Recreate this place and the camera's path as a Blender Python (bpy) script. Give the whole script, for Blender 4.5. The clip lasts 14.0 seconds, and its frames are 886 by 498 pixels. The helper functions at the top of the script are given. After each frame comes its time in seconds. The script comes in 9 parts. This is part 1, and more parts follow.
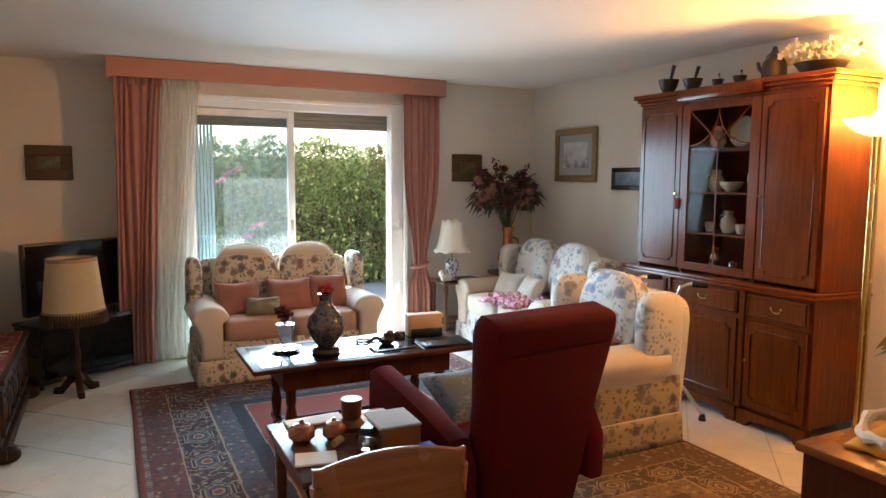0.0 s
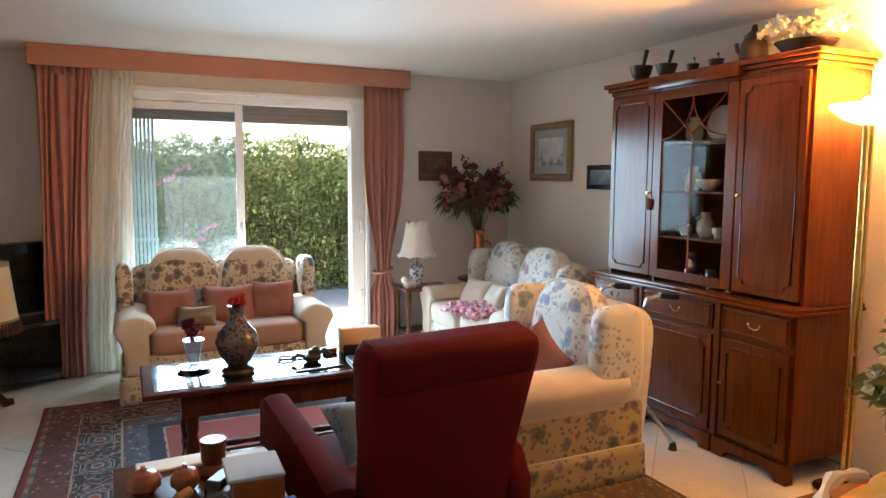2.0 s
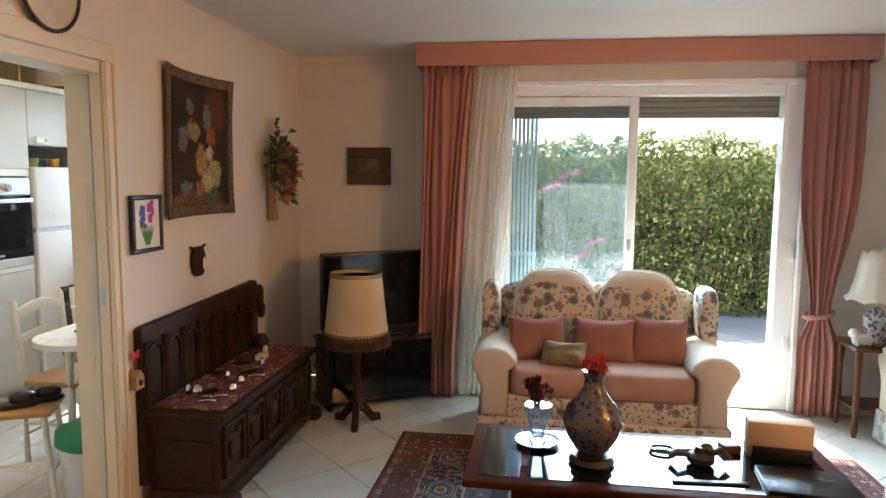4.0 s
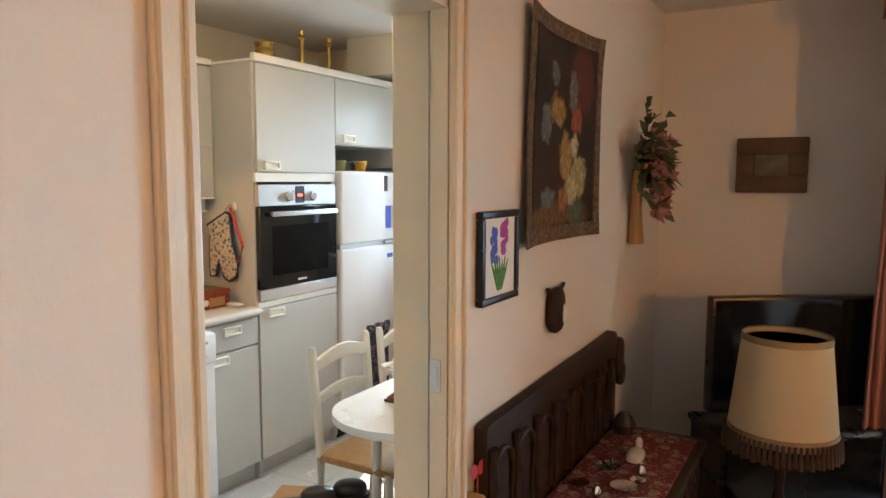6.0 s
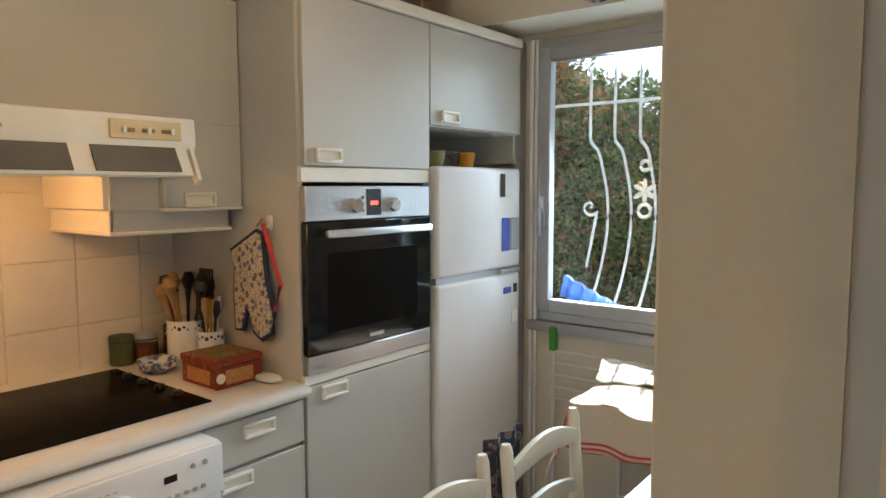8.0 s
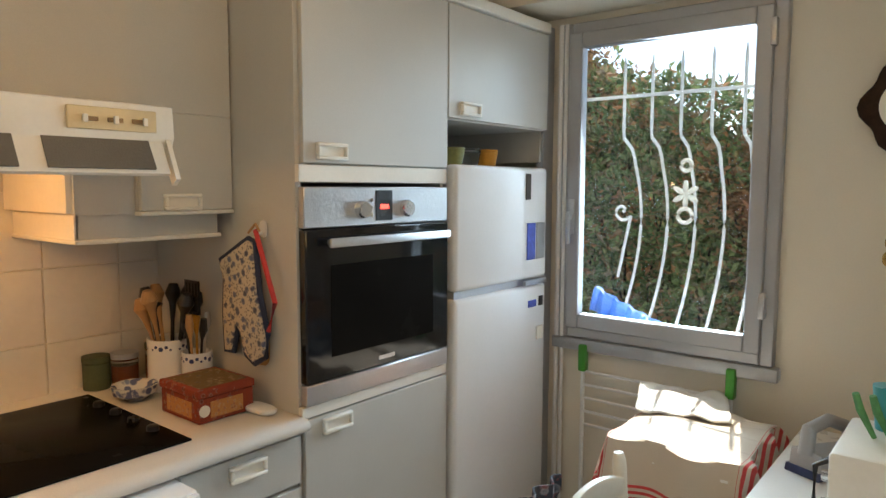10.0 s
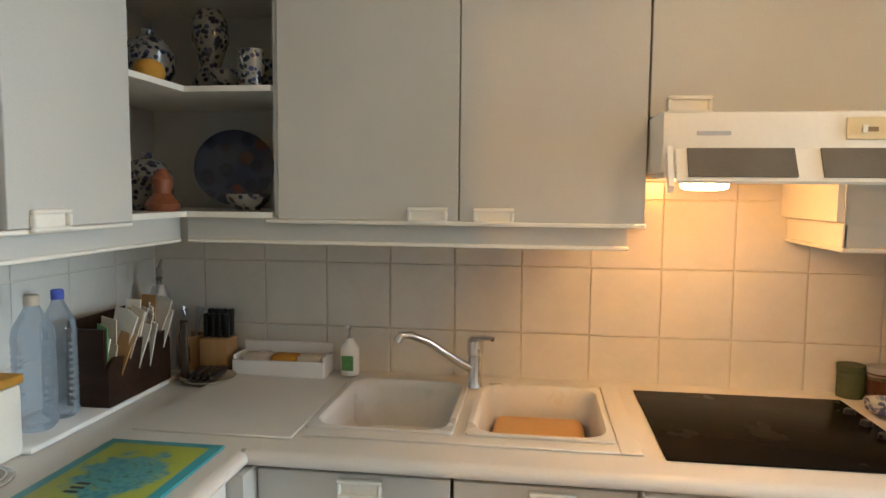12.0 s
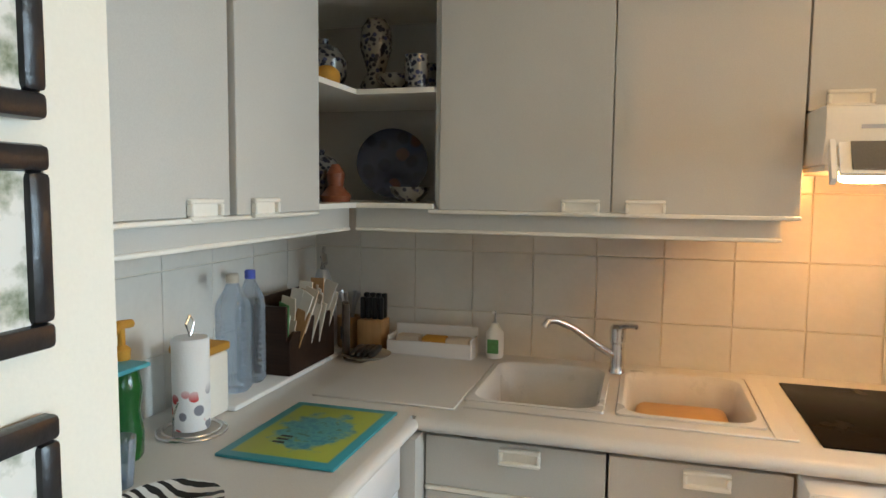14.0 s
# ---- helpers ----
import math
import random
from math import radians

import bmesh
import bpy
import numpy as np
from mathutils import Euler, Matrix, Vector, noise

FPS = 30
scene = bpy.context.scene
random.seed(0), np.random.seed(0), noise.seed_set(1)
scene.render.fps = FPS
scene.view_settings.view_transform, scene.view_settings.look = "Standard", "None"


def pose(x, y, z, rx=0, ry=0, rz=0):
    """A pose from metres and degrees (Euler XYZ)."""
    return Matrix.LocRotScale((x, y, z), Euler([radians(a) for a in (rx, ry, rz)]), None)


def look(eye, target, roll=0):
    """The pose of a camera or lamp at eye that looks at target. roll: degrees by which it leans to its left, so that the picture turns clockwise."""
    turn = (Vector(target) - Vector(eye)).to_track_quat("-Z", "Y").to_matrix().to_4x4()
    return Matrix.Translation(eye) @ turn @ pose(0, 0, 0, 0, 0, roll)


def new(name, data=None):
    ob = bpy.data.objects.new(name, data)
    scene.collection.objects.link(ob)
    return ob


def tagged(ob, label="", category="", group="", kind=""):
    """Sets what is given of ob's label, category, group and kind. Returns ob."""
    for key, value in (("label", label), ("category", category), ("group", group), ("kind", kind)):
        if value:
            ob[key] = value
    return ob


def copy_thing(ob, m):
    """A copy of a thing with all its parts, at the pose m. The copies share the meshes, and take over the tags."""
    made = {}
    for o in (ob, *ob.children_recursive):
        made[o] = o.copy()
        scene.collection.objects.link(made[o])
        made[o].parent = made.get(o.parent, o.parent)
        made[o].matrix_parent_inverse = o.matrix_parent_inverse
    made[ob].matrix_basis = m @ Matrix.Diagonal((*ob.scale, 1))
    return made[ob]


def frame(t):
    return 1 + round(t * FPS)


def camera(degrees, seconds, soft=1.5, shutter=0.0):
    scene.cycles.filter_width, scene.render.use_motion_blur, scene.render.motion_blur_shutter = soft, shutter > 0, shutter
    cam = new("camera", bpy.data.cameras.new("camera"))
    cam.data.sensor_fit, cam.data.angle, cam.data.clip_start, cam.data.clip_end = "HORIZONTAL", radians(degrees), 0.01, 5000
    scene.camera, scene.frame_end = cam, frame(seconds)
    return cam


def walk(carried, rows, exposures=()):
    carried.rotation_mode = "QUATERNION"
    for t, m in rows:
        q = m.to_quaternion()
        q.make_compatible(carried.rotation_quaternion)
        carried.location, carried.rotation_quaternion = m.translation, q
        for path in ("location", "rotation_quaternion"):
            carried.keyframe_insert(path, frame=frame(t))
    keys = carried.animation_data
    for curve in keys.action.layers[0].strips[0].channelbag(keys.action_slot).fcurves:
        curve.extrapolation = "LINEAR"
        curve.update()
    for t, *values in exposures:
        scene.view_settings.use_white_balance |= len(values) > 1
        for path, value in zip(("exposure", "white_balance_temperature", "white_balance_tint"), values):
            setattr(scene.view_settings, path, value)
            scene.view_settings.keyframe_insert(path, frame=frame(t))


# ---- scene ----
cam = camera(66.1, 14.0)
PATH = [
    (0, (0.103, 0.349, 1.554), (0.984, 2.133, 1.345), 0.3),
    (0.5, (0.106, 0.358, 1.552), (0.98, 2.144, 1.34), 0.3),
    (1, (0.17, 0.34, 1.545), (1.045, 2.127, 1.34), 0.2),
    (1.5, (0.472, 0.389, 1.544), (1.34, 2.178, 1.336), 0.2),
    (2, (0.714, 0.596, 1.531), (1.56, 2.396, 1.326), 0.3),
    (2.5, (0.942, 0.815, 1.529), (1.649, 2.675, 1.327), 0.2),
    (3, (1.075, 1.018, 1.571), (1.358, 2.987, 1.36), 0.4),
    (3.5, (1.043, 1.318, 1.587), (1.063, 3.306, 1.37), 0.5),
    (4, (1.022, 1.657, 1.59), (0.732, 3.624, 1.375), 0.5),
    (4.2, (0.982, 1.759, 1.575), (0.523, 3.695, 1.367), 0.4),
    (5.0, (0.46, 2.00, 1.565), (-0.224, 3.879, 1.36), 0.3),
    (5.7, (0.13, 2.52, 1.568), (-0.77, 4.306, 1.364), 0.2),
    (6.5, (-0.198, 3.267, 1.581), (-1.346, 4.892, 1.377), 0.4),
    (7, (-0.513, 3.456, 1.572), (-1.719, 5.039, 1.367), 0.5),
    (7.5, (-0.732, 3.724, 1.544), (-1.957, 5.294, 1.357), 0.0),
    (10, (-1.098, 4.165, 1.551), (-2.351, 5.713, 1.367), 0.2),
    (10.5, (-1.076, 4.15, 1.53), (-2.591, 5.446, 1.371), -0.3),
    (11, (-1.043, 4.144, 1.546), (-2.878, 4.923, 1.378), -0.1),
    (11.5, (-1.016, 4.138, 1.546), (-2.997, 4.356, 1.38), 0.2),
    (12, (-0.995, 4.121, 1.546), (-2.969, 3.847, 1.381), 0.5),
    (12.5, (-0.983, 4.117, 1.552), (-2.927, 3.679, 1.383), 0.6),
    (13, (-0.972, 4.119, 1.549), (-2.913, 3.669, 1.384), 0.6),
    (13.5, (-0.92, 4.103, 1.539), (-2.857, 3.635, 1.371), 0.6),
    (14, (-0.827, 3.997, 1.531), (-2.739, 3.437, 1.356), 0.6),
]
walk(cam, [(t, look(eye, target, roll)) for t, eye, target, roll in PATH],
     exposures=[(0.0, 1.84), (2.0, 1.84), (4.2, 1.86), (6.5, 1.85), (7.0, 1.6), (7.5, 1.2), (10.0, 1.2), (10.5, 1.12), (11.0, 1.15), (11.5, 1.4), (12.0, 1.74), (13.0, 1.76), (14.0, 1.68)])

# world, sun, large lights
world = bpy.data.worlds.new("world")
scene.world = world
world.use_nodes = True
wn = world.node_tree.nodes
sky = wn.new("ShaderNodeTexSky")
sky.sky_type, sky.sun_disc = "NISHITA", False
sky.sun_elevation, sky.sun_rotation = radians(57), radians(344.4)
world.node_tree.links.new(sky.outputs[0], wn["Background"].inputs[0])
wn["Background"].inputs[1].default_value = 0.15


def lamp(name, kind, m, energy, colour, **kw):
    data = bpy.data.lights.new(name, kind)
    data.energy, data.color = energy, colour
    if "size" in kw:
        data.shape, data.size, data.size_y = "RECTANGLE", kw["size"], kw["size_y"]
    if "radius" in kw:
        data.shadow_soft_size = kw["radius"]
    if "angle" in kw:
        data.angle = radians(kw["angle"])
    if "spread" in kw:
        data.spread = radians(kw["spread"])
    if "cone" in kw:
        data.spot_size, data.spot_blend = radians(kw["cone"]), 0.6
    ob = new(name, data)
    ob.matrix_world = m
    return ob


lamp("sun", "SUN", look((0.3, 12.8, 6.87), (1.5, 8.5, 0.0)), 3.8, (1.0, 0.93, 0.82), angle=0.5)
lamp("window_sky_living", "AREA", look((1.76, 6.44, 1.05), (1.70, 0, -0.5)), 40, (0.54, 0.79, 1.0), size=1.68, size_y=1.86, spread=112)
lamp("window_sky_kitchen", "AREA", look((-2.08, 6.776, 1.57), (-1.22, 3.2, 0.9)), 7.4, (0.68, 0.87, 1.0), size=0.72, size_y=1.1, spread=95)
lamp("uplighter_bulb", "POINT", pose(3.87, 2.66, 1.98), 47, (1.0, 0.43, 0.09), radius=0.07)
lamp("hood_bulb", "POINT", pose(-2.98, 4.55, 1.535), 0.60, (1.0, 0.33, 0.05), radius=0.03)
lamp("kitchen_ceiling_bulb", "POINT", pose(-1.78, 4.85, 2.30), 1.8, (1.0, 0.56, 0.17), radius=0.09)


# ---- materials ----
class Nodes:
    """Small builder for node materials."""

    def __init__(self, name):
        self.m = bpy.data.materials.new(name)
        self.m.use_nodes = True
        self.t = self.m.node_tree
        self.b = self.t.nodes["Principled BSDF"]
        self.co = self.t.nodes.new("ShaderNodeTexCoord").outputs["Object"]

    def add(self, kind, inputs=(), **props):
        n = self.t.nodes.new("ShaderNode" + kind)
        for k, v in props.items():
            setattr(n, k, v)
        for k, v in (inputs.items() if isinstance(inputs, dict) else enumerate(inputs)):
            if v is None:
                continue
            if isinstance(v, bpy.types.NodeSocket):
                self.t.links.new(v, n.inputs[k])
            else:
                n.inputs[k].default_value = v
        return n

    def math(self, op, a, b=None, c=None):
        return self.add("Math", (a, b, c), operation=op).outputs[0]

    def noise(self, scale, detail=4, rough=0.55, co=None):
        return self.add("TexNoise", {"Vector": co or self.co, "Scale": scale, "Detail": detail, "Roughness": rough}).outputs[0]

    def voronoi(self, scale, co=None, out=0, feature="F1", rnd=1.0, metric="EUCLIDEAN"):
        n = self.add("TexVoronoi", {"Vector": co or self.co, "Scale": scale, "Randomness": rnd}, feature=feature, distance=metric)
        return n.outputs[out]

    def ramp(self, fac, stops, hard=False):
        n = self.add("ValToRGB", (fac,))
        r = n.color_ramp
        r.interpolation = "CONSTANT" if hard else "LINEAR"
        while len(r.elements) < len(stops):
            r.elements.new(0.5)
        for e, (p, c) in zip(r.elements, stops):
            e.position, e.color = p, (*c, 1) if len(c) == 3 else c
        return n.outputs[0]

    def mix(self, fac, a, b):
        a = (*a, 1) if isinstance(a, tuple) else a
        b = (*b, 1) if isinstance(b, tuple) else b
        n = self.add("Mix", data_type="RGBA")
        for i, v in ((0, fac), (6, a), (7, b)):
            if isinstance(v, bpy.types.NodeSocket):
                self.t.links.new(v, n.inputs[i])
            else:
                n.inputs[i].default_value = v
        return n.outputs[2]

    def stretch(self, sx, sy, sz):
        return self.add("Mapping", {0: self.co, 3: (sx, sy, sz)}).outputs[0]

    def xyz(self):
        return self.add("SeparateXYZ", (self.co,)).outputs

    def done(self, colour=None, rough=0.5, metal=0.0, bump=None, bd=0.1, **extra):
        for key, v in (("Base Color", colour), ("Roughness", rough), ("Metallic", metal)):
            if isinstance(v, bpy.types.NodeSocket):
                self.t.links.new(v, self.b.inputs[key])
            elif v is not None:
                self.b.inputs[key].default_value = (*v, 1) if isinstance(v, tuple) else v
        if bump is not None:
            n = self.add("Bump", {"Height": bump, "Strength": bd, "Distance": 0.02})
            self.t.links.new(n.outputs[0], self.b.inputs["Normal"])
        for key, v in extra.items():
            self.b.inputs[key.replace("_", " ")].default_value = v
        return self.m


def plain(name, c, rough=0.5, metal=0.0, var=0.12, scale=6, fine=90, bd=0.08, **extra):
    """A near-plain surface: broad blotches, fine grain, uneven gloss."""
    n = Nodes(name)
    a = n.noise(scale)
    f = n.noise(fine, 6)
    k = n.math("ADD", n.math("MULTIPLY", a, 0.65), n.math("MULTIPLY", f, 0.35))
    lo, hi = tuple(v * (1 - var) for v in c), tuple(min(1, v * (1 + var)) for v in c)
    col = n.ramp(k, [(0.3, lo), (0.7, hi)])
    r = n.ramp(a, [(0.3, (rough * 0.85,) * 3), (0.7, (min(1, rough * 1.15),) * 3)])
    return n.done(col, r, metal, f, bd, **extra)


def wooden(name, dark, light, rough=0.3, axis=2, freq=14, bd=0.05, spec=0.14):
    n = Nodes(name)
    s = [freq] * 3
    s[axis] = freq * 0.07
    g = n.noise(3.0, 6, 0.65, n.stretch(*s))
    f = n.noise(16.0, 4, 0.6, n.stretch(*s))
    big = n.noise(2.2, 3)
    k = n.math("ADD", n.math("MULTIPLY", g, 0.6), n.math("ADD", n.math("MULTIPLY", f, 0.2), n.math("MULTIPLY", big, 0.2)))
    col = n.ramp(k, [(0.32, dark), (0.68, light)])
    r = n.ramp(big, [(0.3, (rough * 0.8,) * 3), (0.7, (rough * 1.25,) * 3)])
    return n.done(col, r, 0, f, bd, Specular_IOR_Level=spec)


def floral(name, ground, tones, size=9.0, cover=0.5, band=None):
    """Printed fabric: clusters of flowers and leaves on a plain ground."""
    n = Nodes(name)
    shift = n.add("VectorMath", (n.add("TexNoise", {"Vector": n.co, "Scale": size * 2.5, "Detail": 3.0}).outputs[1], (0.28 / size, 0.28 / size, 0.28 / size)), operation="MULTIPLY").outputs[0]
    warp = n.add("VectorMath", (n.co, shift), operation="ADD").outputs[0]
    d = n.voronoi(size * 1.5, warp)
    hue = n.add("SeparateColor", (n.voronoi(size * 1.5, warp, 1),)).outputs[0]
    flower = n.ramp(hue, [(i / len(tones), t) for i, t in enumerate(tones)], True)
    pale = tuple(0.5 * v + 0.25 for v in tones[0])
    flower = n.mix(n.ramp(n.voronoi(size * 6, warp), [(0.15, (0.55, 0.55, 0.55)), (0.45, (0, 0, 0))]), flower, pale)
    petal = n.ramp(d, [(0.36, (1, 1, 1)), (0.44, (0, 0, 0))])
    leaves = n.ramp(n.voronoi(size * 4.2, warp), [(0.30, (1, 1, 1)), (0.38, (0, 0, 0))])
    cluster = n.ramp(n.noise(size * 0.42, 2, 0.5), [(0.50 - cover * 0.14, (0, 0, 0)), (0.55 - cover * 0.14, (1, 1, 1))])
    if band:
        _, _, hz = n.xyz()
        hz = n.math("ADD", hz, n.math("MULTIPLY", n.math("SUBTRACT", n.noise(6, 2), 0.5), 0.16))
        cluster = n.math("MULTIPLY", n.math("GREATER_THAN", hz, band[0]), n.math("LESS_THAN", hz, band[1]))
    flower = n.mix(n.ramp(d, [(0.10, (0.55, 0.55, 0.55)), (0.22, (0, 0, 0))]), flower, tuple(0.35 * v for v in tones[0]))
    flower = n.mix(n.ramp(d, [(0.26, (0, 0, 0)), (0.36, (0.5, 0.5, 0.5))]), flower, pale)
    weave = n.noise(260, 2)
    wear = n.noise(3.0, 3)
    col = n.mix(n.math("MULTIPLY", leaves, n.math("MULTIPLY", cluster, 0.75)), ground, tones[-1])
    col = n.mix(n.math("MULTIPLY", petal, n.math("MULTIPLY", cluster, 0.92)), col, flower)
    col = n.mix(n.math("MULTIPLY", wear, 0.18), col, tuple(v * 0.75 for v in ground))
    return n.done(col, 0.9, 0, n.math("ADD", weave, n.math("MULTIPLY", wear, 1.5)), 0.15)


def persian(name, hw, hh, field, border, guard, accent, pale, mauve, k=1.0):
    """A knotted carpet: ranks of borders, one of them with hexagons, round a plain field. hw, hh: half sizes; k: border scale."""
    n = Nodes(name)
    M = n.math
    q = n.add("VectorMath", (n.co, (0.007, 0.007, 0.007)), operation="SNAP").outputs[0]
    x, y, _ = n.add("SeparateXYZ", (q,)).outputs
    wob = M("MULTIPLY", M("SUBTRACT", n.noise(4), 0.5), 0.02)
    ax = M("ADD", M("SUBTRACT", hw, M("ABSOLUTE", x)), wob)
    ay = M("ADD", M("SUBTRACT", hh, M("ABSOLUTE", y)), wob)
    edge = M("DIVIDE", M("MINIMUM", ax, ay), k)
    side = M("LESS_THAN", ax, ay)
    along = M("DIVIDE", M("ADD", M("MULTIPLY", side, y), M("MULTIPLY", M("SUBTRACT", 1.0, side), x)), k)
    small = n.voronoi(30, q, 0, "F1", 0.7, "MANHATTAN")
    hue = n.add("SeparateColor", (n.voronoi(30, q, 1, "F1", 0.7, "MANHATTAN"),)).outputs[1]
    bits = n.ramp(hue, [(0, border), (0.22, accent), (0.42, pale), (0.60, guard), (0.76, mauve), (0.9, pale)], True)
    dot = n.ramp(small, [(0.50, (1, 1, 1)), (0.60, (0, 0, 0))])
    fine = n.ramp(n.voronoi(60, q, 0, "F1", 0.8, "MANHATTAN"), [(0.30, (1, 1, 1)), (0.45, (0, 0, 0))])
    # hexagon border
    per = 0.40
    sx = M("MULTIPLY", M("ABSOLUTE", M("SUBTRACT", M("FRACT", M("DIVIDE", along, per)), 0.5)), per)
    de = M("ABSOLUTE", M("SUBTRACT", edge, 0.345))
    hexa = M("MAXIMUM", M("DIVIDE", de, 0.088), M("DIVIDE", M("ADD", sx, M("MULTIPLY", de, 0.75)), 0.125))
    curl = M("ABSOLUTE", M("SUBTRACT", n.noise(17, 1, 0.4, q), 0.5))
    ground = n.mix(n.ramp(curl, [(0.025, (0.85, 0.85, 0.85)), (0.04, (0, 0, 0))]), border, pale)
    ground = n.mix(M("MULTIPLY", dot, 0.35), ground, accent)
    med = n.ramp(hexa, [(0.0, accent), (0.22, pale), (0.36, border), (0.46, mauve), (0.66, pale), (0.74, border), (0.86, pale), (0.93, border)], True)
    med = n.mix(M("MULTIPLY", fine, 0.35), med, mauve)
    main = n.mix(M("LESS_THAN", hexa, 1.0), ground, med)
    rose = n.mix(M("MULTIPLY", dot, 0.8), guard, bits)
    rose = n.mix(M("MULTIPLY", fine, 0.3), rose, mauve)
    blue = n.mix(M("MULTIPLY", dot, 0.8), mauve, bits)
    blue = n.mix(M("MULTIPLY", fine, 0.6), blue, border)
    navy = n.mix(M("MULTIPLY", fine, 0.5), border, mauve)
    fig = n.voronoi(4.6 / k, q, 0, "F1", 0.5, "MANHATTAN")
    fld = n.mix(n.ramp(fig, [(0.16, (1, 1, 1)), (0.20, (0, 0, 0))]), field, n.mix(dot, border, mauve))
    fld = n.mix(M("MULTIPLY", n.noise(14, 3), 0.22), fld, guard)
    line = n.mix(M("GREATER_THAN", M("FRACT", M("MULTIPLY", along, 45.0)), 0.5), border, pale)
    out = rose
    for lo, c in ((0.0, accent), (0.03, line), (0.055, rose), (0.225, pale), (0.235, main), (0.455, pale), (0.468, blue), (0.60, navy), (0.69, pale), (0.70, fld)):
        out = n.mix(M("GREATER_THAN", edge, lo), out, c)
    pile = n.noise(240, 3)
    worn = n.noise(2.5)
    out = n.mix(M("MULTIPLY", worn, 0.28), out, tuple(v * 0.6 for v in guard))
    return n.done(out, 0.95, 0, pile, 0.3)


def painted_ware(name, white, blue, extra, scale=30):
    n = Nodes(name)
    v = n.voronoi(scale)
    h = n.add("SeparateColor", (n.voronoi(scale, None, 1),)).outputs[0]
    c = n.ramp(h, [(0, blue), (0.5, white), (0.62, extra), (0.85, blue)], True)
    col = n.mix(n.ramp(v, [(0.35, (1, 1, 1)), (0.5, (0, 0, 0))]), white, c)
    w = n.ramp(n.noise(scale * 0.4), [(0.58, (0, 0, 0)), (0.62, (1, 1, 1))])
    return n.done(n.mix(w, col, blue), 0.15)


def glass_mat(name, tint=(1, 1, 1), rough=0.0, ior=1.45):
    n = Nodes(name)
    return n.done(tint, rough, 0, Transmission_Weight=1.0, IOR=ior)


def glow_mat(name, colour, strength):
    n = Nodes(name)
    n.b.inputs["Emission Color"].default_value = (*colour, 1)
    n.b.inputs["Emission Strength"].default_value = strength
    return n.done(colour, 0.5)


M_WALL = plain("wall_paint", (0.73, 0.685, 0.62), 0.8, var=0.04, scale=1.5, fine=160, bd=0.06)
M_KWALL = plain("kitchen_paint", (0.78, 0.73, 0.62), 0.75, var=0.05, scale=1.5, fine=160, bd=0.06)
M_CEIL = plain("ceiling_paint", (0.75, 0.72, 0.68), 0.85, var=0.03, scale=1.2, fine=120, bd=0.05)
M_FLOOR = plain("cream_tile", (0.66, 0.62, 0.55), 0.22, var=0.08, scale=5, fine=50, bd=0.03)
M_GROUT = plain("grout", (0.42, 0.39, 0.34), 0.9, var=0.15, scale=8)
M_TRIM = plain("cream_gloss_paint", (0.72, 0.62, 0.47), 0.4, var=0.05, scale=3, bd=0.04)
M_WHITE = plain("white_lacquer", (0.80, 0.80, 0.78), 0.3, var=0.04, scale=4, bd=0.02)
M_IVORY = plain("ivory_plastic", (0.84, 0.81, 0.73), 0.35, var=0.05, scale=6, bd=0.02)
M_ALU = plain("grey_aluminium", (0.42, 0.43, 0.45), 0.4, 0.35, var=0.06, scale=4, bd=0.03)
M_PVC = plain("white_pvc", (0.82, 0.83, 0.84), 0.3, var=0.04, scale=3, bd=0.02)
M_MAHOG = wooden("mahogany", (0.075, 0.014, 0.0015), (0.175, 0.036, 0.003), 0.2, 2, bd=0.012, spec=0.30)
M_MAHOG_D = wooden("mahogany_dark", (0.045, 0.012, 0.006), (0.10, 0.028, 0.012), 0.3, 2)
M_OAK = wooden("dark_carved_oak", (0.018, 0.010, 0.007), (0.05, 0.026, 0.016), 0.38, 1)
M_WALNUT = wooden("walnut", (0.06, 0.024, 0.011), (0.15, 0.06, 0.028), 0.3, 0)
M_HONEY = wooden("honey_wood", (0.15, 0.045, 0.010), (0.27, 0.09, 0.020), 0.28, 0, bd=0.02, spec=0.35)
M_TAN = wooden("bamboo", (0.35, 0.2, 0.09), (0.5, 0.31, 0.15), 0.45, 2)
M_RED = plain("red_velour", (0.085, 0.0030, 0.0045), 0.9, var=0.3, scale=5, fine=220, bd=0.2, Specular_IOR_Level=0.15)
M_CREAM = plain("cream_cotton", (0.62, 0.54, 0.44), 0.92, var=0.1, scale=5, fine=260, bd=0.18)
M_ROSE = plain("rose_cotton", (0.40, 0.24, 0.18), 0.92, var=0.12, scale=7, fine=260, bd=0.18)
M_ROSE_D = plain("dusty_pink_cushion", (0.30, 0.125, 0.095), 0.92, var=0.14, scale=8, fine=240, bd=0.18)
M_CURT = plain("dusty_pink_curtain", (0.40, 0.18, 0.145), 0.9, var=0.12, scale=3, fine=240, bd=0.15)
M_PELMET = plain("pink_pelmet", (0.50, 0.235, 0.175), 0.88, var=0.06, scale=2, fine=240, bd=0.12)
M_BLACK = plain("black_plastic", (0.012, 0.012, 0.014), 0.3, var=0.1)
M_SCREEN = plain("dark_glass", (0.006, 0.007, 0.009), 0.08, var=0.1, bd=0.0)
M_BRASS = plain("brass", (0.62, 0.40, 0.12), 0.25, 1.0, var=0.15, scale=12)
M_COPPER = plain("copper", (0.60, 0.24, 0.11), 0.25, 1.0, var=0.2, scale=12)
M_BRONZE = plain("dark_bronze", (0.06, 0.045, 0.035), 0.45, 0.6, var=0.25, scale=20)
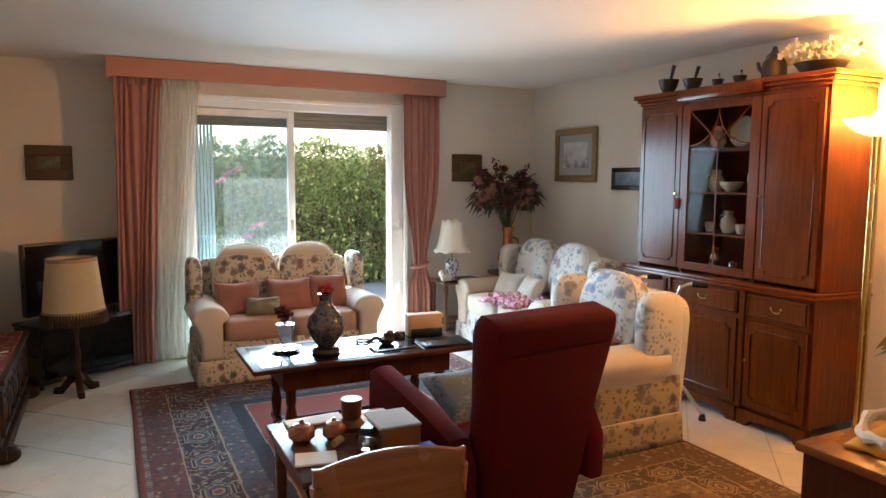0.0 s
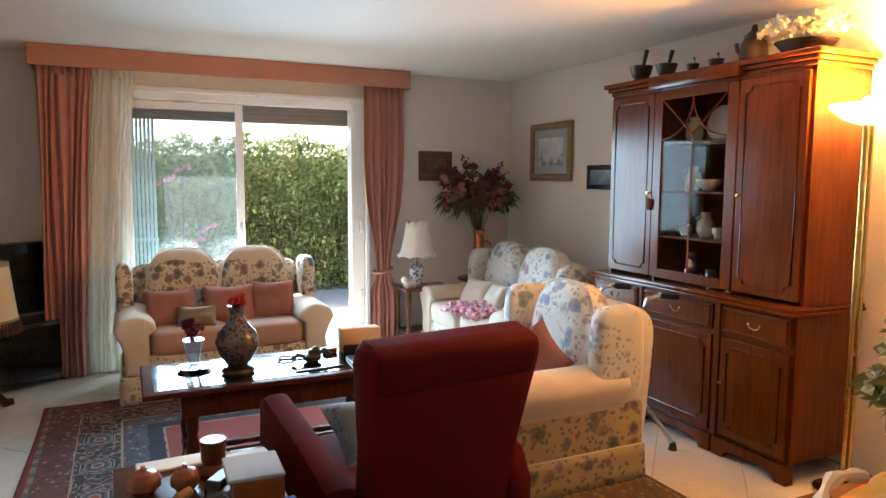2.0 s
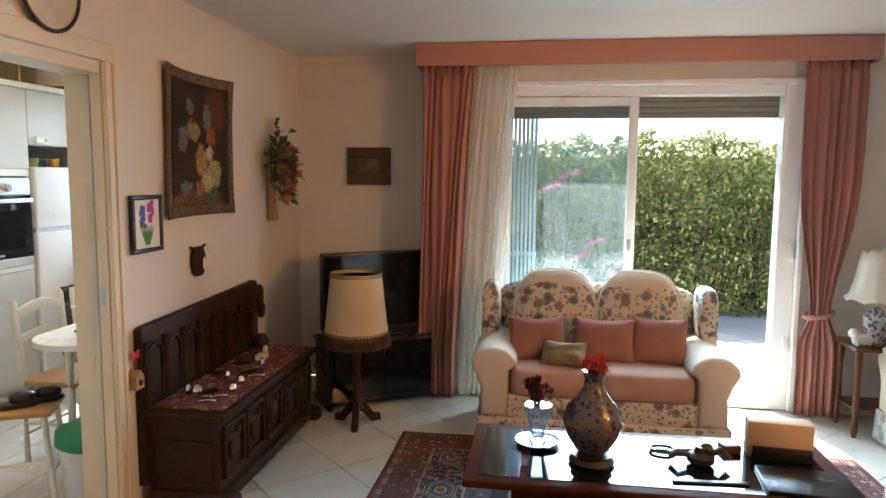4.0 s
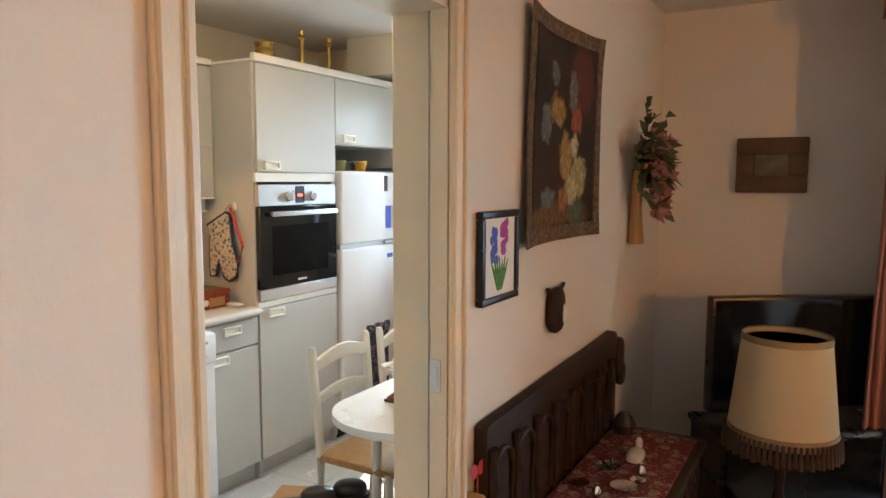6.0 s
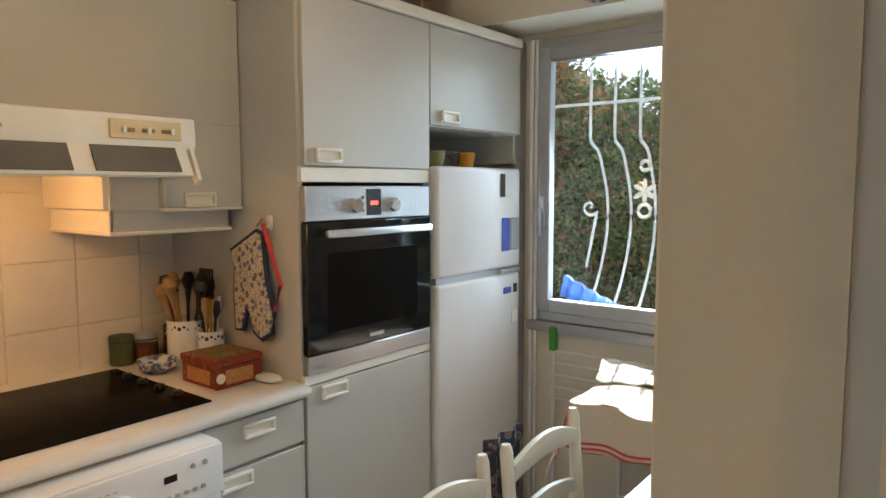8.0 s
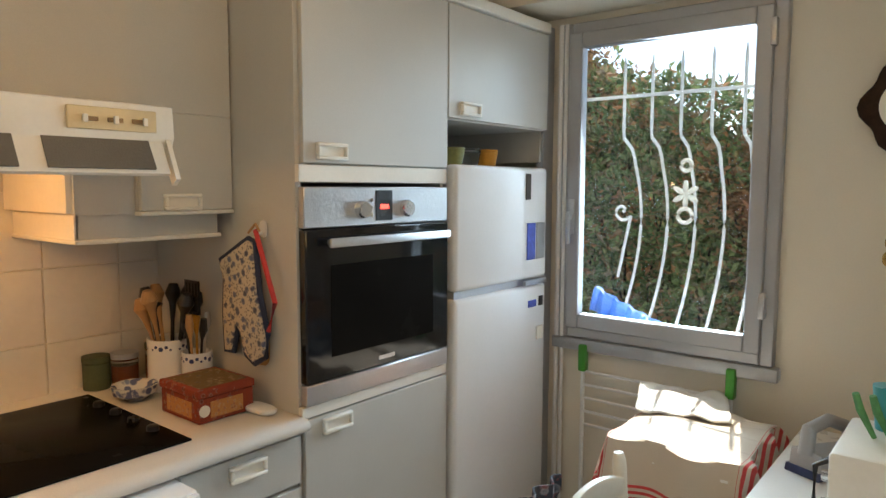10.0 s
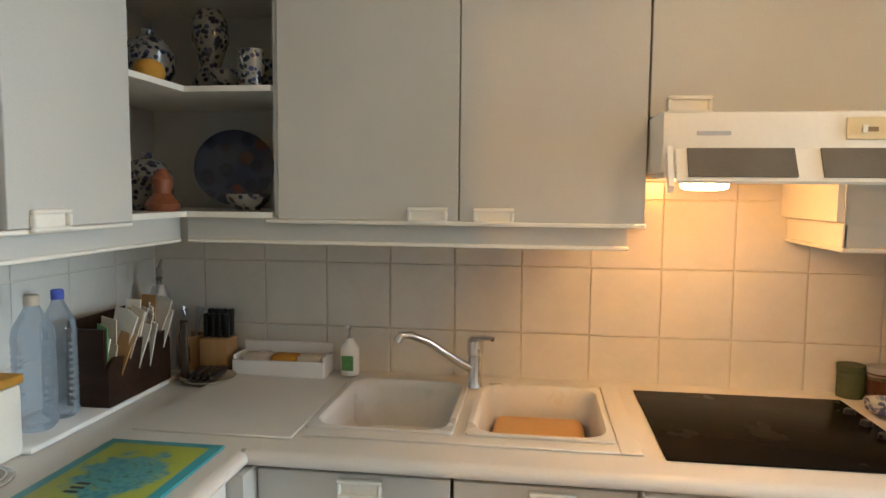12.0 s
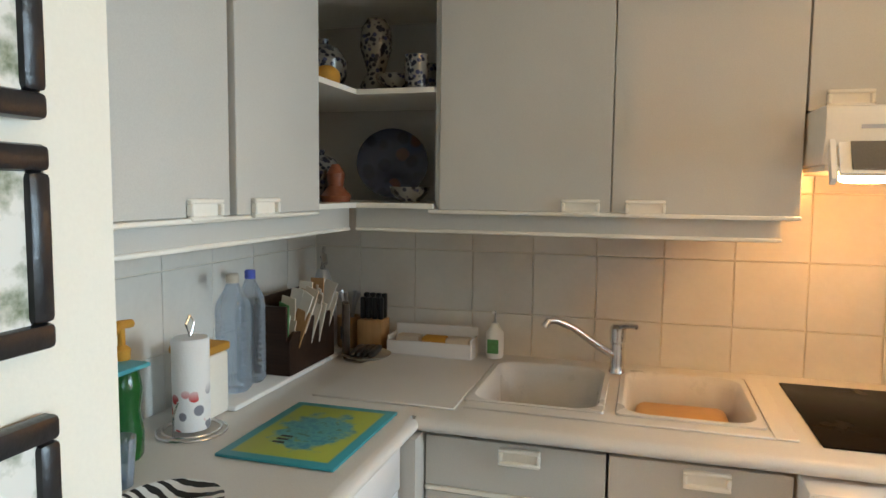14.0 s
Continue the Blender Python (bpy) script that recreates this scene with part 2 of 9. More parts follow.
M_CHROME = plain("chrome", (0.72, 0.72, 0.73), 0.15, 1.0, var=0.05)
M_STEEL = plain("brushed_steel", (0.55, 0.55, 0.56), 0.33, 0.9, var=0.07, scale=3)
M_GLASS = glass_mat("clear_glass")


def thin_glass(name, tint, haze=0.0, haze_col=(0.8, 0.9, 0.93), ior=1.4):
    """A thin clear sheet: it lets light straight through, with a Fresnel gloss and, where haze is set, a translucent
    veil.
    """
    n = Nodes(name)
    clear = n.add("BsdfTransparent", ((*tint, 1),))
    gloss = n.add("BsdfGlossy", {"Color": (1, 1, 1, 1), "Roughness": 0.02})
    mixed = n.add("MixShader", (n.add("Fresnel", (ior,)).outputs[0], clear.outputs[0], gloss.outputs[0])).outputs[0]
    if haze:
        veil = n.add("BsdfTranslucent", ((*haze_col, 1),))
        cover = n.ramp(n.noise(1.6, 3), [(0.3, (haze * 0.5,) * 3), (0.7, (haze,) * 3)])
        mixed = n.add("MixShader", (cover, mixed, veil.outputs[0])).outputs[0]
    n.t.links.new(mixed, n.t.nodes["Material Output"].inputs[0])
    return n.m


M_PANE = thin_glass("window_pane", (0.95, 0.98, 1.0))
M_OLDPANE = thin_glass("old_cabinet_pane", (0.93, 0.92, 0.88), ior=1.15)
# pale blue veil mixed into the glass for the glare and reflections on it
M_HAZY = thin_glass("hazy_pane", (0.92, 0.98, 1.0), 0.07, (0.70, 0.88, 1.0))
M_FLOWER_BROWN = floral("floral_cotton_brown", (0.60, 0.52, 0.40), [(0.08, 0.055, 0.08), (0.20, 0.08, 0.07), (0.06, 0.055, 0.09), (0.14, 0.085, 0.065), (0.07, 0.075, 0.05)], 9, 0.95)
M_BACK_BROWN = floral("floral_back_brown", (0.62, 0.53, 0.41), [(0.10, 0.065, 0.085), (0.24, 0.09, 0.08), (0.07, 0.065, 0.10), (0.17, 0.10, 0.08), (0.08, 0.085, 0.06)], 8, 0.95, (0.52, 0.90))
M_FLOWER_GOLD = floral("floral_cotton_gold", (0.44, 0.35, 0.20), [(0.09, 0.065, 0.09), (0.22, 0.09, 0.08), (0.08, 0.08, 0.13), (0.17, 0.11, 0.06), (0.10, 0.10, 0.05)], 7, 1.8)
M_FLOWER_BLUE = floral("floral_cotton_blue", (0.68, 0.66, 0.62), [(0.20, 0.26, 0.40), (0.40, 0.22, 0.24), (0.26, 0.33, 0.46), (0.36, 0.24, 0.26), (0.22, 0.27, 0.24)], 8, 0.6)


# ---- geometry helpers ----
def B():
    return bmesh.new()


def box(bm, x0, y0, z0, x1, y1, z1, bevel=0.0, seg=2, m=None):
    mm = Matrix.LocRotScale(((x0 + x1) / 2, (y0 + y1) / 2, (z0 + z1) / 2), None, (abs(x1 - x0), abs(y1 - y0), abs(z1 - z0)))
    vs = bmesh.ops.create_cube(bm, size=1, matrix=(m @ mm) if m else mm)["verts"]
    if bevel:
        es = list({e for v in vs for e in v.link_edges})
        bmesh.ops.bevel(bm, geom=es, offset=bevel, segments=seg, profile=0.5, affect="EDGES", clamp_overlap=True)
    return bm


def lathe(bm, profile, seg=24, at=(0, 0, 0), m=None, smooth=True):
    m = m or Matrix.Translation(at)
    rings = []
    for r, z in profile:
        rings.append([bm.verts.new(m @ Vector((r * math.cos(2 * math.pi * i / seg), r * math.sin(2 * math.pi * i / seg), z))) for i in range(seg)])
    for a, b in zip(rings, rings[1:]):
        for i in range(seg):
            f = bm.faces.new((a[i], a[(i + 1) % seg], b[(i + 1) % seg], b[i]))
            f.smooth = smooth
    for ring, flip in ((rings[0], True), (rings[-1], False)):
        bm.faces.new(ring[::-1] if flip else ring)
    return bm


def cyl(bm, x, y, z0, z1, r0, r1=None, seg=20, m=None):
    t = Matrix.Translation((x, y, 0))
    return lathe(bm, [(r0, z0), (r0 if r1 is None else r1, z1)], seg, m=(m @ t) if m else t)


def tube(bm, pts, r, seg=8, closed=False):
    pts = [Vector(p) for p in pts]
    rings, n = [], len(pts)
    up = Vector((0, 0, 1))
    for i, p in enumerate(pts):
        a = pts[(i - 1) % n] if (closed or i) else p
        b = pts[(i + 1) % n] if (closed or i < n - 1) else p
        d = (b - a).normalized()
        s = d.cross(up)
        if s.length < 1e-3:
            s = d.cross(Vector((1, 0, 0)))
        s.normalize()
        u = s.cross(d)
        rr = r[i] if isinstance(r, (list, tuple)) else r
        rings.append([bm.verts.new(p + rr * (math.cos(2 * math.pi * k / seg) * s + math.sin(2 * math.pi * k / seg) * u)) for k in range(seg)])
    pairs = list(zip(rings, rings[1:])) + ([(rings[-1], rings[0])] if closed else [])
    for a, b in pairs:
        for k in range(seg):
            bm.faces.new((a[k], a[(k + 1) % seg], b[(k + 1) % seg], b[k])).smooth = True
    if not closed:
        bm.faces.new(rings[0][::-1])
        bm.faces.new(rings[-1])
    return bm


def spow(c, e):
    return math.copysign(abs(c) ** e, c)


def puff(bm, c, s, e1=0.5, e2=0.5, m=None, nu=20, nv=28, lump=0.0, seed=0):
    """A superellipsoid: a stuffed cushion, a stone, a knob."""
    m = m or Matrix.Identity(4)
    rows = []
    for i in range(nu + 1):
        a = -math.pi / 2 + math.pi * i / nu
        row = []
        for j in range(nv):
            b = 2 * math.pi * j / nv
            p = Vector((s[0] / 2 * spow(math.cos(a), e1) * spow(math.cos(b), e2), s[1] / 2 * spow(math.cos(a), e1) * spow(math.sin(b), e2), s[2] / 2 * spow(math.sin(a), e1)))
            if lump:
                p *= 1 + lump * noise.noise(p * 6 + Vector((seed, seed * 2, 0)))
            row.append(p + Vector(c))
        rows.append([bm.verts.new(m @ p) for p in ([row[0]] if i in (0, nu) else row)])
    for a, b in zip(rows, rows[1:]):
        for j in range(nv):
            k = (j + 1) % nv
            if len(a) == 1:
                f = bm.faces.new((a[0], b[k], b[j]))
            elif len(b) == 1:
                f = bm.faces.new((a[j], a[k], b[0]))
            else:
                f = bm.faces.new((a[j], a[k], b[k], b[j]))
            f.smooth = True
    return bm


def prism(bm, poly, d0, d1, m=None, bevel=0.0):
    """A polygon in x, z pushed along y from d0 to d1."""
    m = m or Matrix.Identity(4)
    a = [bm.verts.new(m @ Vector((x, d0, z))) for x, z in poly]
    b = [bm.verts.new(m @ Vector((x, d1, z))) for x, z in poly]
    n = len(poly)
    faces = [bm.faces.new(a), bm.faces.new(b[::-1])]
    for i in range(n):
        faces.append(bm.faces.new((a[i], b[i], b[(i + 1) % n], a[(i + 1) % n])))
    bmesh.ops.recalc_face_normals(bm, faces=faces)
    if bevel:
        es = list({e for f in faces[:2] for e in f.edges})
        bmesh.ops.bevel(bm, geom=es, offset=bevel, segments=2, profile=0.5, affect="EDGES", clamp_overlap=True)
    return bm


def arc(cx, cz, r, a0, a1, n=10, rz=None):
    return [(cx + r * math.cos(radians(a0 + (a1 - a0) * i / n)), cz + (rz or r) * math.sin(radians(a0 + (a1 - a0) * i / n))) for i in range(n + 1)]


def grid(bm, nx, ny, fn):
    """A sheet from fn(u, v), u and v from 0 to 1."""
    vs = [[bm.verts.new(fn(i / nx, j / ny)) for i in range(nx + 1)] for j in range(ny + 1)]
    for j in range(ny):
        for i in range(nx):
            bm.faces.new((vs[j][i], vs[j][i + 1], vs[j + 1][i + 1], vs[j + 1][i])).smooth = True
    return bm


def leaf(bm, p, d, length, width, rnd, droop=0.3):
    """One bent leaf of four faces from p along d."""
    d = Vector(d).normalized()
    s = d.cross(Vector((rnd.uniform(-1, 1), rnd.uniform(-1, 1), rnd.uniform(-1, 1)))).normalized()
    u = s.cross(d)
    p = Vector(p)
    mid = p + d * length * 0.5 + u * length * 0.1
    tip = p + d * length - Vector((0, 0, droop * length * 0.5))
    a, b, c, t = bm.verts.new(p), bm.verts.new(mid + s * width / 2), bm.verts.new(mid - s * width / 2), bm.verts.new(tip)
    k = bm.verts.new(mid - u * width * 0.15)
    for f in ((a, b, k), (a, k, c), (b, t, k), (k, t, c)):
        bm.faces.new(f).smooth = True


def bloom(bm, c, r, rnd, petals=9, up=None):
    up = Vector(up or (rnd.uniform(-1, 1), rnd.uniform(-1, 1), rnd.uniform(0, 1)))
    up.normalize()
    for i in range(petals):
        d = up * rnd.uniform(0.2, 0.9) + Vector((rnd.uniform(-1, 1), rnd.uniform(-1, 1), rnd.uniform(-1, 1))) * 0.8
        leaf(bm, c, d, r * rnd.uniform(0.7, 1.1), r * 0.75, rnd, 0.1)


def part(name, bm, material, parent=None, label="", smooth=False, at=None):
    me = bpy.data.meshes.new(name)
    for f in bm.faces:
        f.smooth = True
    bm.to_mesh(me)
    bm.free()
    if not smooth:
        me.set_sharp_from_angle(angle=radians(36))
    me.materials.append(material)
    ob = new(name, me)
    if parent is not None:
        ob.parent = parent
    if at is not None:
        ob.matrix_basis = at
    if label:
        ob["label"] = label
    return ob


def thing(name, label, category, m, group="", kind=""):
    ob = new(name)
    ob.empty_display_size = 0.05
    ob.matrix_basis = m
    return tagged(ob, label, category, group, kind)


def solo(name, bm, material, label, category, m=None, group="", smooth=False):
    return tagged(part(name, bm, material, None, "", smooth, m), label, category, group)


def setting(name, bm, material, label="", category=""):
    return tagged(part(name, bm, material), label or name.replace("_", " "), category or name.split("_")[0], kind="structure")


# ---- the shell ----
ZC = 2.48
WX0, WX1 = -1.04, -0.865          # wall between living room and kitchen
DY0, DY1, DZ = 3.548, 4.405, 2.04  # doorway
LX1, LY0, LYW = 4.20, -1.6, 6.48  # living room
KX0, KY0, KY1 = -3.29, 2.75, 6.70  # kitchen

bm = B()
box(bm, WX0, LY0, 0, WX1, DY0, ZC)
box(bm, WX0, DY1, 0, WX1, 6.75, ZC)
box(bm, WX0, DY0, DZ, WX1, DY1, ZC)
setting("wall_west", bm, M_WALL, "warm white painted wall with a doorway to the kitchen", "wall")
# window wall, with the glazed door's opening
WIN = (0.71, 2.70, 0.0, 2.21)
bm = B()
box(bm, WX0, 6.75, 0, 0.35, 7.05, ZC)
box(bm, 0.35, LYW, 0, WIN[0], 6.95, ZC)
box(bm, WIN[1], LYW, 0, LX1 + 0.2, 6.95, ZC)
box(bm, WIN[0], LYW, WIN[3], WIN[1], 6.95, ZC)
setting("wall_north", bm, M_WALL, "warm white painted wall around the glazed garden door", "wall")
setting("wall_east", box(B(), LX1, LY0, 0, LX1 + 0.2, LYW, ZC), M_WALL, "warm white painted side wall", "wall")
setting("wall_south", box(B(), WX0, LY0 - 0.2, 0, LX1 + 0.2, LY0, ZC), M_WALL, "plain warm white painted wall", "wall")
setting("ceiling", box(B(), WX0, LY0 - 0.2, ZC, LX1 + 0.2, 7.05, ZC + 0.2), M_CEIL, "matt white painted living room ceiling", "ceiling")
setting("floor", box(B(), WX1, LY0, -0.2, LX1, 6.75, -0.006), M_GROUT, "cream ceramic floor tiles laid diagonally", "floor")
# kitchen shell
KW = (-2.50, -1.66, 0.93, 2.20)
bm = B()
for o, ya, yb in ((KW, KY1, 6.78), ((-2.68, -1.50, 0.93, 2.44), 6.78, 7.0)):
    box(bm, KX0 - 0.2, ya, 0, o[0], yb, ZC)
    box(bm, o[1], ya, 0, WX0, yb, ZC)
    box(bm, o[0], ya, 0, o[1], yb, o[2])
    box(bm, o[0], ya, o[3], o[1], yb, ZC)
setting("wall_kitchen_window", bm, M_KWALL, "cream painted kitchen wall with a barred window", "wall")
setting("wall_kitchen_west", box(B(), KX0 - 0.2, KY0 - 0.2, 0, KX0, KY1, ZC), M_KWALL, "cream painted kitchen wall behind the units", "wall")
setting("wall_kitchen_south", box(B(), KX0, KY0 - 0.2, 0, WX0, KY0, ZC), M_KWALL, "cream painted kitchen wall", "wall")
setting("wall_kitchen_stub", box(B(), -1.43, KY0, 0, WX0, 3.45, ZC), M_KWALL, "cream painted wall end hung with framed pictures", "wall")
setting("ceiling_kitchen", box(B(), KX0 - 0.2, KY0 - 0.2, ZC, WX0, 7.0, ZC + 0.2), M_CEIL, "matt white painted kitchen ceiling", "ceiling")
setting("lintel_kitchen", box(B(), -2.80, 6.42, 2.235, WX0, KY1, ZC), M_KWALL, "boxed shutter housing above the kitchen window", "trim")
setting("floor_kitchen", box(B(), KX0, KY0, -0.2, WX1, KY1, -0.006), M_GROUT, "white ceramic kitchen floor tiles", "floor")

# doorway lining: a stepped frame with moulded architrave
dr = thing("door_1", "cream painted moulded door frame without its door leaf", "door frame", pose(0, 0, 0), kind="structure")
for y0, s, nm in ((DY1, 1, "jamb"), (DY0, -1, "jamb")):
    bm = B()
    ys = lambda a, b: (min(y0 + s * a, y0 + s * b), max(y0 + s * a, y0 + s * b))
    a, b = ys(-0.006, 0.02)
    box(bm, WX0 - 0.004, a, 0, -0.938, b, DZ)
    a, b = ys(-0.026, 0.02)
    box(bm, -0.916, a, 0, WX1 - 0.002, b, DZ)
    part(nm, bm, M_TRIM, dr)
    bm = B()
    for w0, w1, d in ((-0.026, 0.055, 0.014), (-0.02, 0.0, 0.022), (0.03, 0.05, 0.024)):
        a, b = ys(w0, w1)
        box(bm, WX1, a, 0, WX1 + d, b, DZ + 0.02, 0.004, 1)
    part("architrave", bm, M_TRIM, dr)
    bm = B()
    a, b = ys(-0.005, 0.055)
    box(bm, WX0 - 0.016, a, 0, WX0, b, DZ + 0.02, 0.004, 1)
    part("architrave", bm, M_TRIM, dr)
bm = B()
box(bm, WX0, DY0 + 0.02, DZ - 0.03, WX1 - 0.002, DY1 - 0.02, DZ + 0.02)
part("head", bm, M_TRIM, dr)
bm = B()
box(bm, WX1, DY0 - 0.055, DZ + 0.02, WX1 + 0.02, DY1 + 0.055, DZ + 0.10, 0.005, 1)
part("architrave", bm, M_TRIM, dr)
bm = B()
box(bm, -0.918, DY1 - 0.0295, 1.0, -0.885, DY1 - 0.0265, 1.09, 0.001, 1)
box(bm, -0.910, DY1 - 0.032, 1.02, -0.893, DY1 - 0.029, 1.07)
part("strike_plate", bm, M_STEEL, dr, "worn steel strike plate")


# ---- the living room's things ----
# glazed garden door: frame in the opening, a fixed leaf and a sliding leaf pushed back
gw = thing("window_1", "white sliding glazed garden door, half open", "sliding door", pose(0, 0, 0), kind="structure")
x0, x1, z1 = WIN[0], WIN[1], WIN[3]
bm = B()
box(bm, x0, 6.50, 0, x0 + 0.035, 6.62, z1, 0.006, 1)
box(bm, x1 - 0.12, 6.50, 0, x1, 6.62, z1, 0.006, 1)
box(bm, x0 + 0.06, 6.50, z1 - 0.07, x1 - 0.12, 6.62, z1, 0.006, 1)
box(bm, x0 + 0.06, 6.50, 0, x1 - 0.12, 6.62, 0.035, 0.004, 1)
part("window_frame", bm, M_PVC, gw)
bm = B()
box(bm, x0 + 0.0, 6.455, z1 - 0.005, x1, 6.50, z1 + 0.03, 0.005, 1)
box(bm, x0 - 0.03, 6.455, 0, x0, 6.50, z1 + 0.03, 0.005, 1)
box(bm, x1, 6.455, 0, x1 + 0.035, 6.50, z1 + 0.03, 0.005, 1)
part("casing", bm, M_PVC, gw)


STILE = 1.645


def leaf_frame(xa, xb, ya, pane_mat):
    bm = B()
    za, zb, w = 0.04, z1 - 0.075, 0.06
    box(bm, xa, ya, za, xa + 0.035, ya + 0.04, zb, 0.005, 1)
    box(bm, xb - w, ya, za, xb, ya + 0.04, zb, 0.005, 1)
    box(bm, xa + 0.035, ya, za, xb - w, ya + 0.04, za + 0.09, 0.005, 1)
    box(bm, xa + 0.035, ya, zb - 0.06, xb - w, ya + 0.04, zb, 0.005, 1)
    fr = part("leaf", bm, M_PVC, gw)
    p = part("pane", box(B(), xa + 0.03, ya + 0.017, za + 0.08, xb - w + 0.005, ya + 0.023, zb - 0.055), pane_mat, fr)
    p.visible_shadow = False
    bm = B()
    box(bm, xb - 0.045, ya - 0.02, 1.0, xb - 0.02, ya, 1.16, 0.006)
    part("handle", bm, M_STEEL, fr)


leaf_frame(x0 + 0.037, STILE, 6.51, M_HAZY)
leaf_frame(x0 + 0.045, STILE + 0.01, 6.565, M_PANE)
bm = B()
for k in range(4):
    box(bm, x0 + 0.04, 6.64, z1 - 0.052 - 0.040 * (k + 1), x1 - 0.07, 6.656, z1 - 0.055 - 0.040 * k, 0.005, 1)
box(bm, x0 + 0.04, 6.646, z1 - 0.21, x1 - 0.07, 6.650, z1 - 0.03)
part("shutter", bm, plain("taupe_shutter", (0.22, 0.20, 0.17), 0.5, var=0.1), gw, "slats of a rolled-up grey shutter")
for k in range(2):
    part("lock_box", box(B(), x1 - 0.055, 6.478 - 0.004, (0.42, 1.05)[k], x1 - 0.015, 6.50, (0.52, 1.15)[k], 0.006), M_PVC, gw)

# pelmet and curtains
bm = B()
pm = thing("pelmet", "pink fabric-covered box pelmet above the garden door", "pelmet", pose(0, 0, 0))
part("front_board", box(bm, 0.14, 6.30, 2.325, 3.07, 6.32, ZC - 0.003, 0.003, 1), M_PELMET, pm)
part("end_board", box(B(), 0.14, 6.321, 2.325, 0.16, LYW + 0.2, ZC - 0.003), M_PELMET, pm)
part("end_board", box(B(), 3.05, 6.321, 2.325, 3.07, LYW, ZC - 0.003), M_PELMET, pm)
part("curtain_rail", box(B(), 0.162, 6.36, 2.40, 3.048, 6.46, 2.42), M_WHITE, pm)


def curtain(name, label, mat, xa, xb, y, folds, amp, pinch=None, seed=0, zt=2.36, zb=0.015, foot=None):
    """A hanging curtain; pinch = (height, centre, share of the width) gathers it with a tie-back."""
    rnd = random.Random(seed)
    ph = [rnd.uniform(0, 6.28) for _ in range(4)]

    def fn(u, v):
        z = zt + (zb - zt) * v
        k, c = 1.0, (xa + xb) / 2
        if pinch:
            d = (z - pinch[0]) / (0.75 if z > pinch[0] else 0.30)
            g = math.exp(-d * d * 2.2)
            k = 1 - (1 - pinch[2]) * g
            c = c + (pinch[1] - c) * (g if z > pinch[0] else min(1, g + 0.55))
            if z <= pinch[0]:
                k = min(k, 0.72)
        uu = u + 0.02 * math.sin(9 * u + ph[0] + 2 * v)
        x = c + (uu - 0.5) * (xb - xa) * k
        if foot:
            g = min(1.0, v * 1.15) ** 0.85
            x = (xa + (foot[0] - xa) * g) * (1 - uu) + (xb + (foot[1] - xb) * g) * uu + 0.010 * math.sin(5 * v + 11 * uu)
        f = math.sin(2 * math.pi * folds * u + ph[1] + 0.4 * math.sin(3 * v + ph[2]))
        f2 = math.sin(2 * math.pi * folds * 0.37 * u + ph[3])
        return Vector((x, y + amp * (0.75 * f + 0.4 * f2) * (0.55 + 0.45 * min(1, v * 3)), z))

    ob = thing(name, label, "curtain", pose(0, 0, 0), "curtains")
    c = part("drape", grid(B(), folds * 12, 36, fn), mat, ob)
    s = c.modifiers.new("thickness", "SOLIDIFY")
    s.thickness = 0.004
    bm = B()
    for k in range(folds):
        x = xa + (k + 0.5) * (xb - xa) / folds
        box(bm, x - 0.012, y - 0.032, zt - 0.09, x + 0.012, y - 0.022, zt, 0.004, 1)
    part("pleats", bm, mat, ob)
    if pinch and pinch[2] < 0.5:
        w = (xb - xa) * pinch[2] / 2 + 0.02
        bm = B()
        tube(bm, [(pinch[1] + w * math.cos(a), y + 0.075 * math.sin(a), pinch[0] + 0.02 * math.cos(a)) for a in [2 * math.pi * i / 24 for i in range(24)]], 0.016, 8, True)
        part("tie_back", bm, mat, ob)
    return ob


curtain("curtain", "dusty pink lined curtain hanging in folds", M_CURT, 0.17, 0.56, 6.375, 7, 0.024, None, 3, foot=(0.165, 0.42))
curtain("curtain", "dusty pink curtain gathered by a tie-back", M_CURT, 2.66, 3.03, 6.385, 6, 0.026, (0.70, 2.83, 0.34), 5)
n = Nodes("sheer_voile")
tr = n.add("BsdfTranslucent", ((0.92, 0.93, 0.90, 1),))
tp = n.add("BsdfTransparent", ((1, 1, 1, 1),))
df = n.add("BsdfDiffuse", ((0.90, 0.90, 0.86, 1),))
m1 = n.add("MixShader", (0.68, df.outputs[0], tr.outputs[0]))
m2 = n.add("MixShader", (0.42, m1.outputs[0], tp.outputs[0]))
n.t.links.new(m2.outputs[0], n.t.nodes["Material Output"].inputs[0])
M_SHEER = n.m
curtain("net_curtain", "pale voile net curtain pushed aside", M_SHEER, 0.53, 0.85, 6.425, 7, 0.018, None, 7, foot=(0.40, 0.70))


def picture(name, label, m, w, h, frame_mat, fw, image_mat, depth=0.03, mount=None, mw=0.0):
    """A framed picture in the x, z plane, its face towards -y, centred on m."""
    ob = thing(name, label, "picture", m, "pictures")
    bm = B()
    for a, b, c, d in ((-w / 2, -h / 2, w / 2, -h / 2 + fw), (-w / 2, h / 2 - fw, w / 2, h / 2), (-w / 2, -h / 2 + fw, -w / 2 + fw, h / 2 - fw), (w / 2 - fw, -h / 2 + fw, w / 2, h / 2 - fw)):
        box(bm, a, -depth, b, c, 0, d, min(0.006, fw * 0.25), 2)
    fr = part("frame", bm, frame_mat, ob)
    iw, ih = w / 2 - fw + 0.002, h / 2 - fw + 0.002
    if mount:
        part("mount", box(B(), -iw, -depth * 0.5, -ih, iw, -0.002, ih), mount, ob)
    part("print", box(B(), -iw + mw, -depth * 0.5 - 0.003, -ih + mw, iw - mw, -depth * 0.5 + 0.001, ih - mw), image_mat, ob)
    return ob


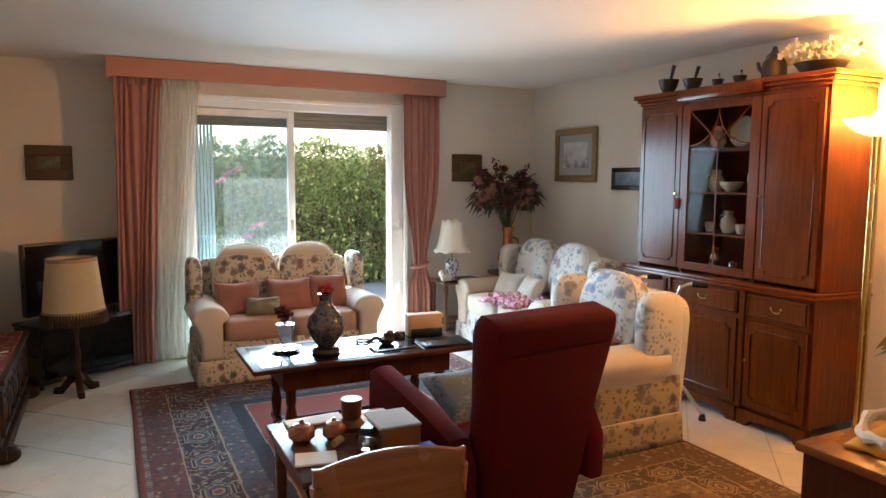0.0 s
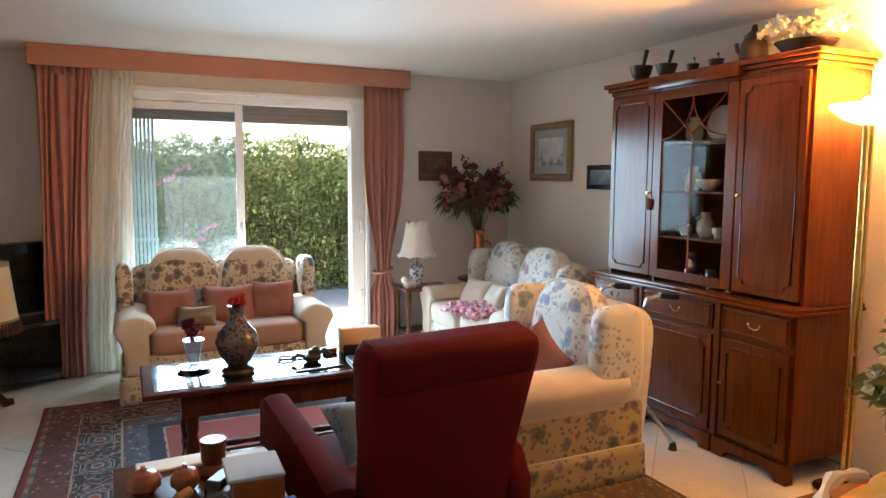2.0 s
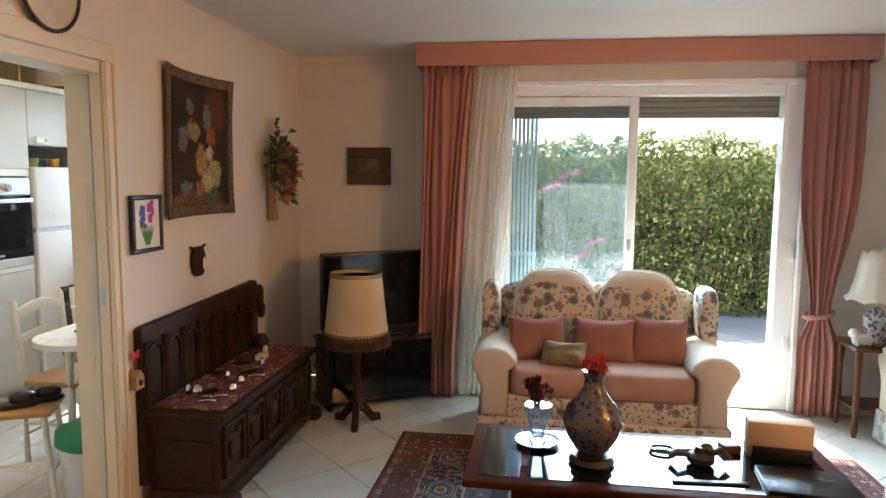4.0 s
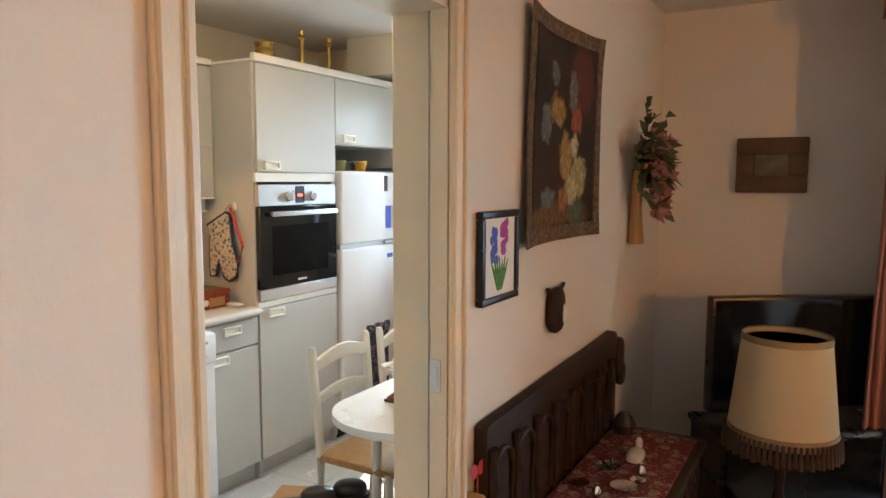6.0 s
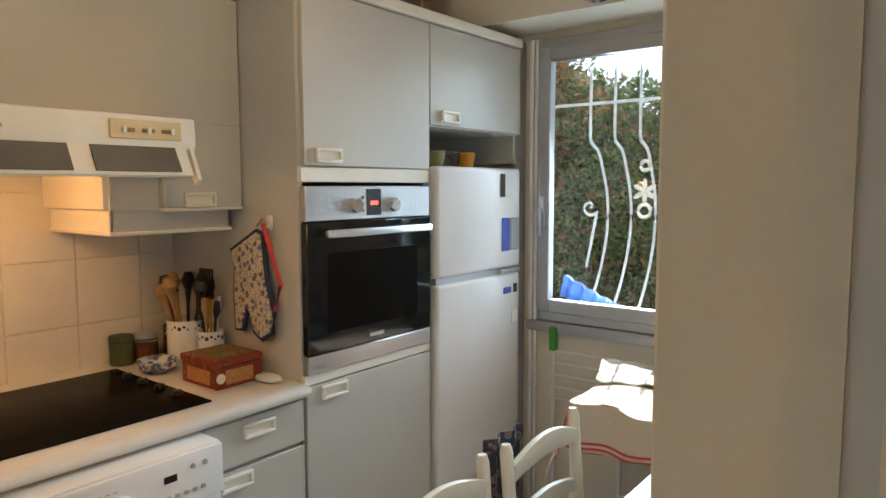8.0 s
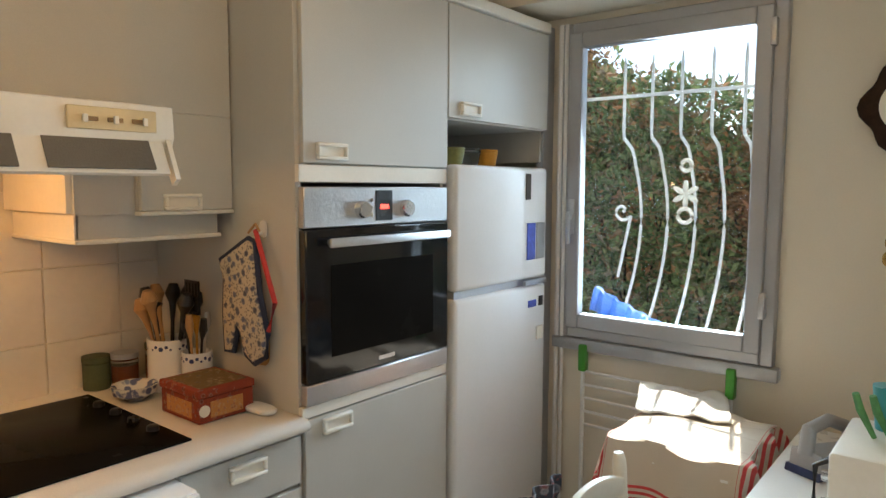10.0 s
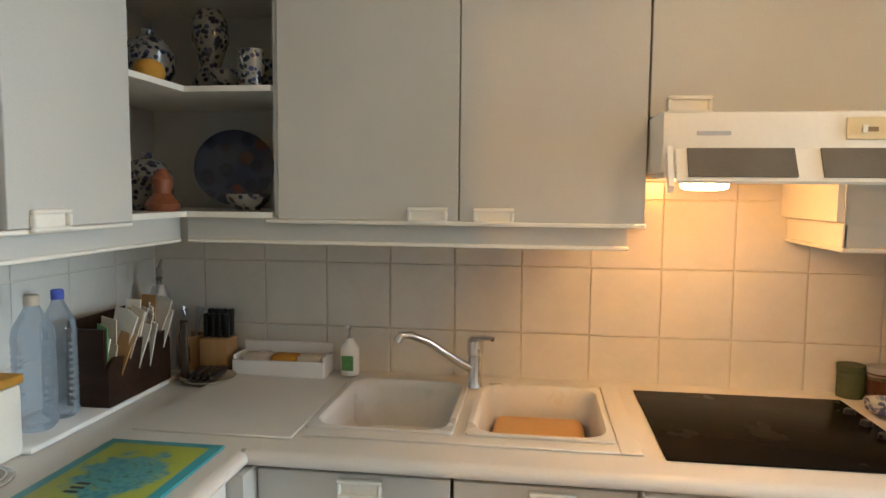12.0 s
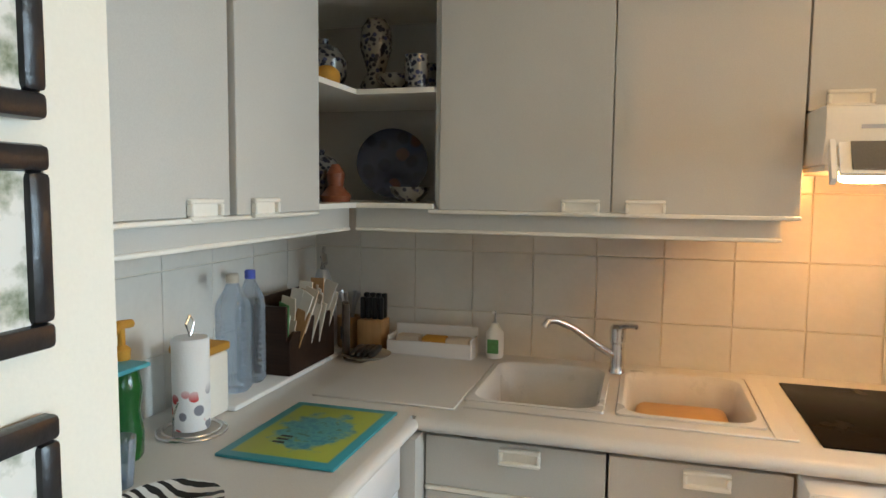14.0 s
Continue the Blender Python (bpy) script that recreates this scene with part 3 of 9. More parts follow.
def scene_print(name, stops, scale=7, grad=1.0):
    n = Nodes(name)
    _, _, z = n.xyz()
    k = n.math("ADD", n.math("MULTIPLY", z, grad), n.math("MULTIPLY", n.noise(scale, 5), 0.9))
    return n.done(n.ramp(k, stops), 0.35)


M_GILT = plain("dark_gilt_frame", (0.10, 0.055, 0.025), 0.4, 0.3, var=0.3, scale=25, bd=0.3)
M_GOLDF = plain("old_gold_frame", (0.30, 0.20, 0.10), 0.4, 0.4, var=0.25, scale=25, bd=0.25)
M_OLDPIC = scene_print("old_landscape", [(0.2, (0.03, 0.022, 0.012)), (0.45, (0.10, 0.08, 0.035)), (0.7, (0.22, 0.19, 0.10))], 14)
M_BIRDS = scene_print("bird_print", [(0.25, (0.16, 0.17, 0.19)), (0.42, (0.5, 0.51, 0.54)), (0.7, (0.66, 0.66, 0.67))], 11)
M_SEA = scene_print("sea_print", [(0.2, (0.05, 0.08, 0.10)), (0.5, (0.20, 0.28, 0.34)), (0.8, (0.5, 0.55, 0.6))], 9, 3)
M_MOUNT = plain("card_mount", (0.36, 0.37, 0.38), 0.8, var=0.04)
M_PAPER = plain("paper", (0.78, 0.76, 0.70), 0.75, var=0.05, fine=40)
picture("framed_painting", "small dark landscape painting in a heavy brown frame", pose(-0.30, 6.745, 1.655), 0.335, 0.28, M_GILT, 0.085, M_OLDPIC, 0.035)
picture("framed_painting", "small dark landscape painting in a heavy brown frame", pose(3.385, LYW - 0.004, 1.65), 0.335, 0.275, M_GILT, 0.075, M_OLDPIC, 0.035)
R90 = pose(0, 0, 0, 0, 0, -90)
picture("framed_print", "print of birds on pale paper in a gilt frame", pose(LX1 - 0.004, 5.73, 1.775, 0, 0, -90), 0.64, 0.51, M_GOLDF, 0.06, M_BIRDS, 0.03, M_MOUNT, 0.075)
picture("framed_print", "small seascape print in a black frame", pose(LX1 - 0.004, 4.98, 1.55, 0, 0, -90), 0.42, 0.195, M_BLACK, 0.04, M_SEA, 0.025)
picture("framed_print", "dark framed picture half behind the cabinet", pose(LX1 - 0.004, 4.66, 1.88, 0, 0, -90), 0.30, 0.24, M_BLACK, 0.03, M_OLDPIC, 0.025)


def cushion(bm, c, w, h, d, tilt, rz=0, seed=0):
    """A stuffed pillow with drawn-out corners and a slack, dented face; it stands in x, z."""
    m = pose(*c, tilt, 0, rz)
    rnd = random.Random(seed)
    o = Vector((rnd.uniform(0, 9), rnd.uniform(0, 9), 0))

    def face(sg):
        def fn(u, v):
            a, b = 2 * u - 1, 2 * v - 1
            x = a * w / 2 * (1 - 0.07 * (1 - b * b)) * (1 - 0.03 * b)
            z = b * h / 2 * (1 - 0.08 * (1 - a * a)) - 0.012 * (1 - a * a) * (b > 0)
            t = (max(0.0, 1 - a ** 4) * max(0.0, 1 - b ** 4)) ** 0.55
            t *= 1 + 0.25 * noise.noise(o + Vector((a * 1.6, b * 1.6, sg)))
            return m @ Vector((x * sg, -sg * d / 2 * t, z))
        return fn

    for sg in (1, -1):
        grid(bm, 16, 16, face(sg))
    bmesh.ops.remove_doubles(bm, verts=bm.verts, dist=0.0008)
    return bm


def sofa(name, label, m, w, seats, deep, print_mat, arm_mat, seat_mat, hb=1.0, wings=True, lean=0.1, back_mat=None, base_mat=None):
    """Upholstered seat with rolled arms, domed back cushions and a skirt; its front faces -y, its base on z 0."""
    ob = thing(name, label, "sofa" if seats > 1 else "armchair", m)
    aw = 0.24
    y0, y1 = -deep / 2, deep / 2
    bm = B()
    box(bm, -w / 2 + 0.035, y0 + 0.05, 0.10, w / 2 - 0.035, y1 - 0.03, 0.42 if base_mat else 0.33, 0.03)
    arm_foot = 0.355 if base_mat else 0.20
    part("body", bm, base_mat or print_mat, ob)
    # skirt with shallow pleats
    per, hw, hd = [], w / 2 - 0.03, deep / 2 - 0.04
    for (xa, ya), (xb, yb) in (((-hw, -hd), (hw, -hd)), ((hw, -hd), (hw, hd)), ((hw, hd), (-hw, hd)), ((-hw, hd), (-hw, -hd))):
        for i in range(24):
            t = i / 24
            per.append((xa + (xb - xa) * t, ya + (yb - ya) * t))
    bm = B()

    def sk(u, v):
        i = int(u * len(per)) % len(per)
        x, y = per[i]
        o = 1 + 0.018 * v + 0.006 * math.sin(i * 1.7) * v
        return Vector((x * o, y * o, 0.19 - 0.178 * v))

    grid(bm, len(per), 4, sk)
    s = part("skirt", bm, base_mat or print_mat, ob)
    s.modifiers.new("thickness", "SOLIDIFY").thickness = 0.008
    bm = B()
    tube(bm, [(x * 1.006, y * 1.006, 0.19) for x, y in per], 0.006, 6, True)
    part("piping", bm, arm_mat, ob)
    # arms
    for s in (-1, 1):
        bm = B()
        cx = s * (w / 2 - aw / 2)
        poly = [(cx - s * aw * 0.36, arm_foot), (cx - s * aw * 0.36, 0.47)] + arc(cx, 0.50, aw * 0.56, 180 if s > 0 else 0, 0 if s > 0 else 180, 12, 0.105) + [(cx + s * aw * 0.40, 0.43), (cx + s * aw * 0.30, 0.36), (cx + s * aw * 0.30, arm_foot)]
        prism(bm, poly, y0 + 0.03, y1 - 0.16, None, 0.025)
        part("arm", bm, arm_mat, ob, smooth=True)
    inner = w - 2 * aw * 0.86
    cw = inner / seats
    for k in range(seats):
        cx = -inner / 2 + (k + 0.5) * cw
        bm = B()
        puff(bm, (cx, y0 + 0.33, 0.40), (cw * 1.0, deep * 0.74, 0.19), 0.35, 0.25, None, 14, 32, 0.015, k)
        part("seat_cushion", bm, seat_mat, ob)
        bm = B()
        mm = pose(cx, y1 - 0.24, 0.42, -9 - 40 * lean * 0.3, 0, 0)
        hh = hb - 0.42
        rows = []

        def dome(u, v):
            a = 2 * math.pi * u
            r = math.sin(math.pi * v)
            ex, ez = spow(math.cos(a), 0.62), spow(math.sin(a), 0.72)
            top = 1.0 if ez > 0 else 0.86
            x = ex * cw * 0.5 * (r ** 0.35) * (1.0 - 0.10 * max(0, ez))
            z = hh / 2 + ez * hh / 2 * (r ** 0.35) * top
            y = -0.115 * spow(math.cos(math.pi * v), 0.75) * (1 + 0.08 * noise.noise(Vector((x * 8, z * 8, k))))
            return mm @ Vector((x, y, z))

        grid(bm, 40, 16, dome)
        bmesh.ops.remove_doubles(bm, verts=bm.verts, dist=0.0005)
        part("back_cushion", bm, back_mat or print_mat, ob)
        bm = B()
        tube(bm, [mm @ Vector((spow(math.cos(a), 0.62) * cw * 0.5 * (1.0 - 0.10 * max(0, spow(math.sin(a), 0.72))), -0.055, hh / 2 + spow(math.sin(a), 0.72) * hh / 2 * (1.0 if math.sin(a) > 0 else 0.86))) for a in [math.pi * (-0.1 + 1.2 * i / 30) for i in range(31)]], 0.006, 6)
        part("piping", bm, arm_mat, ob)
    bm = B()
    for a in (0,):
        puff(bm, (0, y1 - 0.10, 0.52), (w * 0.90, 0.17, hb * 0.80), 0.3, 0.25, pose(0, 0, 0, -5, 0, 0), 16, 32)
    part("back", bm, print_mat, ob)
    if wings:
        for s in (-1, 1):
            bm = B()
            puff(bm, (s * (w / 2 - 0.065), y1 - 0.20, 0.66), (0.12, 0.30, 0.50), 0.5, 0.5, None, 14, 24)
            part("wing", bm, print_mat, ob)
    return ob


M_OLIVEC = plain("olive_brown_cotton", (0.22, 0.175, 0.105), 0.92, var=0.2, scale=9, fine=240, bd=0.18)
s1 = sofa("sofa", "two-seat cream sofa with brown floral back cushions under the garden door", pose(1.37, 5.86, 0), 1.47, 2, 0.80, M_FLOWER_BROWN, M_CREAM, M_ROSE, back_mat=M_BACK_BROWN)
for k, (x, y, z, w, h, t, rz, mt, lb) in enumerate(((1.00, 5.78, 0.60, 0.36, 0.30, -24, 8, M_ROSE_D, "dusty pink square cushion leaning on the sofa back"), (1.40, 5.80, 0.60, 0.37, 0.30, -24, -6, M_ROSE_D, "dusty pink square cushion leaning on the sofa back"), (1.72, 5.80, 0.61, 0.34, 0.31, -22, -10, M_ROSE_D, "dusty pink square cushion leaning on the sofa arm"), (1.16, 5.64, 0.55, 0.27, 0.17, -35, -10, None, "small olive-brown cushion on the sofa seat"))):
    bm = B()
    cushion(bm, (0, 0, 0), w, h, 0.12, t, rz, k)
    solo("cushion", bm, mt or M_OLIVEC, lb, "cushion", pose(x, y, z), "sofa cushions")
s2 = sofa("sofa", "two-seat cream sofa with blue floral back cushions beside the cabinet", pose(3.45, 5.32, 0, 0, 0, -90), 1.50, 2, 0.84, M_FLOWER_BLUE, M_CREAM, M_CREAM)
for k, (x, y, z, rz) in enumerate(((3.40, 5.62, 0.58, -78), (3.42, 5.32, 0.58, -98))):
    bm = B()
    cushion(bm, (0, 0, 0), 0.34, 0.26, 0.12, -30, 0, k + 9)
    solo("cushion", bm, M_CREAM, "cream cotton cushion on the blue floral sofa", "cushion", pose(x, y, z, 0, 0, rz), "sofa cushions")
s3 = sofa("armchair", "cream armchair with large floral back cushion, seen from behind", pose(2.66, 3.66, 0, 0, 0, -90), 0.96, 1, 0.92, M_FLOWER_BLUE, M_CREAM, M_ROSE, 0.98, base_mat=M_FLOWER_GOLD)
bm = B()
cushion(bm, (0, 0, 0), 0.32, 0.30, 0.13, -25, 0, 31)
solo("cushion", bm, M_ROSE_D, "dusty pink cushion standing on its corner in the armchair", "cushion", pose(2.66, 3.56, 0.60, 0, 40, -78))

# crumpled scarf on the far sofa
n = Nodes("striped_scarf")
st = n.ramp(n.noise(24, 2), [(0.38, (0.62, 0.10, 0.16)), (0.47, (0.72, 0.66, 0.66)), (0.55, (0.55, 0.08, 0.22)), (0.66, (0.7, 0.55, 0.58))])
M_SCARF = n.done(st, 0.9, 0, n.noise(150), 0.2)
bm = B()
grid(bm, 40, 40, lambda u, v: Vector(((u - 0.5) * 0.44, (v - 0.5) * 0.52, 0.035 + 0.07 * abs(noise.noise(Vector((u * 6, v * 6, 2)))) + 0.05 * noise.noise(Vector((u * 14, v * 12, 5))) - 0.02 * (abs(u - 0.5) + abs(v - 0.5)))))
ob = solo("scarf", bm, M_SCARF, "crumpled pink and white scarf on the sofa seat", "scarf", pose(3.22, 5.26, 0.475))
ob.modifiers.new("thickness", "SOLIDIFY").thickness = 0.006

# red wing chair seen from its back
rc = thing("red_armchair", "high-backed armchair in dark red velour", "armchair", pose(1.625, 2.98, 0, 0, 0, 187))
bm = B()
mm = pose(0, 0.30, 0.30, -11, 0, 0)
poly = [(-0.262, -0.15), (0.262, -0.15), (0.288, 0.34), (0.328, 0.645), (0.323, 0.695), (0.295, 0.73), (-0.295, 0.73), (-0.323, 0.695), (-0.328, 0.645), (-0.288, 0.34)]
prism(bm, poly, -0.10, 0.06, mm, 0.03)
box(bm, -0.314, -0.05, 0.585, 0.314, 0.070, 0.733, 0.035, 3, mm)
part("backrest", bm, M_RED, rc)
bm = B()
box(bm, -0.335, -0.34, 0.20, 0.335, 0.30, 0.34, 0.03)
part("seat_frame", bm, M_RED, rc)
bm = B()
puff(bm, (0, -0.06, 0.40), (0.58, 0.60, 0.15), 0.35, 0.25)
part("seat", bm, M_RED, rc)
for s in (-1, 1):
    bm = B()
    prism(bm, [(-0.40, 0.50), (-0.385, 0.645), (-0.33, 0.675), (0.05, 0.60), (0.30, 0.53), (0.36, 0.42), (0.36, 0.22), (-0.34, 0.22)], -0.055, 0.055, pose(s * 0.352, 0, 0, 0, 0, 90), 0.03)
    part("arm", bm, M_RED, rc)
    for y in (-0.30, 0.28):
        bm = B()
        lathe(bm, [(0.018, 0.0), (0.022, 0.06), (0.03, 0.20)], 12, (s * 0.26, y, 0))
        part("leg", bm, M_MAHOG_D, rc)
M_BLUEC = floral("blue_striped_cushion", (0.11, 0.15, 0.18), [(0.05, 0.07, 0.10), (0.20, 0.24, 0.27)], 12, 0.8)
bm = B()
cushion(bm, (0, 0, 0), 0.42, 0.36, 0.12, -68, 0, 4)
solo("cushion", bm, M_BLUEC, "grey-blue patterned cushion on the red chair seat", "cushion", pose(1.62, 3.10, 0.54, 0, 0, 6))

# carpets
def carpet(name, label, m, hw, hh, mat, fringe):
    ob = thing(name, label, "rug", m)
    bm = B()
    grid(bm, 60, 60, lambda u, v: Vector(((u - 0.5) * 2 * hw + 0.006 * math.sin(9 * v), (v - 0.5) * 2 * hh + 0.006 * math.sin(8 * u), 0.010 + 0.002 * noise.noise(Vector((u * 9, v * 9, 1))))))
    part("weave", bm, mat, ob).modifiers.new("thickness", "SOLIDIFY").thickness = 0.008
    bm = B()
    rnd = random.Random(4)
    k = int(2 * hw / 0.012)
    for s in (-1, 1):
        for i in range(k):
            x = -hw + (i + 0.5) * 2 * hw / k
            d = rnd.uniform(-0.008, 0.008)
            tube(bm, [(x, s * hh, 0.006), (x + d, s * (hh + 0.04), 0.004)], 0.002, 4)
    tagged(part("fringe", bm, fringe, ob), kind="stuff")
    return ob


M_CAR1 = persian("persian_carpet", 1.30, 1.75, (0.30, 0.052, 0.034), (0.020, 0.021, 0.034), (0.115, 0.036, 0.030), (0.23, 0.05, 0.036), (0.34, 0.26, 0.185), (0.075, 0.082, 0.105))
M_CAR2 = persian("brown_carpet", 0.95, 1.05, (0.26, 0.17, 0.085), (0.075, 0.052, 0.03), (0.12, 0.075, 0.04), (0.16, 0.08, 0.04), (0.34, 0.25, 0.13), (0.20, 0.13, 0.07), 0.85)
carpet("persian_rug", "large red and navy Persian rug with wide borders", pose(1.49, 3.91, 0), 1.30, 1.75, M_CAR1, M_CREAM)
carpet("brown_rug", "brown and gold patterned rug under the armchair", pose(2.16, 2.16, 0.004), 0.95, 1.05, M_CAR2, M_CREAM)

# coffee table
TX0, TX1, TY0, TY1, TZ = 0.76, 2.12, 3.93, 4.50, 0.53
ct = thing("coffee_table", "dark mahogany coffee table with inset glass panels and a stretcher", "coffee table", pose(0, 0, 0))
bm = B()
box(bm, TX0, TY0, TZ - 0.03, TX1, TY1, TZ - 0.002, 0.008)
part("tabletop", bm, M_MAHOG_D, ct)
for k in range(2):
    xa, xb = ((TX0 + 0.05, TX0 + 0.20), (TX0 + 0.23, TX1 - 0.06))[k]
    part("glass_panel", box(B(), xa, TY0 + 0.05, TZ - 0.003, xb, TY1 - 0.05, TZ + 0.001, 0.002, 1), M_SCREEN, ct, "dark glossy glass inset")
bm = B()
box(bm, TX0 + 0.17, TY0 + 0.05, TZ - 0.15, TX1 - 0.17, TY1 - 0.05, TZ - 0.03, 0.006, 1)
part("apron", bm, M_MAHOG_D, ct)
prof = [(0.022, 0.0), (0.03, 0.02), (0.026, 0.05), (0.018, 0.07), (0.022, 0.10), (0.034, 0.2), (0.022, 0.27), (0.03, 0.29), (0.03, 0.40)]
for x in (TX0 + 0.22, TX1 - 0.22):
    for y in (TY0 + 0.10, TY1 - 0.10):
        part("leg", lathe(B(), prof, 14, (x, y, 0.012)), M_MAHOG_D, ct)
    bm = B()
    box(bm, x - 0.03, TY0 + 0.06, 0.09, x + 0.03, TY1 - 0.06, 0.13, 0.01)
    part("foot_rail", bm, M_MAHOG_D, ct)
bm = B()
for dy in (-0.05, 0.05):
    tube(bm, [(TX0 + 0.2 + t * (TX1 - TX0 - 0.4) / 12, (TY0 + TY1) / 2 + dy, 0.12) for t in range(13)], [0.012 + 0.006 * (t % 2) for t in range(13)], 10)
part("stretcher", bm, M_MAHOG_D, ct)

M_CLOIS = painted_ware("cloisonne", (0.10, 0.10, 0.11), (0.035, 0.033, 0.05), (0.26, 0.10, 0.035), 46)
M_LEAF = plain("dried_leaf_green", (0.06, 0.075, 0.035), 0.7, var=0.35, scale=14)
M_DARKPETAL = plain("wine_petal", (0.13, 0.018, 0.028), 0.8, var=0.4, scale=18)
M_PINKPETAL = plain("dusty_rose_petal", (0.40, 0.17, 0.15), 0.8, var=0.35, scale=18)
M_REDPETAL = plain("scarlet_petal", (0.55, 0.05, 0.05), 0.7, var=0.3, scale=18)
vs = thing("cloisonne_vase", "round-bellied dark patterned vase on a carved stand", "vase", pose(1.22, 4.15, TZ + 0.001))
part("stand", lathe(B(), [(0.075, 0), (0.085, 0.012), (0.07, 0.03), (0.078, 0.04)], 20), M_BRONZE, vs)
part("body", lathe(B(), [(0.045, 0.041), (0.06, 0.055), (0.095, 0.11), (0.112, 0.165), (0.098, 0.21), (0.06, 0.255), (0.038, 0.29), (0.034, 0.32), (0.045, 0.35), (0.038, 0.348)], 28), M_CLOIS, vs)
bm, rnd = B(), random.Random(3)
for i in range(5):
    bloom(bm, Vector((rnd.uniform(-0.03, 0.03), rnd.uniform(-0.03, 0.03), 0.365)), 0.05, rnd, 8, (0, 0, 1))
part("bouquet", bm, M_REDPETAL, vs, "red fabric flowers in the neck")
M_CUPGLASS = thin_glass("cut_glass", (0.72, 0.77, 0.80), 0.10, (0.4, 0.45, 0.5))
cp = thing("flower_cup", "clear footed glass with dark dried roses on a saucer", "vase", pose(1.02, 4.30, TZ + 0.001))
part("saucer", lathe(B(), [(0.05, 0), (0.085, 0.012), (0.088, 0.018), (0.05, 0.008)], 24), M_CHROME, cp)
part("cup", lathe(B(), [(0.035, 0.009), (0.022, 0.025), (0.025, 0.04), (0.04, 0.10), (0.055, 0.16), (0.05, 0.16)], 20), M_CUPGLASS, cp, "clear cut-glass cup")
bm = B()
for i in range(16):
    a, r = rnd.uniform(0, 6.3), rnd.uniform(0.0, 0.08)
    p = Vector((r * math.cos(a), r * math.sin(a), 0.19 + rnd.uniform(-0.01, 0.06)))
    tube(bm, [(p.x * 0.3, p.y * 0.3, 0.15), p], 0.002, 4)
    bloom(bm, p, 0.03, rnd, 10)
part("roses", bm, M_DARKPETAL, cp)
lb = thing("letter_rack", "pale wooden letter box standing on the coffee table", "box", pose(1.93, 4.33, TZ + 0.002, 0, 0, -6))
part("box", box(B(), -0.115, -0.04, 0, 0.115, 0.04, 0.14, 0.006), plain("pale_card", (0.52, 0.35, 0.21), 0.7, var=0.08), lb)
part("front_board", box(B(), -0.10, -0.06, 0, 0.11, -0.042, 0.05, 0.004), M_BLACK, lb)
bm = B()
lathe(bm, [(0.03, 0), (0.05, 0.015), (0.05, 0.035), (0.025, 0.05), (0.02, 0.07)], 16)
tube(bm, [(-0.03, 0, 0.03), (-0.08, 0, 0.045), (-0.11, 0.01, 0.02)], 0.012)
tube(bm, [(0.03, 0, 0.04), (0.07, 0.0, 0.06), (0.10, 0.0, 0.03)], 0.014)
puff(bm, (0.02, 0, 0.06), (0.05, 0.05, 0.05), 1, 1, None, 8, 12)
solo("bronze_figure", bm, M_BRONZE, "small dark bronze teapot figure on the coffee table", "ornament", pose(1.62, 4.20, TZ + 0.001))
bm = B()
tube(bm, [(0.045 * math.cos(a), 0.035 * math.sin(a), 0.01) for a in [6.283 * i / 20 for i in range(20)]], 0.006, 8, True)
tube(bm, [(0.045, 0, 0.01), (0.13, 0.01, 0.01)], 0.006)
solo("magnifying_glass", bm, M_BLACK, "black-rimmed magnifying glass on the coffee table", "magnifier", pose(1.50, 4.30, TZ + 0.001))
solo("letter_opener", box(B(), -0.13, -0.012, 0, 0.13, 0.012, 0.008, 0.003), M_BLACK, "black letter opener on the coffee table", "letter opener", pose(1.62, 4.04, TZ + 0.001, 0, 0, 4))
solo("small_box", box(B(), -0.035, -0.03, 0, 0.035, 0.03, 0.03, 0.004), M_WALNUT, "small dark wooden box on the coffee table", "box", pose(1.76, 4.35, TZ + 0.001, 0, 0, 12))
solo("tray", box(B(), -0.15, -0.11, 0, 0.15, 0.11, 0.015, 0.005), M_BLACK, "dark flat tray under the letter box", "tray", pose(1.95, 4.08, TZ + 0.001, 0, 0, -5))


# mahogany breakfront cabinet along the east wall; y runs from CY0 (right end) to CY1
CY0, CY1 = 2.83, 4.44
cb = thing("display_cabinet", "tall polished mahogany breakfront cabinet with a glazed middle door", "cabinet", pose(0, 0, 0))
XL, XU, XB = 3.68, 3.775, LX1 - 0.005
UY0, UY1 = 2.87, 4.38
G0, G1 = 3.34, 3.93
bm = B()
box(bm, XL + 0.02, CY0 + 0.01, 0.10, XB, CY1 - 0.01, 0.86)
box(bm, XL, G0 - 0.04, 0.10, XL + 0.03, G0, 0.86, 0.004, 1)
box(bm, XL, G1, 0.10, XL + 0.03, G1 + 0.03, 0.86, 0.004, 1)
part("base_body", bm, M_MAHOG, cb)
for a, b in ((CY0, G0 - 0.03), (G0 - 0.01, G1 + 0.02), (G1 + 0.03, CY1)):
    bm = B()
    poly = [(a, 0.0), (a + 0.07, 0.0), (a + 0.09, 0.035), (a + 0.14, 0.05)] + [(b - 0.14, 0.05), (b - 0.09, 0.035), (b - 0.07, 0.0), (b, 0.0), (b, 0.10), (a, 0.10)]
    prism(bm, poly, -XL - 0.04, -XL + 0.012, pose(0, 0, 0, 0, 0, 90))
    part("plinth", bm, M_MAHOG, cb)
bm = B()
box(bm, XL - 0.025, CY0 - 0.012, 0.86, XB, CY1 + 0.012, 0.88, 0.006)
box(bm, XL - 0.012, CY0 - 0.004, 0.88, XB, CY1 + 0.004, 0.90, 0.006)
part("ledge", bm, M_MAHOG, cb)


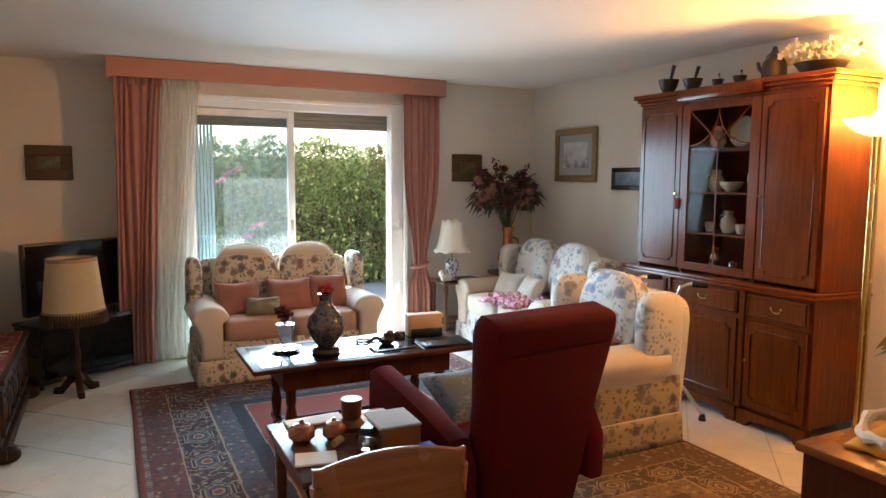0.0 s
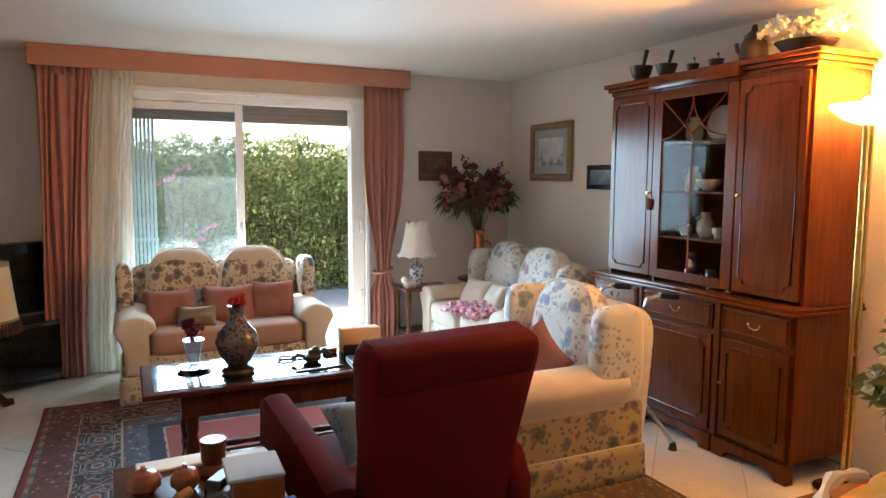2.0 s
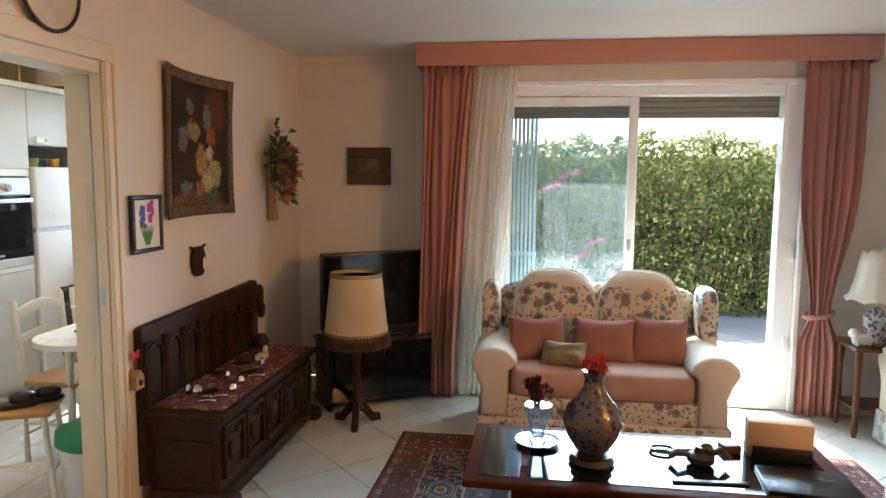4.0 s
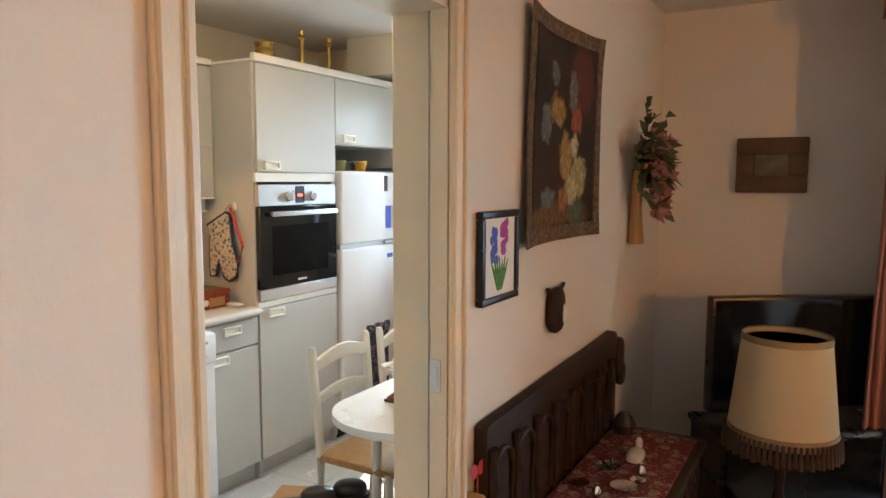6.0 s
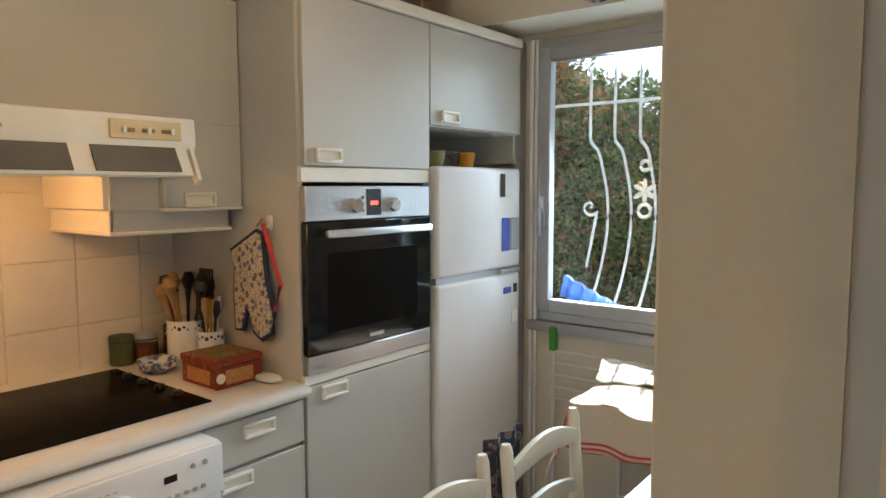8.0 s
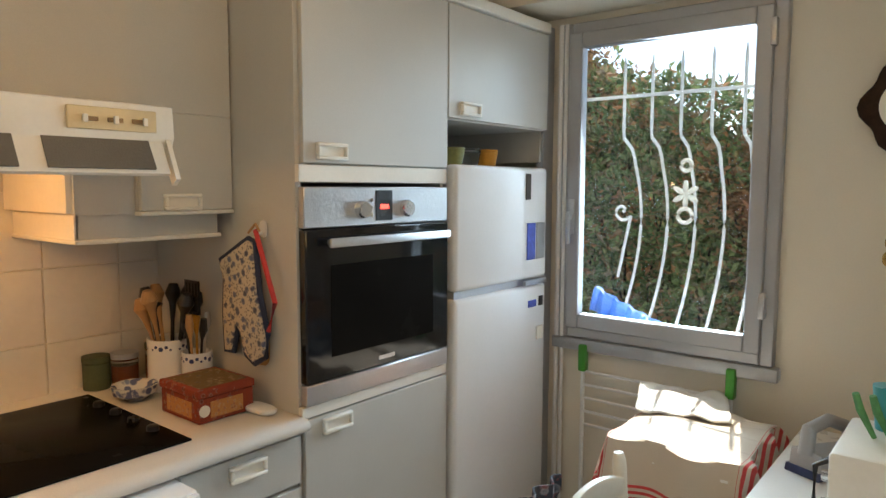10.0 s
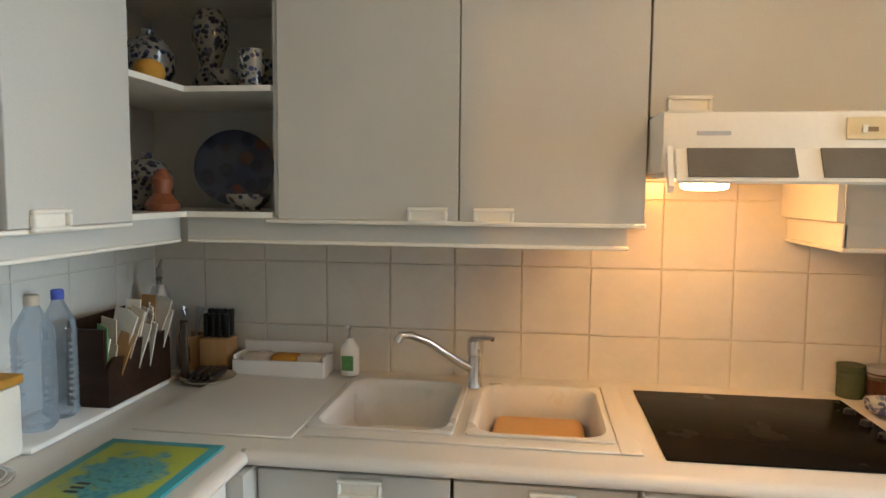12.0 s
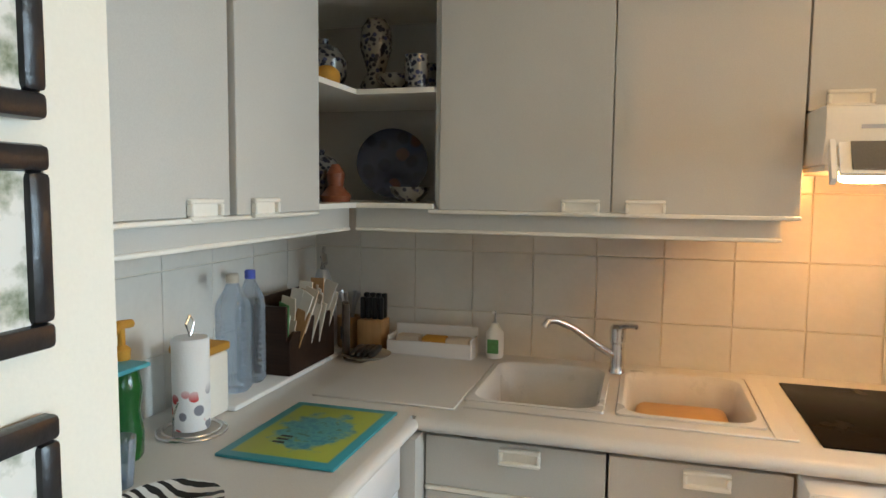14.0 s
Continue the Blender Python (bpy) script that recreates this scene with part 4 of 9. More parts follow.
def raised(y0, y1, z0, z1, x, notch=0.03, name="door", knob=None, parent=None):
    """A door or drawer front with a beaded, notched panel, its face towards -x."""
    d = part(name, box(B(), x - 0.02, y0, z0, x, y1, z1, 0.003, 1), M_MAHOG, parent or cb)
    i, k = 0.045, notch
    a, b, c, e = y0 + i, y1 - i, z0 + i, z1 - i
    if notch:
        pts = [(a + k, c), (b - k, c), (b - k, c + k * 0.6), (b, c + k), (b, e - k), (b - k, e - k * 0.6), (b - k, e), (a + k, e), (a + k, e - k * 0.6), (a, e - k), (a, c + k), (a + k, c + k * 0.6)]
    else:
        a, b, c, e = y0 + 0.015, y1 - 0.015, z0 + 0.015, z1 - 0.015
        pts = [(a, c), (b, c), (b, e), (a, e)]
    bm = B()
    tube(bm, [(x - 0.021, p, q) for p, q in pts], 0.0055, 6, True)
    part("bead", bm, M_MAHOG, d, "polished raised beading")
    if knob:
        bm = B()
        lathe(bm, [(0.006, 0), (0.006, 0.012), (0.012, 0.018), (0.008, 0.026)], 12, m=pose(x - 0.02, knob[0], knob[1], 0, -90, 0))
        part("knob", bm, M_BRASS, d)
    return d


for a, b in ((CY0 + 0.03, G0 - 0.055), (G0 + 0.015, G1 - 0.015), (G1 + 0.045, CY1 - 0.03)):
    raised(a, b, 0.12, 0.67, XL + 0.018, 0.035, "door", ((b - 0.02, 0.42)))
    d = raised(a, b, 0.70, 0.845, XL + 0.018, 0, "drawer")
    bm = B()
    yc = (a + b) / 2
    tube(bm, [(XL - 0.004, yc + 0.035 * math.cos(t), 0.775 - 0.022 * math.sin(t)) for t in [math.pi * i / 10 for i in range(11)]], 0.0035, 6)
    for s in (-1, 1):
        puff(bm, (XL - 0.004, yc + s * 0.035, 0.778), (0.014, 0.016, 0.016), 1, 1, None, 6, 8)
    part("handle", bm, M_BRASS, d, "brass drop handle")
# upper part: carcass boards, so that the middle is open behind the glass
part("carcass_board", box(B(), XU, UY0, 0.90, XB, UY0 + 0.02, 2.09), M_MAHOG, cb)
part("carcass_board", box(B(), XU, UY1 - 0.02, 0.90, XB, UY1, 2.09), M_MAHOG, cb)
part("carcass_board", box(B(), XU, G0 - 0.02, 0.90, XB, G0, 2.09), M_MAHOG, cb)
part("carcass_board", box(B(), XU, G1, 0.90, XB, G1 + 0.02, 2.09), M_MAHOG, cb)
part("carcass_board", box(B(), XB - 0.02, UY0, 0.90, XB, UY1, 2.09), M_MAHOG, cb)
part("carcass_board", box(B(), XU, UY0, 2.07, XB, UY1, 2.09), M_MAHOG, cb)
for z in (1.17, 1.45, 1.75):
    part("shelf", box(B(), XU + 0.03, G0, z, XB - 0.02, G1, z + 0.015), M_MAHOG_D, cb)
raised(UY0 + 0.02, G0 - 0.035, 0.92, 2.07, XU, 0.035, "door", (G0 - 0.06, 1.45))
raised(G1 + 0.03, UY1 - 0.015, 0.92, 2.07, XU, 0.03, "door", (G1 + 0.05, 1.45))
gd = part("glazed_door", box(box(box(box(B(), XU - 0.022, G0 - 0.03, 0.92, XU, G0 + 0.045, 2.07, 0.003, 1), XU - 0.022, G1 - 0.045, 0.92, XU, G1 + 0.025, 2.07, 0.003, 1), XU - 0.022, G0 + 0.045, 0.92, XU, G1 - 0.045, 0.975), XU - 0.022, G0 + 0.045, 2.02, XU, G1 - 0.045, 2.07), M_MAHOG, cb)
p = part("pane", box(B(), XU - 0.012, G0 + 0.04, 0.97, XU - 0.008, G1 - 0.04, 2.025), M_OLDPANE, gd)
p.visible_shadow = False
bm = B()
yc, ya, yb = (G0 + G1) / 2, G0 + 0.045, G1 - 0.045
tube(bm, [(XU - 0.018, yc, 0.975), (XU - 0.018, yc, 1.80)], 0.006, 6)
for s, e in ((1, yb), (-1, ya)):
    tube(bm, [(XU - 0.018, yc + (e - yc) * math.sin(t), 1.80 + 0.22 * math.sin(t)) for t in [math.pi / 2 * i / 10 for i in range(11)]], 0.006, 6)
    tube(bm, [(XU - 0.018, e + (yc - e) * math.sin(t), 1.78 + 0.24 * (1 - math.cos(t))) for t in [math.pi / 2 * i / 10 for i in range(11)]], 0.006, 6)
for z in (1.18, 1.46, 1.74):
    tube(bm, [(XU - 0.018, ya, z), (XU - 0.018, yb, z)], 0.004, 6)
part("glazing_bar", bm, M_MAHOG, gd, "thin arched glazing bars")
bm = B()
for k, (o, z0, z1) in enumerate(((0.012, 2.09, 2.115), (0.03, 2.115, 2.14), (0.05, 2.14, 2.17))):
    box(bm, XU - o, UY0 - o, z0, XB, UY1 + o, z1, 0.005, 1)
box(bm, XU - 0.06, G0 - 0.05, 2.088, XU, G1 + 0.05, 2.168, 0.01)
part("cornice", bm, M_MAHOG, cb)
bm = B()
lathe(bm, [(0.012, 0), (0.016, 0.03), (0.020, 0.07), (0.004, 0.075)], 12, (XU - 0.035, G1 + 0.04, 1.34))
tube(bm, [(XU - 0.03, G1 + 0.04, 1.45), (XU - 0.035, G1 + 0.04, 1.41)], 0.003)
part("tassel", bm, M_ROSE_D, cb, "pink silk key tassel")

# china in the cabinet
M_CHINA = plain("glazed_china", (0.62, 0.56, 0.46), 0.2, var=0.12, scale=16)
rnd = random.Random(11)
for z, items in ((0.93, ((3.45, "jug"), (3.60, "glass"), (3.78, "jug"))), (1.186, ((3.44, "cup"), (3.56, "cup"), (3.68, "jug"), (3.82, "cup"))), (1.466, ((3.46, "plate"), (3.66, "bowl"), (3.80, "jug"))), (1.766, ((3.46, "jug"), (3.62, "plate"), (3.80, "jug")))):
    for y, kind in items:
        bm = B()
        if kind == "plate":
            lathe(bm, [(0.05, 0), (0.10, 0.012), (0.105, 0.016), (0.05, 0.006)], 24, m=pose(3.98, y, z + 0.105, 0, -80, 0))
        elif kind == "jug":
            lathe(bm, [(0.035, 0), (0.055, 0.04), (0.05, 0.09), (0.028, 0.12), (0.036, 0.15)], 16, (3.94, y, z))
            tube(bm, [(3.94, y + 0.03, z + 0.13), (3.94, y + 0.075, z + 0.11), (3.94, y + 0.05, z + 0.05)], 0.006)
        elif kind == "bowl":
            lathe(bm, [(0.03, 0), (0.07, 0.04), (0.08, 0.07), (0.07, 0.068)], 18, (3.93, y, z))
        else:
            lathe(bm, [(0.022, 0), (0.035, 0.03), (0.036, 0.065), (0.03, 0.063)], 14, (3.92, y, z))
        solo({"plate": "china_plate", "jug": "china_jug", "bowl": "china_bowl", "cup": "china_cup", "glass": "silver_beaker"}[kind], bm, M_CHROME if z < 1 else M_CHINA, {"plate": "patterned china plate standing on a cabinet shelf", "jug": "small jug on a shelf of the glazed cabinet", "bowl": "china bowl on a shelf of the glazed cabinet", "cup": "china cup on a shelf of the glazed cabinet", "glass": "silver beaker on a shelf of the glazed cabinet"}[kind], kind, group="china in the cabinet")

# row of mortars and pots on the cabinet's top
ZT = 2.171
for y, r, h, pestle in ((4.18, 0.075, 0.10, 1), (3.95, 0.07, 0.08, 1), (3.73, 0.04, 0.05, 2), (3.55, 0.045, 0.05, 2)):
    mo = thing("mortar", "dark bronze mortar with its pestle on top of the cabinet", "mortar", pose(3.83, y, ZT), "mortars on the cabinet")
    part("bowl", lathe(B(), [(r * 0.6, 0), (r * 0.55, h * 0.15), (r * 0.8, h * 0.45), (r, h), (r * 0.88, h * 0.98)], 18), M_BRONZE, mo)
    bm = B()
    hh = h * (2.0 if pestle == 1 else 1.7)
    tube(bm, [(0, 0, h * 0.5), (0.0, -0.02, h), (0.0, -0.05 if pestle == 1 else -0.01, hh)], [r * 0.25, r * 0.13, r * 0.2], 10)
    part("pestle", bm, M_BRONZE, mo)
kt = thing("samovar_pot", "dull copper coffee pot on top of the cabinet", "pot", pose(3.86, 3.32, ZT))
part("pot", lathe(B(), [(0.06, 0), (0.075, 0.02), (0.07, 0.10), (0.05, 0.13), (0.055, 0.14), (0.02, 0.17), (0.012, 0.20)], 18), M_BRONZE, kt)
bm = B()
tube(bm, [(0, 0.06, 0.03), (0, 0.11, 0.08), (0, 0.12, 0.12)], 0.012)
part("spout", bm, M_BRONZE, kt)
fb = thing("flower_basket", "wicker basket of white fabric flowers on the cabinet", "flowers", pose(3.88, 3.02, ZT))
part("basket", lathe(B(), [(0.10, 0), (0.14, 0.05), (0.15, 0.06), (0.1, 0.055)], 20), M_BRONZE, fb)
M_WHITEPETAL = plain("white_petal", (0.76, 0.72, 0.60), 0.8, var=0.15, scale=16)
bm, rnd = B(), random.Random(21)
for i in range(60):
    p = Vector((rnd.gauss(0, 0.055), rnd.gauss(0, 0.13), 0.09 + abs(rnd.gauss(0, 0.045))))
    bloom(bm, p, rnd.uniform(0.03, 0.05), rnd, 9)
tagged(part("blossom", bm, M_WHITEPETAL, fb), kind="stuff")

# uplighter
ul = thing("floor_lamp", "tall brass uplighter with a glowing alabaster bowl", "lamp", pose(3.87, 2.66, 0))
part("base", lathe(B(), [(0.14, 0), (0.14, 0.02), (0.05, 0.035), (0.03, 0.06)], 28), M_BRASS, ul)
bm = B()
for s in (-0.022, 0.022):
    cyl(bm, s, 0, 0.03, 1.80, 0.013, None, 14)
part("pole", bm, M_BRASS, ul, "polished twin brass pole")
M_BOWL = Nodes("alabaster_glow")
M_BOWL.b.inputs["Emission Color"].default_value = (1.0, 0.50, 0.13, 1)
M_BOWL.b.inputs["Emission Strength"].default_value = 6.0
M_BOWL = M_BOWL.done((0.8, 0.62, 0.4), 0.5)
part("bowl", lathe(B(), [(0.03, 1.79), (0.10, 1.815), (0.165, 1.87), (0.17, 1.885), (0.155, 1.884), (0.09, 1.832), (0.02, 1.81)], 32), M_BOWL, ul, "warm glowing alabaster bowl")
M_BULB = glow_mat("halogen_glow", (1.0, 0.70, 0.34), 30)
part("bulb", lathe(B(), [(0.01, 1.84), (0.035, 1.87), (0.03, 1.91), (0.01, 1.925)], 14), M_BULB, ul).visible_shadow = False

# walking frame between armchair and cabinet
wk = thing("walking_frame", "folding aluminium walking frame with black grips", "walking frame", pose(0, 0, 0))
M_TUBE = plain("grey_tube", (0.55, 0.55, 0.53), 0.35, 0.7, var=0.08)
for yb in (3.54, 3.94):
    bm = B()
    tube(bm, [(3.50, yb - 0.11, 0.03), (3.44, yb - 0.07, 0.14), (3.36, yb, 0.28), (3.355, yb, 0.82), (3.37, yb - 0.005, 0.865), (3.42, yb - 0.02, 0.88), (3.47, yb - 0.03, 0.875)], 0.012, 8)
    part("side_tube", bm, M_TUBE, wk)
    part("rear_leg", tube(B(), [(3.36, yb, 0.30), (3.355, yb + 0.01, 0.03)], 0.011, 8), M_TUBE, wk)
    part("grip", tube(B(), [(3.44, yb - 0.025, 0.88), (3.55, yb - 0.05, 0.868)], 0.017, 10), M_BLACK, wk)
    for p in ((3.50, yb - 0.11), (3.355, yb + 0.01)):
        part("rubber_foot", lathe(B(), [(0.026, 0.0), (0.022, 0.02), (0.016, 0.045)], 12, (p[0], p[1], 0.0)), M_BLACK, wk)
part("cross_tube", tube(B(), [(3.36, 3.54, 0.45), (3.36, 3.94, 0.45)], 0.01, 8), M_TUBE, wk)

# ---- west wall: carved bench, tapestry, pictures ----
bn = thing("carved_bench", "dark carved oak chest bench with a panelled back", "bench", pose(0, 0, 0))
BY0, BY1, BX0, BX1 = 4.53, 5.83, WX1 + 0.003, -0.42
bm = B()
prism(bm, [(BY0, 0.10), (BY1, 0.10), (BY1, 0.89)] + [(BY1 - 0.03, 0.905), (BY1 - 0.06, 0.90)] + [(BY0 + 0.02, 0.87), (BY0, 0.86)], -BX0 - 0.045, -BX0, pose(0, 0, 0, 0, 0, 90), 0.006)
part("backboard", bm, M_OAK, bn)
for k in range(7):
    y = BY0 + 0.10 + k * 0.165
    bm = B()
    w = 0.06
    tube(bm, [(BX0 + 0.048, y - w, 0.50), (BX0 + 0.048, y - w, 0.72)] + [(BX0 + 0.048, y + w * math.cos(t), 0.72 + w * 0.9 * math.sin(t)) for t in [math.pi * (10 - i) / 10 for i in range(11)]] + [(BX0 + 0.048, y + w, 0.50)], 0.011, 8)
    part("carved_arch", bm, M_OAK, bn)
bm = B()
for k in range(8):
    y = BY0 + 0.02 + k * 0.165
    lathe(bm, [(0.012, 0.48), (0.018, 0.55), (0.012, 0.62), (0.02, 0.69), (0.013, 0.77), (0.02, 0.80)], 8, (BX0 + 0.052, y, 0))
part("carved_rib", bm, M_OAK, bn)
bm = B()
box(bm, BX0 + 0.046, BY0 + 0.02, 0.09, BX1 - 0.04, BY1 - 0.02, 0.44)
part("chest_body", bm, M_OAK, bn)
part("lid", box(B(), BX0 + 0.046, BY0 - 0.01, 0.44, BX1, BY1 + 0.01, 0.475, 0.008), M_OAK, bn)
bm = B()
box(bm, BX0 + 0.05, BY0 - 0.005, 0.02, BX1 - 0.01, BY1 + 0.005, 0.09, 0.012)
part("plinth", bm, M_OAK, bn)
for k in range(5):
    y0 = BY0 + 0.05 + k * 0.245
    bm = B()
    x = BX1 - 0.04
    for a, b, c, d in ((0, 0.14, 0.22, 0.165), (0, 0.375, 0.22, 0.40), (0, 0.165, 0.02, 0.375), (0.20, 0.165, 0.22, 0.375)):
        box(bm, x, y0 + a, b, x + 0.022, y0 + c, d, 0.004, 1)
    puff(bm, (x + 0.01, y0 + 0.11, 0.27), (0.03, 0.11, 0.13), 0.9, 0.9, None, 8, 12)
    for s in (-1, 1):
        puff(bm, (x + 0.008, y0 + 0.11 + s * 0.055, 0.33), (0.022, 0.05, 0.05), 0.9, 0.9, None, 6, 10)
    part("carved_panel", bm, M_OAK, bn)
bm = B()
for c, d in ((0.16, 0.30), (0.30, 0.32), (0.14, 0.16)):
    box(bm, BX0 + 0.09, BY0 + 0.005, c, BX1 - 0.07, BY0 + 0.018, d + 0.012, 0.004, 1)
part("end_panel", bm, M_OAK, bn)
for y in (BY0 + 0.05, BY1 - 0.05):
    bm = B()
    puff(bm, (BX1 - 0.02, y, 0.045), (0.14, 0.09, 0.09), 0.8, 0.8, None, 10, 14)
    part("paw_foot", bm, M_OAK, bn)
M_RUNNER = floral("red_runner", (0.15, 0.018, 0.016), [(0.28, 0.05, 0.03), (0.05, 0.04, 0.05), (0.30, 0.2, 0.12)], 14, 0.8)
solo("bench_runner", box(B(), BX0 + 0.06, BY0 + 0.04, 0.476, BX1 - 0.03, BY1 - 0.06, 0.486, 0.003, 1), M_RUNNER, "red patterned woven runner on the bench seat", "runner")
bm = B()
puff(bm, (0, 0, 0), (0.05, 0.10, 0.16), 0.6, 0.7, None, 10, 14, 0.3, 3)
puff(bm, (0.01, 0.01, -0.09), (0.04, 0.07, 0.10), 0.6, 0.7, None, 10, 14, 0.3, 5)
solo("carved_figure", bm, M_OAK, "dark carved wooden ornament on the bench end", "ornament", pose(-0.82, 5.86, 0.78))
rnd = random.Random(5)
for k in range(18):
    x, y = rnd.uniform(-0.74, -0.50), rnd.uniform(4.62, 5.35)
    bm = B()
    r = rnd.uniform(0.018, 0.034)
    if k % 3 == 0:
        lathe(bm, [(r * 0.6, 0), (r * 1.5, 0.006), (r * 1.6, 0.01), (r, 0.006)], 16)
    elif k % 3 == 1:
        lathe(bm, [(r * 0.5, 0), (r, 0.015), (r * 0.9, 0.03), (r * 0.4, 0.042), (r * 0.5, 0.05)], 14)
    else:
        tube(bm, [(-0.04, 0, 0.005), (0.0, 0.006, 0.008), (0.05, 0, 0.006)], [0.004, 0.003, 0.009], 8)
    solo(("silver_dish", "silver_pot", "silver_spoon")[k % 3], bm, M_CHROME, ("small silver dish on the red bench runner", "little silver pot on the red bench runner", "silver spoon lying on the red bench runner")[k % 3], "silverware", pose(x, y, 0.487, 0, 0, rnd.uniform(0, 180)), "silver on the bench")
bm = B()
puff(bm, (0, 0, 0.022), (0.07, 0.12, 0.044), 0.7, 0.7, None, 8, 12, 0.3, 2)
puff(bm, (0, 0.06, 0.05), (0.03, 0.04, 0.05), 0.9, 0.9, None, 8, 10)
solo("porcelain_bird", bm, M_CHINA, "pale porcelain bird figure on the bench", "ornament", pose(-0.62, 5.42, 0.487))
bm = B()
lathe(bm, [(0.04, 0), (0.05, 0.04), (0.035, 0.07), (0.02, 0.09)], 14)
solo("small_urn", bm, M_BRONZE, "small dark urn at the end of the bench", "ornament", pose(-0.74, 5.70, 0.487))

# woven tapestry: a still life of an urn and flowers, hung by its top corners
n = Nodes("tapestry_weave")
wobble = n.add("VectorMath", (n.add("TexNoise", {"Vector": n.co, "Scale": 26.0, "Detail": 4.0}).outputs[1], (0.075, 0.075, 0.075)), operation="MULTIPLY").outputs[0]
x, y, z = n.add("SeparateXYZ", (n.add("VectorMath", (n.add("VectorMath", (n.co, wobble), operation="ADD").outputs[0], (0.0375, 0.0375, 0.0375)), operation="SUBTRACT").outputs[0],)).outputs


def dab(under, colour, cx, cz, rx, rz):
    """One soft woven patch over what lies under it."""
    dx, dz = n.math("DIVIDE", n.math("SUBTRACT", x, cx), rx), n.math("DIVIDE", n.math("SUBTRACT", z, cz), rz)
    r = n.math("SQRT", n.math("ADD", n.math("MULTIPLY", dx, dx), n.math("MULTIPLY", dz, dz)))
    return n.mix(n.ramp(r, [(0.72, (0.9, 0.9, 0.9)), (1.05, (0, 0, 0))]), under, colour)


pic = n.ramp(n.noise(4, 3), [(0.35, (0.014, 0.010, 0.010)), (0.55, (0.035, 0.020, 0.016)), (0.72, (0.06, 0.022, 0.018))])
for colour, cx, cz, rx, rz in (((0.13, 0.07, 0.035), -0.05, -0.31, 0.34, 0.075), ((0.05, 0.02, 0.03), 0.0, -0.355, 0.30, 0.03),
                               ((0.09, 0.022, 0.02), 0.17, 0.20, 0.13, 0.15), ((0.11, 0.13, 0.14), -0.11, 0.19, 0.045, 0.05), ((0.12, 0.13, 0.14), -0.19, 0.02, 0.05, 0.07),
                               ((0.30, 0.18, 0.06), -0.08, 0.07, 0.085, 0.06), ((0.12, 0.14, 0.14), 0.08, 0.15, 0.045, 0.09), ((0.26, 0.07, 0.04), 0.12, 0.05, 0.06, 0.06),
                               ((0.36, 0.23, 0.08), 0.0, -0.09, 0.07, 0.10), ((0.46, 0.42, 0.30), 0.10, -0.05, 0.05, 0.055), ((0.36, 0.33, 0.16), 0.14, -0.16, 0.10, 0.09),
                               ((0.42, 0.37, 0.20), 0.06, -0.21, 0.09, 0.06), ((0.06, 0.10, 0.06), 0.12, -0.29, 0.09, 0.06), ((0.10, 0.15, 0.16), -0.16, -0.23, 0.07, 0.04), ((0.28, 0.12, 0.05), -0.02, -0.24, 0.05, 0.05)):
    pic = dab(pic, tuple(1.45 * v for v in colour), cx, cz, rx, rz)
pic = n.mix(n.ramp(n.voronoi(38), [(0.25, (0, 0, 0)), (0.60, (0.40, 0.40, 0.40))]), pic, (0.03, 0.022, 0.018))
M_TAP = n.done(pic, 0.95, 0, n.noise(300), 0.3)
n = Nodes("tapestry_border")
M_TAPB = n.done(n.ramp(n.voronoi(34), [(0.15, (0.20, 0.13, 0.07)), (0.45, (0.085, 0.055, 0.038)), (0.7, (0.17, 0.12, 0.075))]), 0.95, 0, n.noise(300), 0.3)


def hang(u, v):
    """The cloth's face: sides drawn in, lower edge sagging, corners curling off the wall."""
    a, b = 2 * u - 1, 2 * v - 1
    cx = a * 0.375 * (1 - 0.05 * (1 - b * b)) + 0.012 * b
    return Vector((cx, 0.004 + 0.007 * math.sin(5 * u + 3 * v) ** 2 - 0.022 * abs(a) ** 4 * (0.5 + 0.5 * b * b), b * 0.39 - 0.012 * (1 - a * a) * (1 if b > 0 else -0.5)))


tpz = thing("tapestry", "woven still-life tapestry with a brown patterned border", "tapestry", pose(WX1 + 0.026, 5.195, 1.745, 0, 0, 90))
for name_, u0, u1, v0, v1, mt in (("picture_field", 0.07, 0.93, 0.07, 0.93, M_TAP), ("border", 0, 0.07, 0, 1, M_TAPB), ("border", 0.93, 1, 0, 1, M_TAPB), ("border", 0.07, 0.93, 0, 0.07, M_TAPB), ("border", 0.07, 0.93, 0.93, 1, M_TAPB)):
    ob = part(name_, grid(B(), max(4, int(30 * (u1 - u0))), max(4, int(30 * (v1 - v0))), lambda u, v: hang(u0 + (u1 - u0) * u, v0 + (v1 - v0) * v)), mt, tpz)
    ob.modifiers.new("thickness", "SOLIDIFY").thickness = 0.005
# tulip picture
tp = picture("framed_print", "drawing of a blue and a purple hyacinth in a black frame", pose(WX1 + 0.002, 4.657, 1.348, 0, 0, 90), 0.252, 0.274, M_BLACK, 0.022, M_PAPER, 0.025)
M_BLUEINK = plain("blue_ink", (0.08, 0.12, 0.5), 0.8, var=0.3, scale=60)
M_PURPLE = plain("magenta_ink", (0.42, 0.06, 0.30), 0.8, var=0.3, scale=60)
M_GREENINK = plain("green_ink", (0.10, 0.28, 0.10), 0.8, var=0.3, scale=60)
for x, z, mt in ((-0.035, 0.035, M_BLUEINK), (0.03, 0.055, M_PURPLE)):
    bm = B()
    rnd = random.Random(int(x * 1000))
    for i in range(14):
        puff(bm, (x + rnd.uniform(-0.018, 0.018), -0.016, z + rnd.uniform(-0.045, 0.045)), (0.026, 0.002, 0.03), 1, 1, None, 6, 8)
    part("blossom", bm, mt, tp, "painted hyacinth blossom")
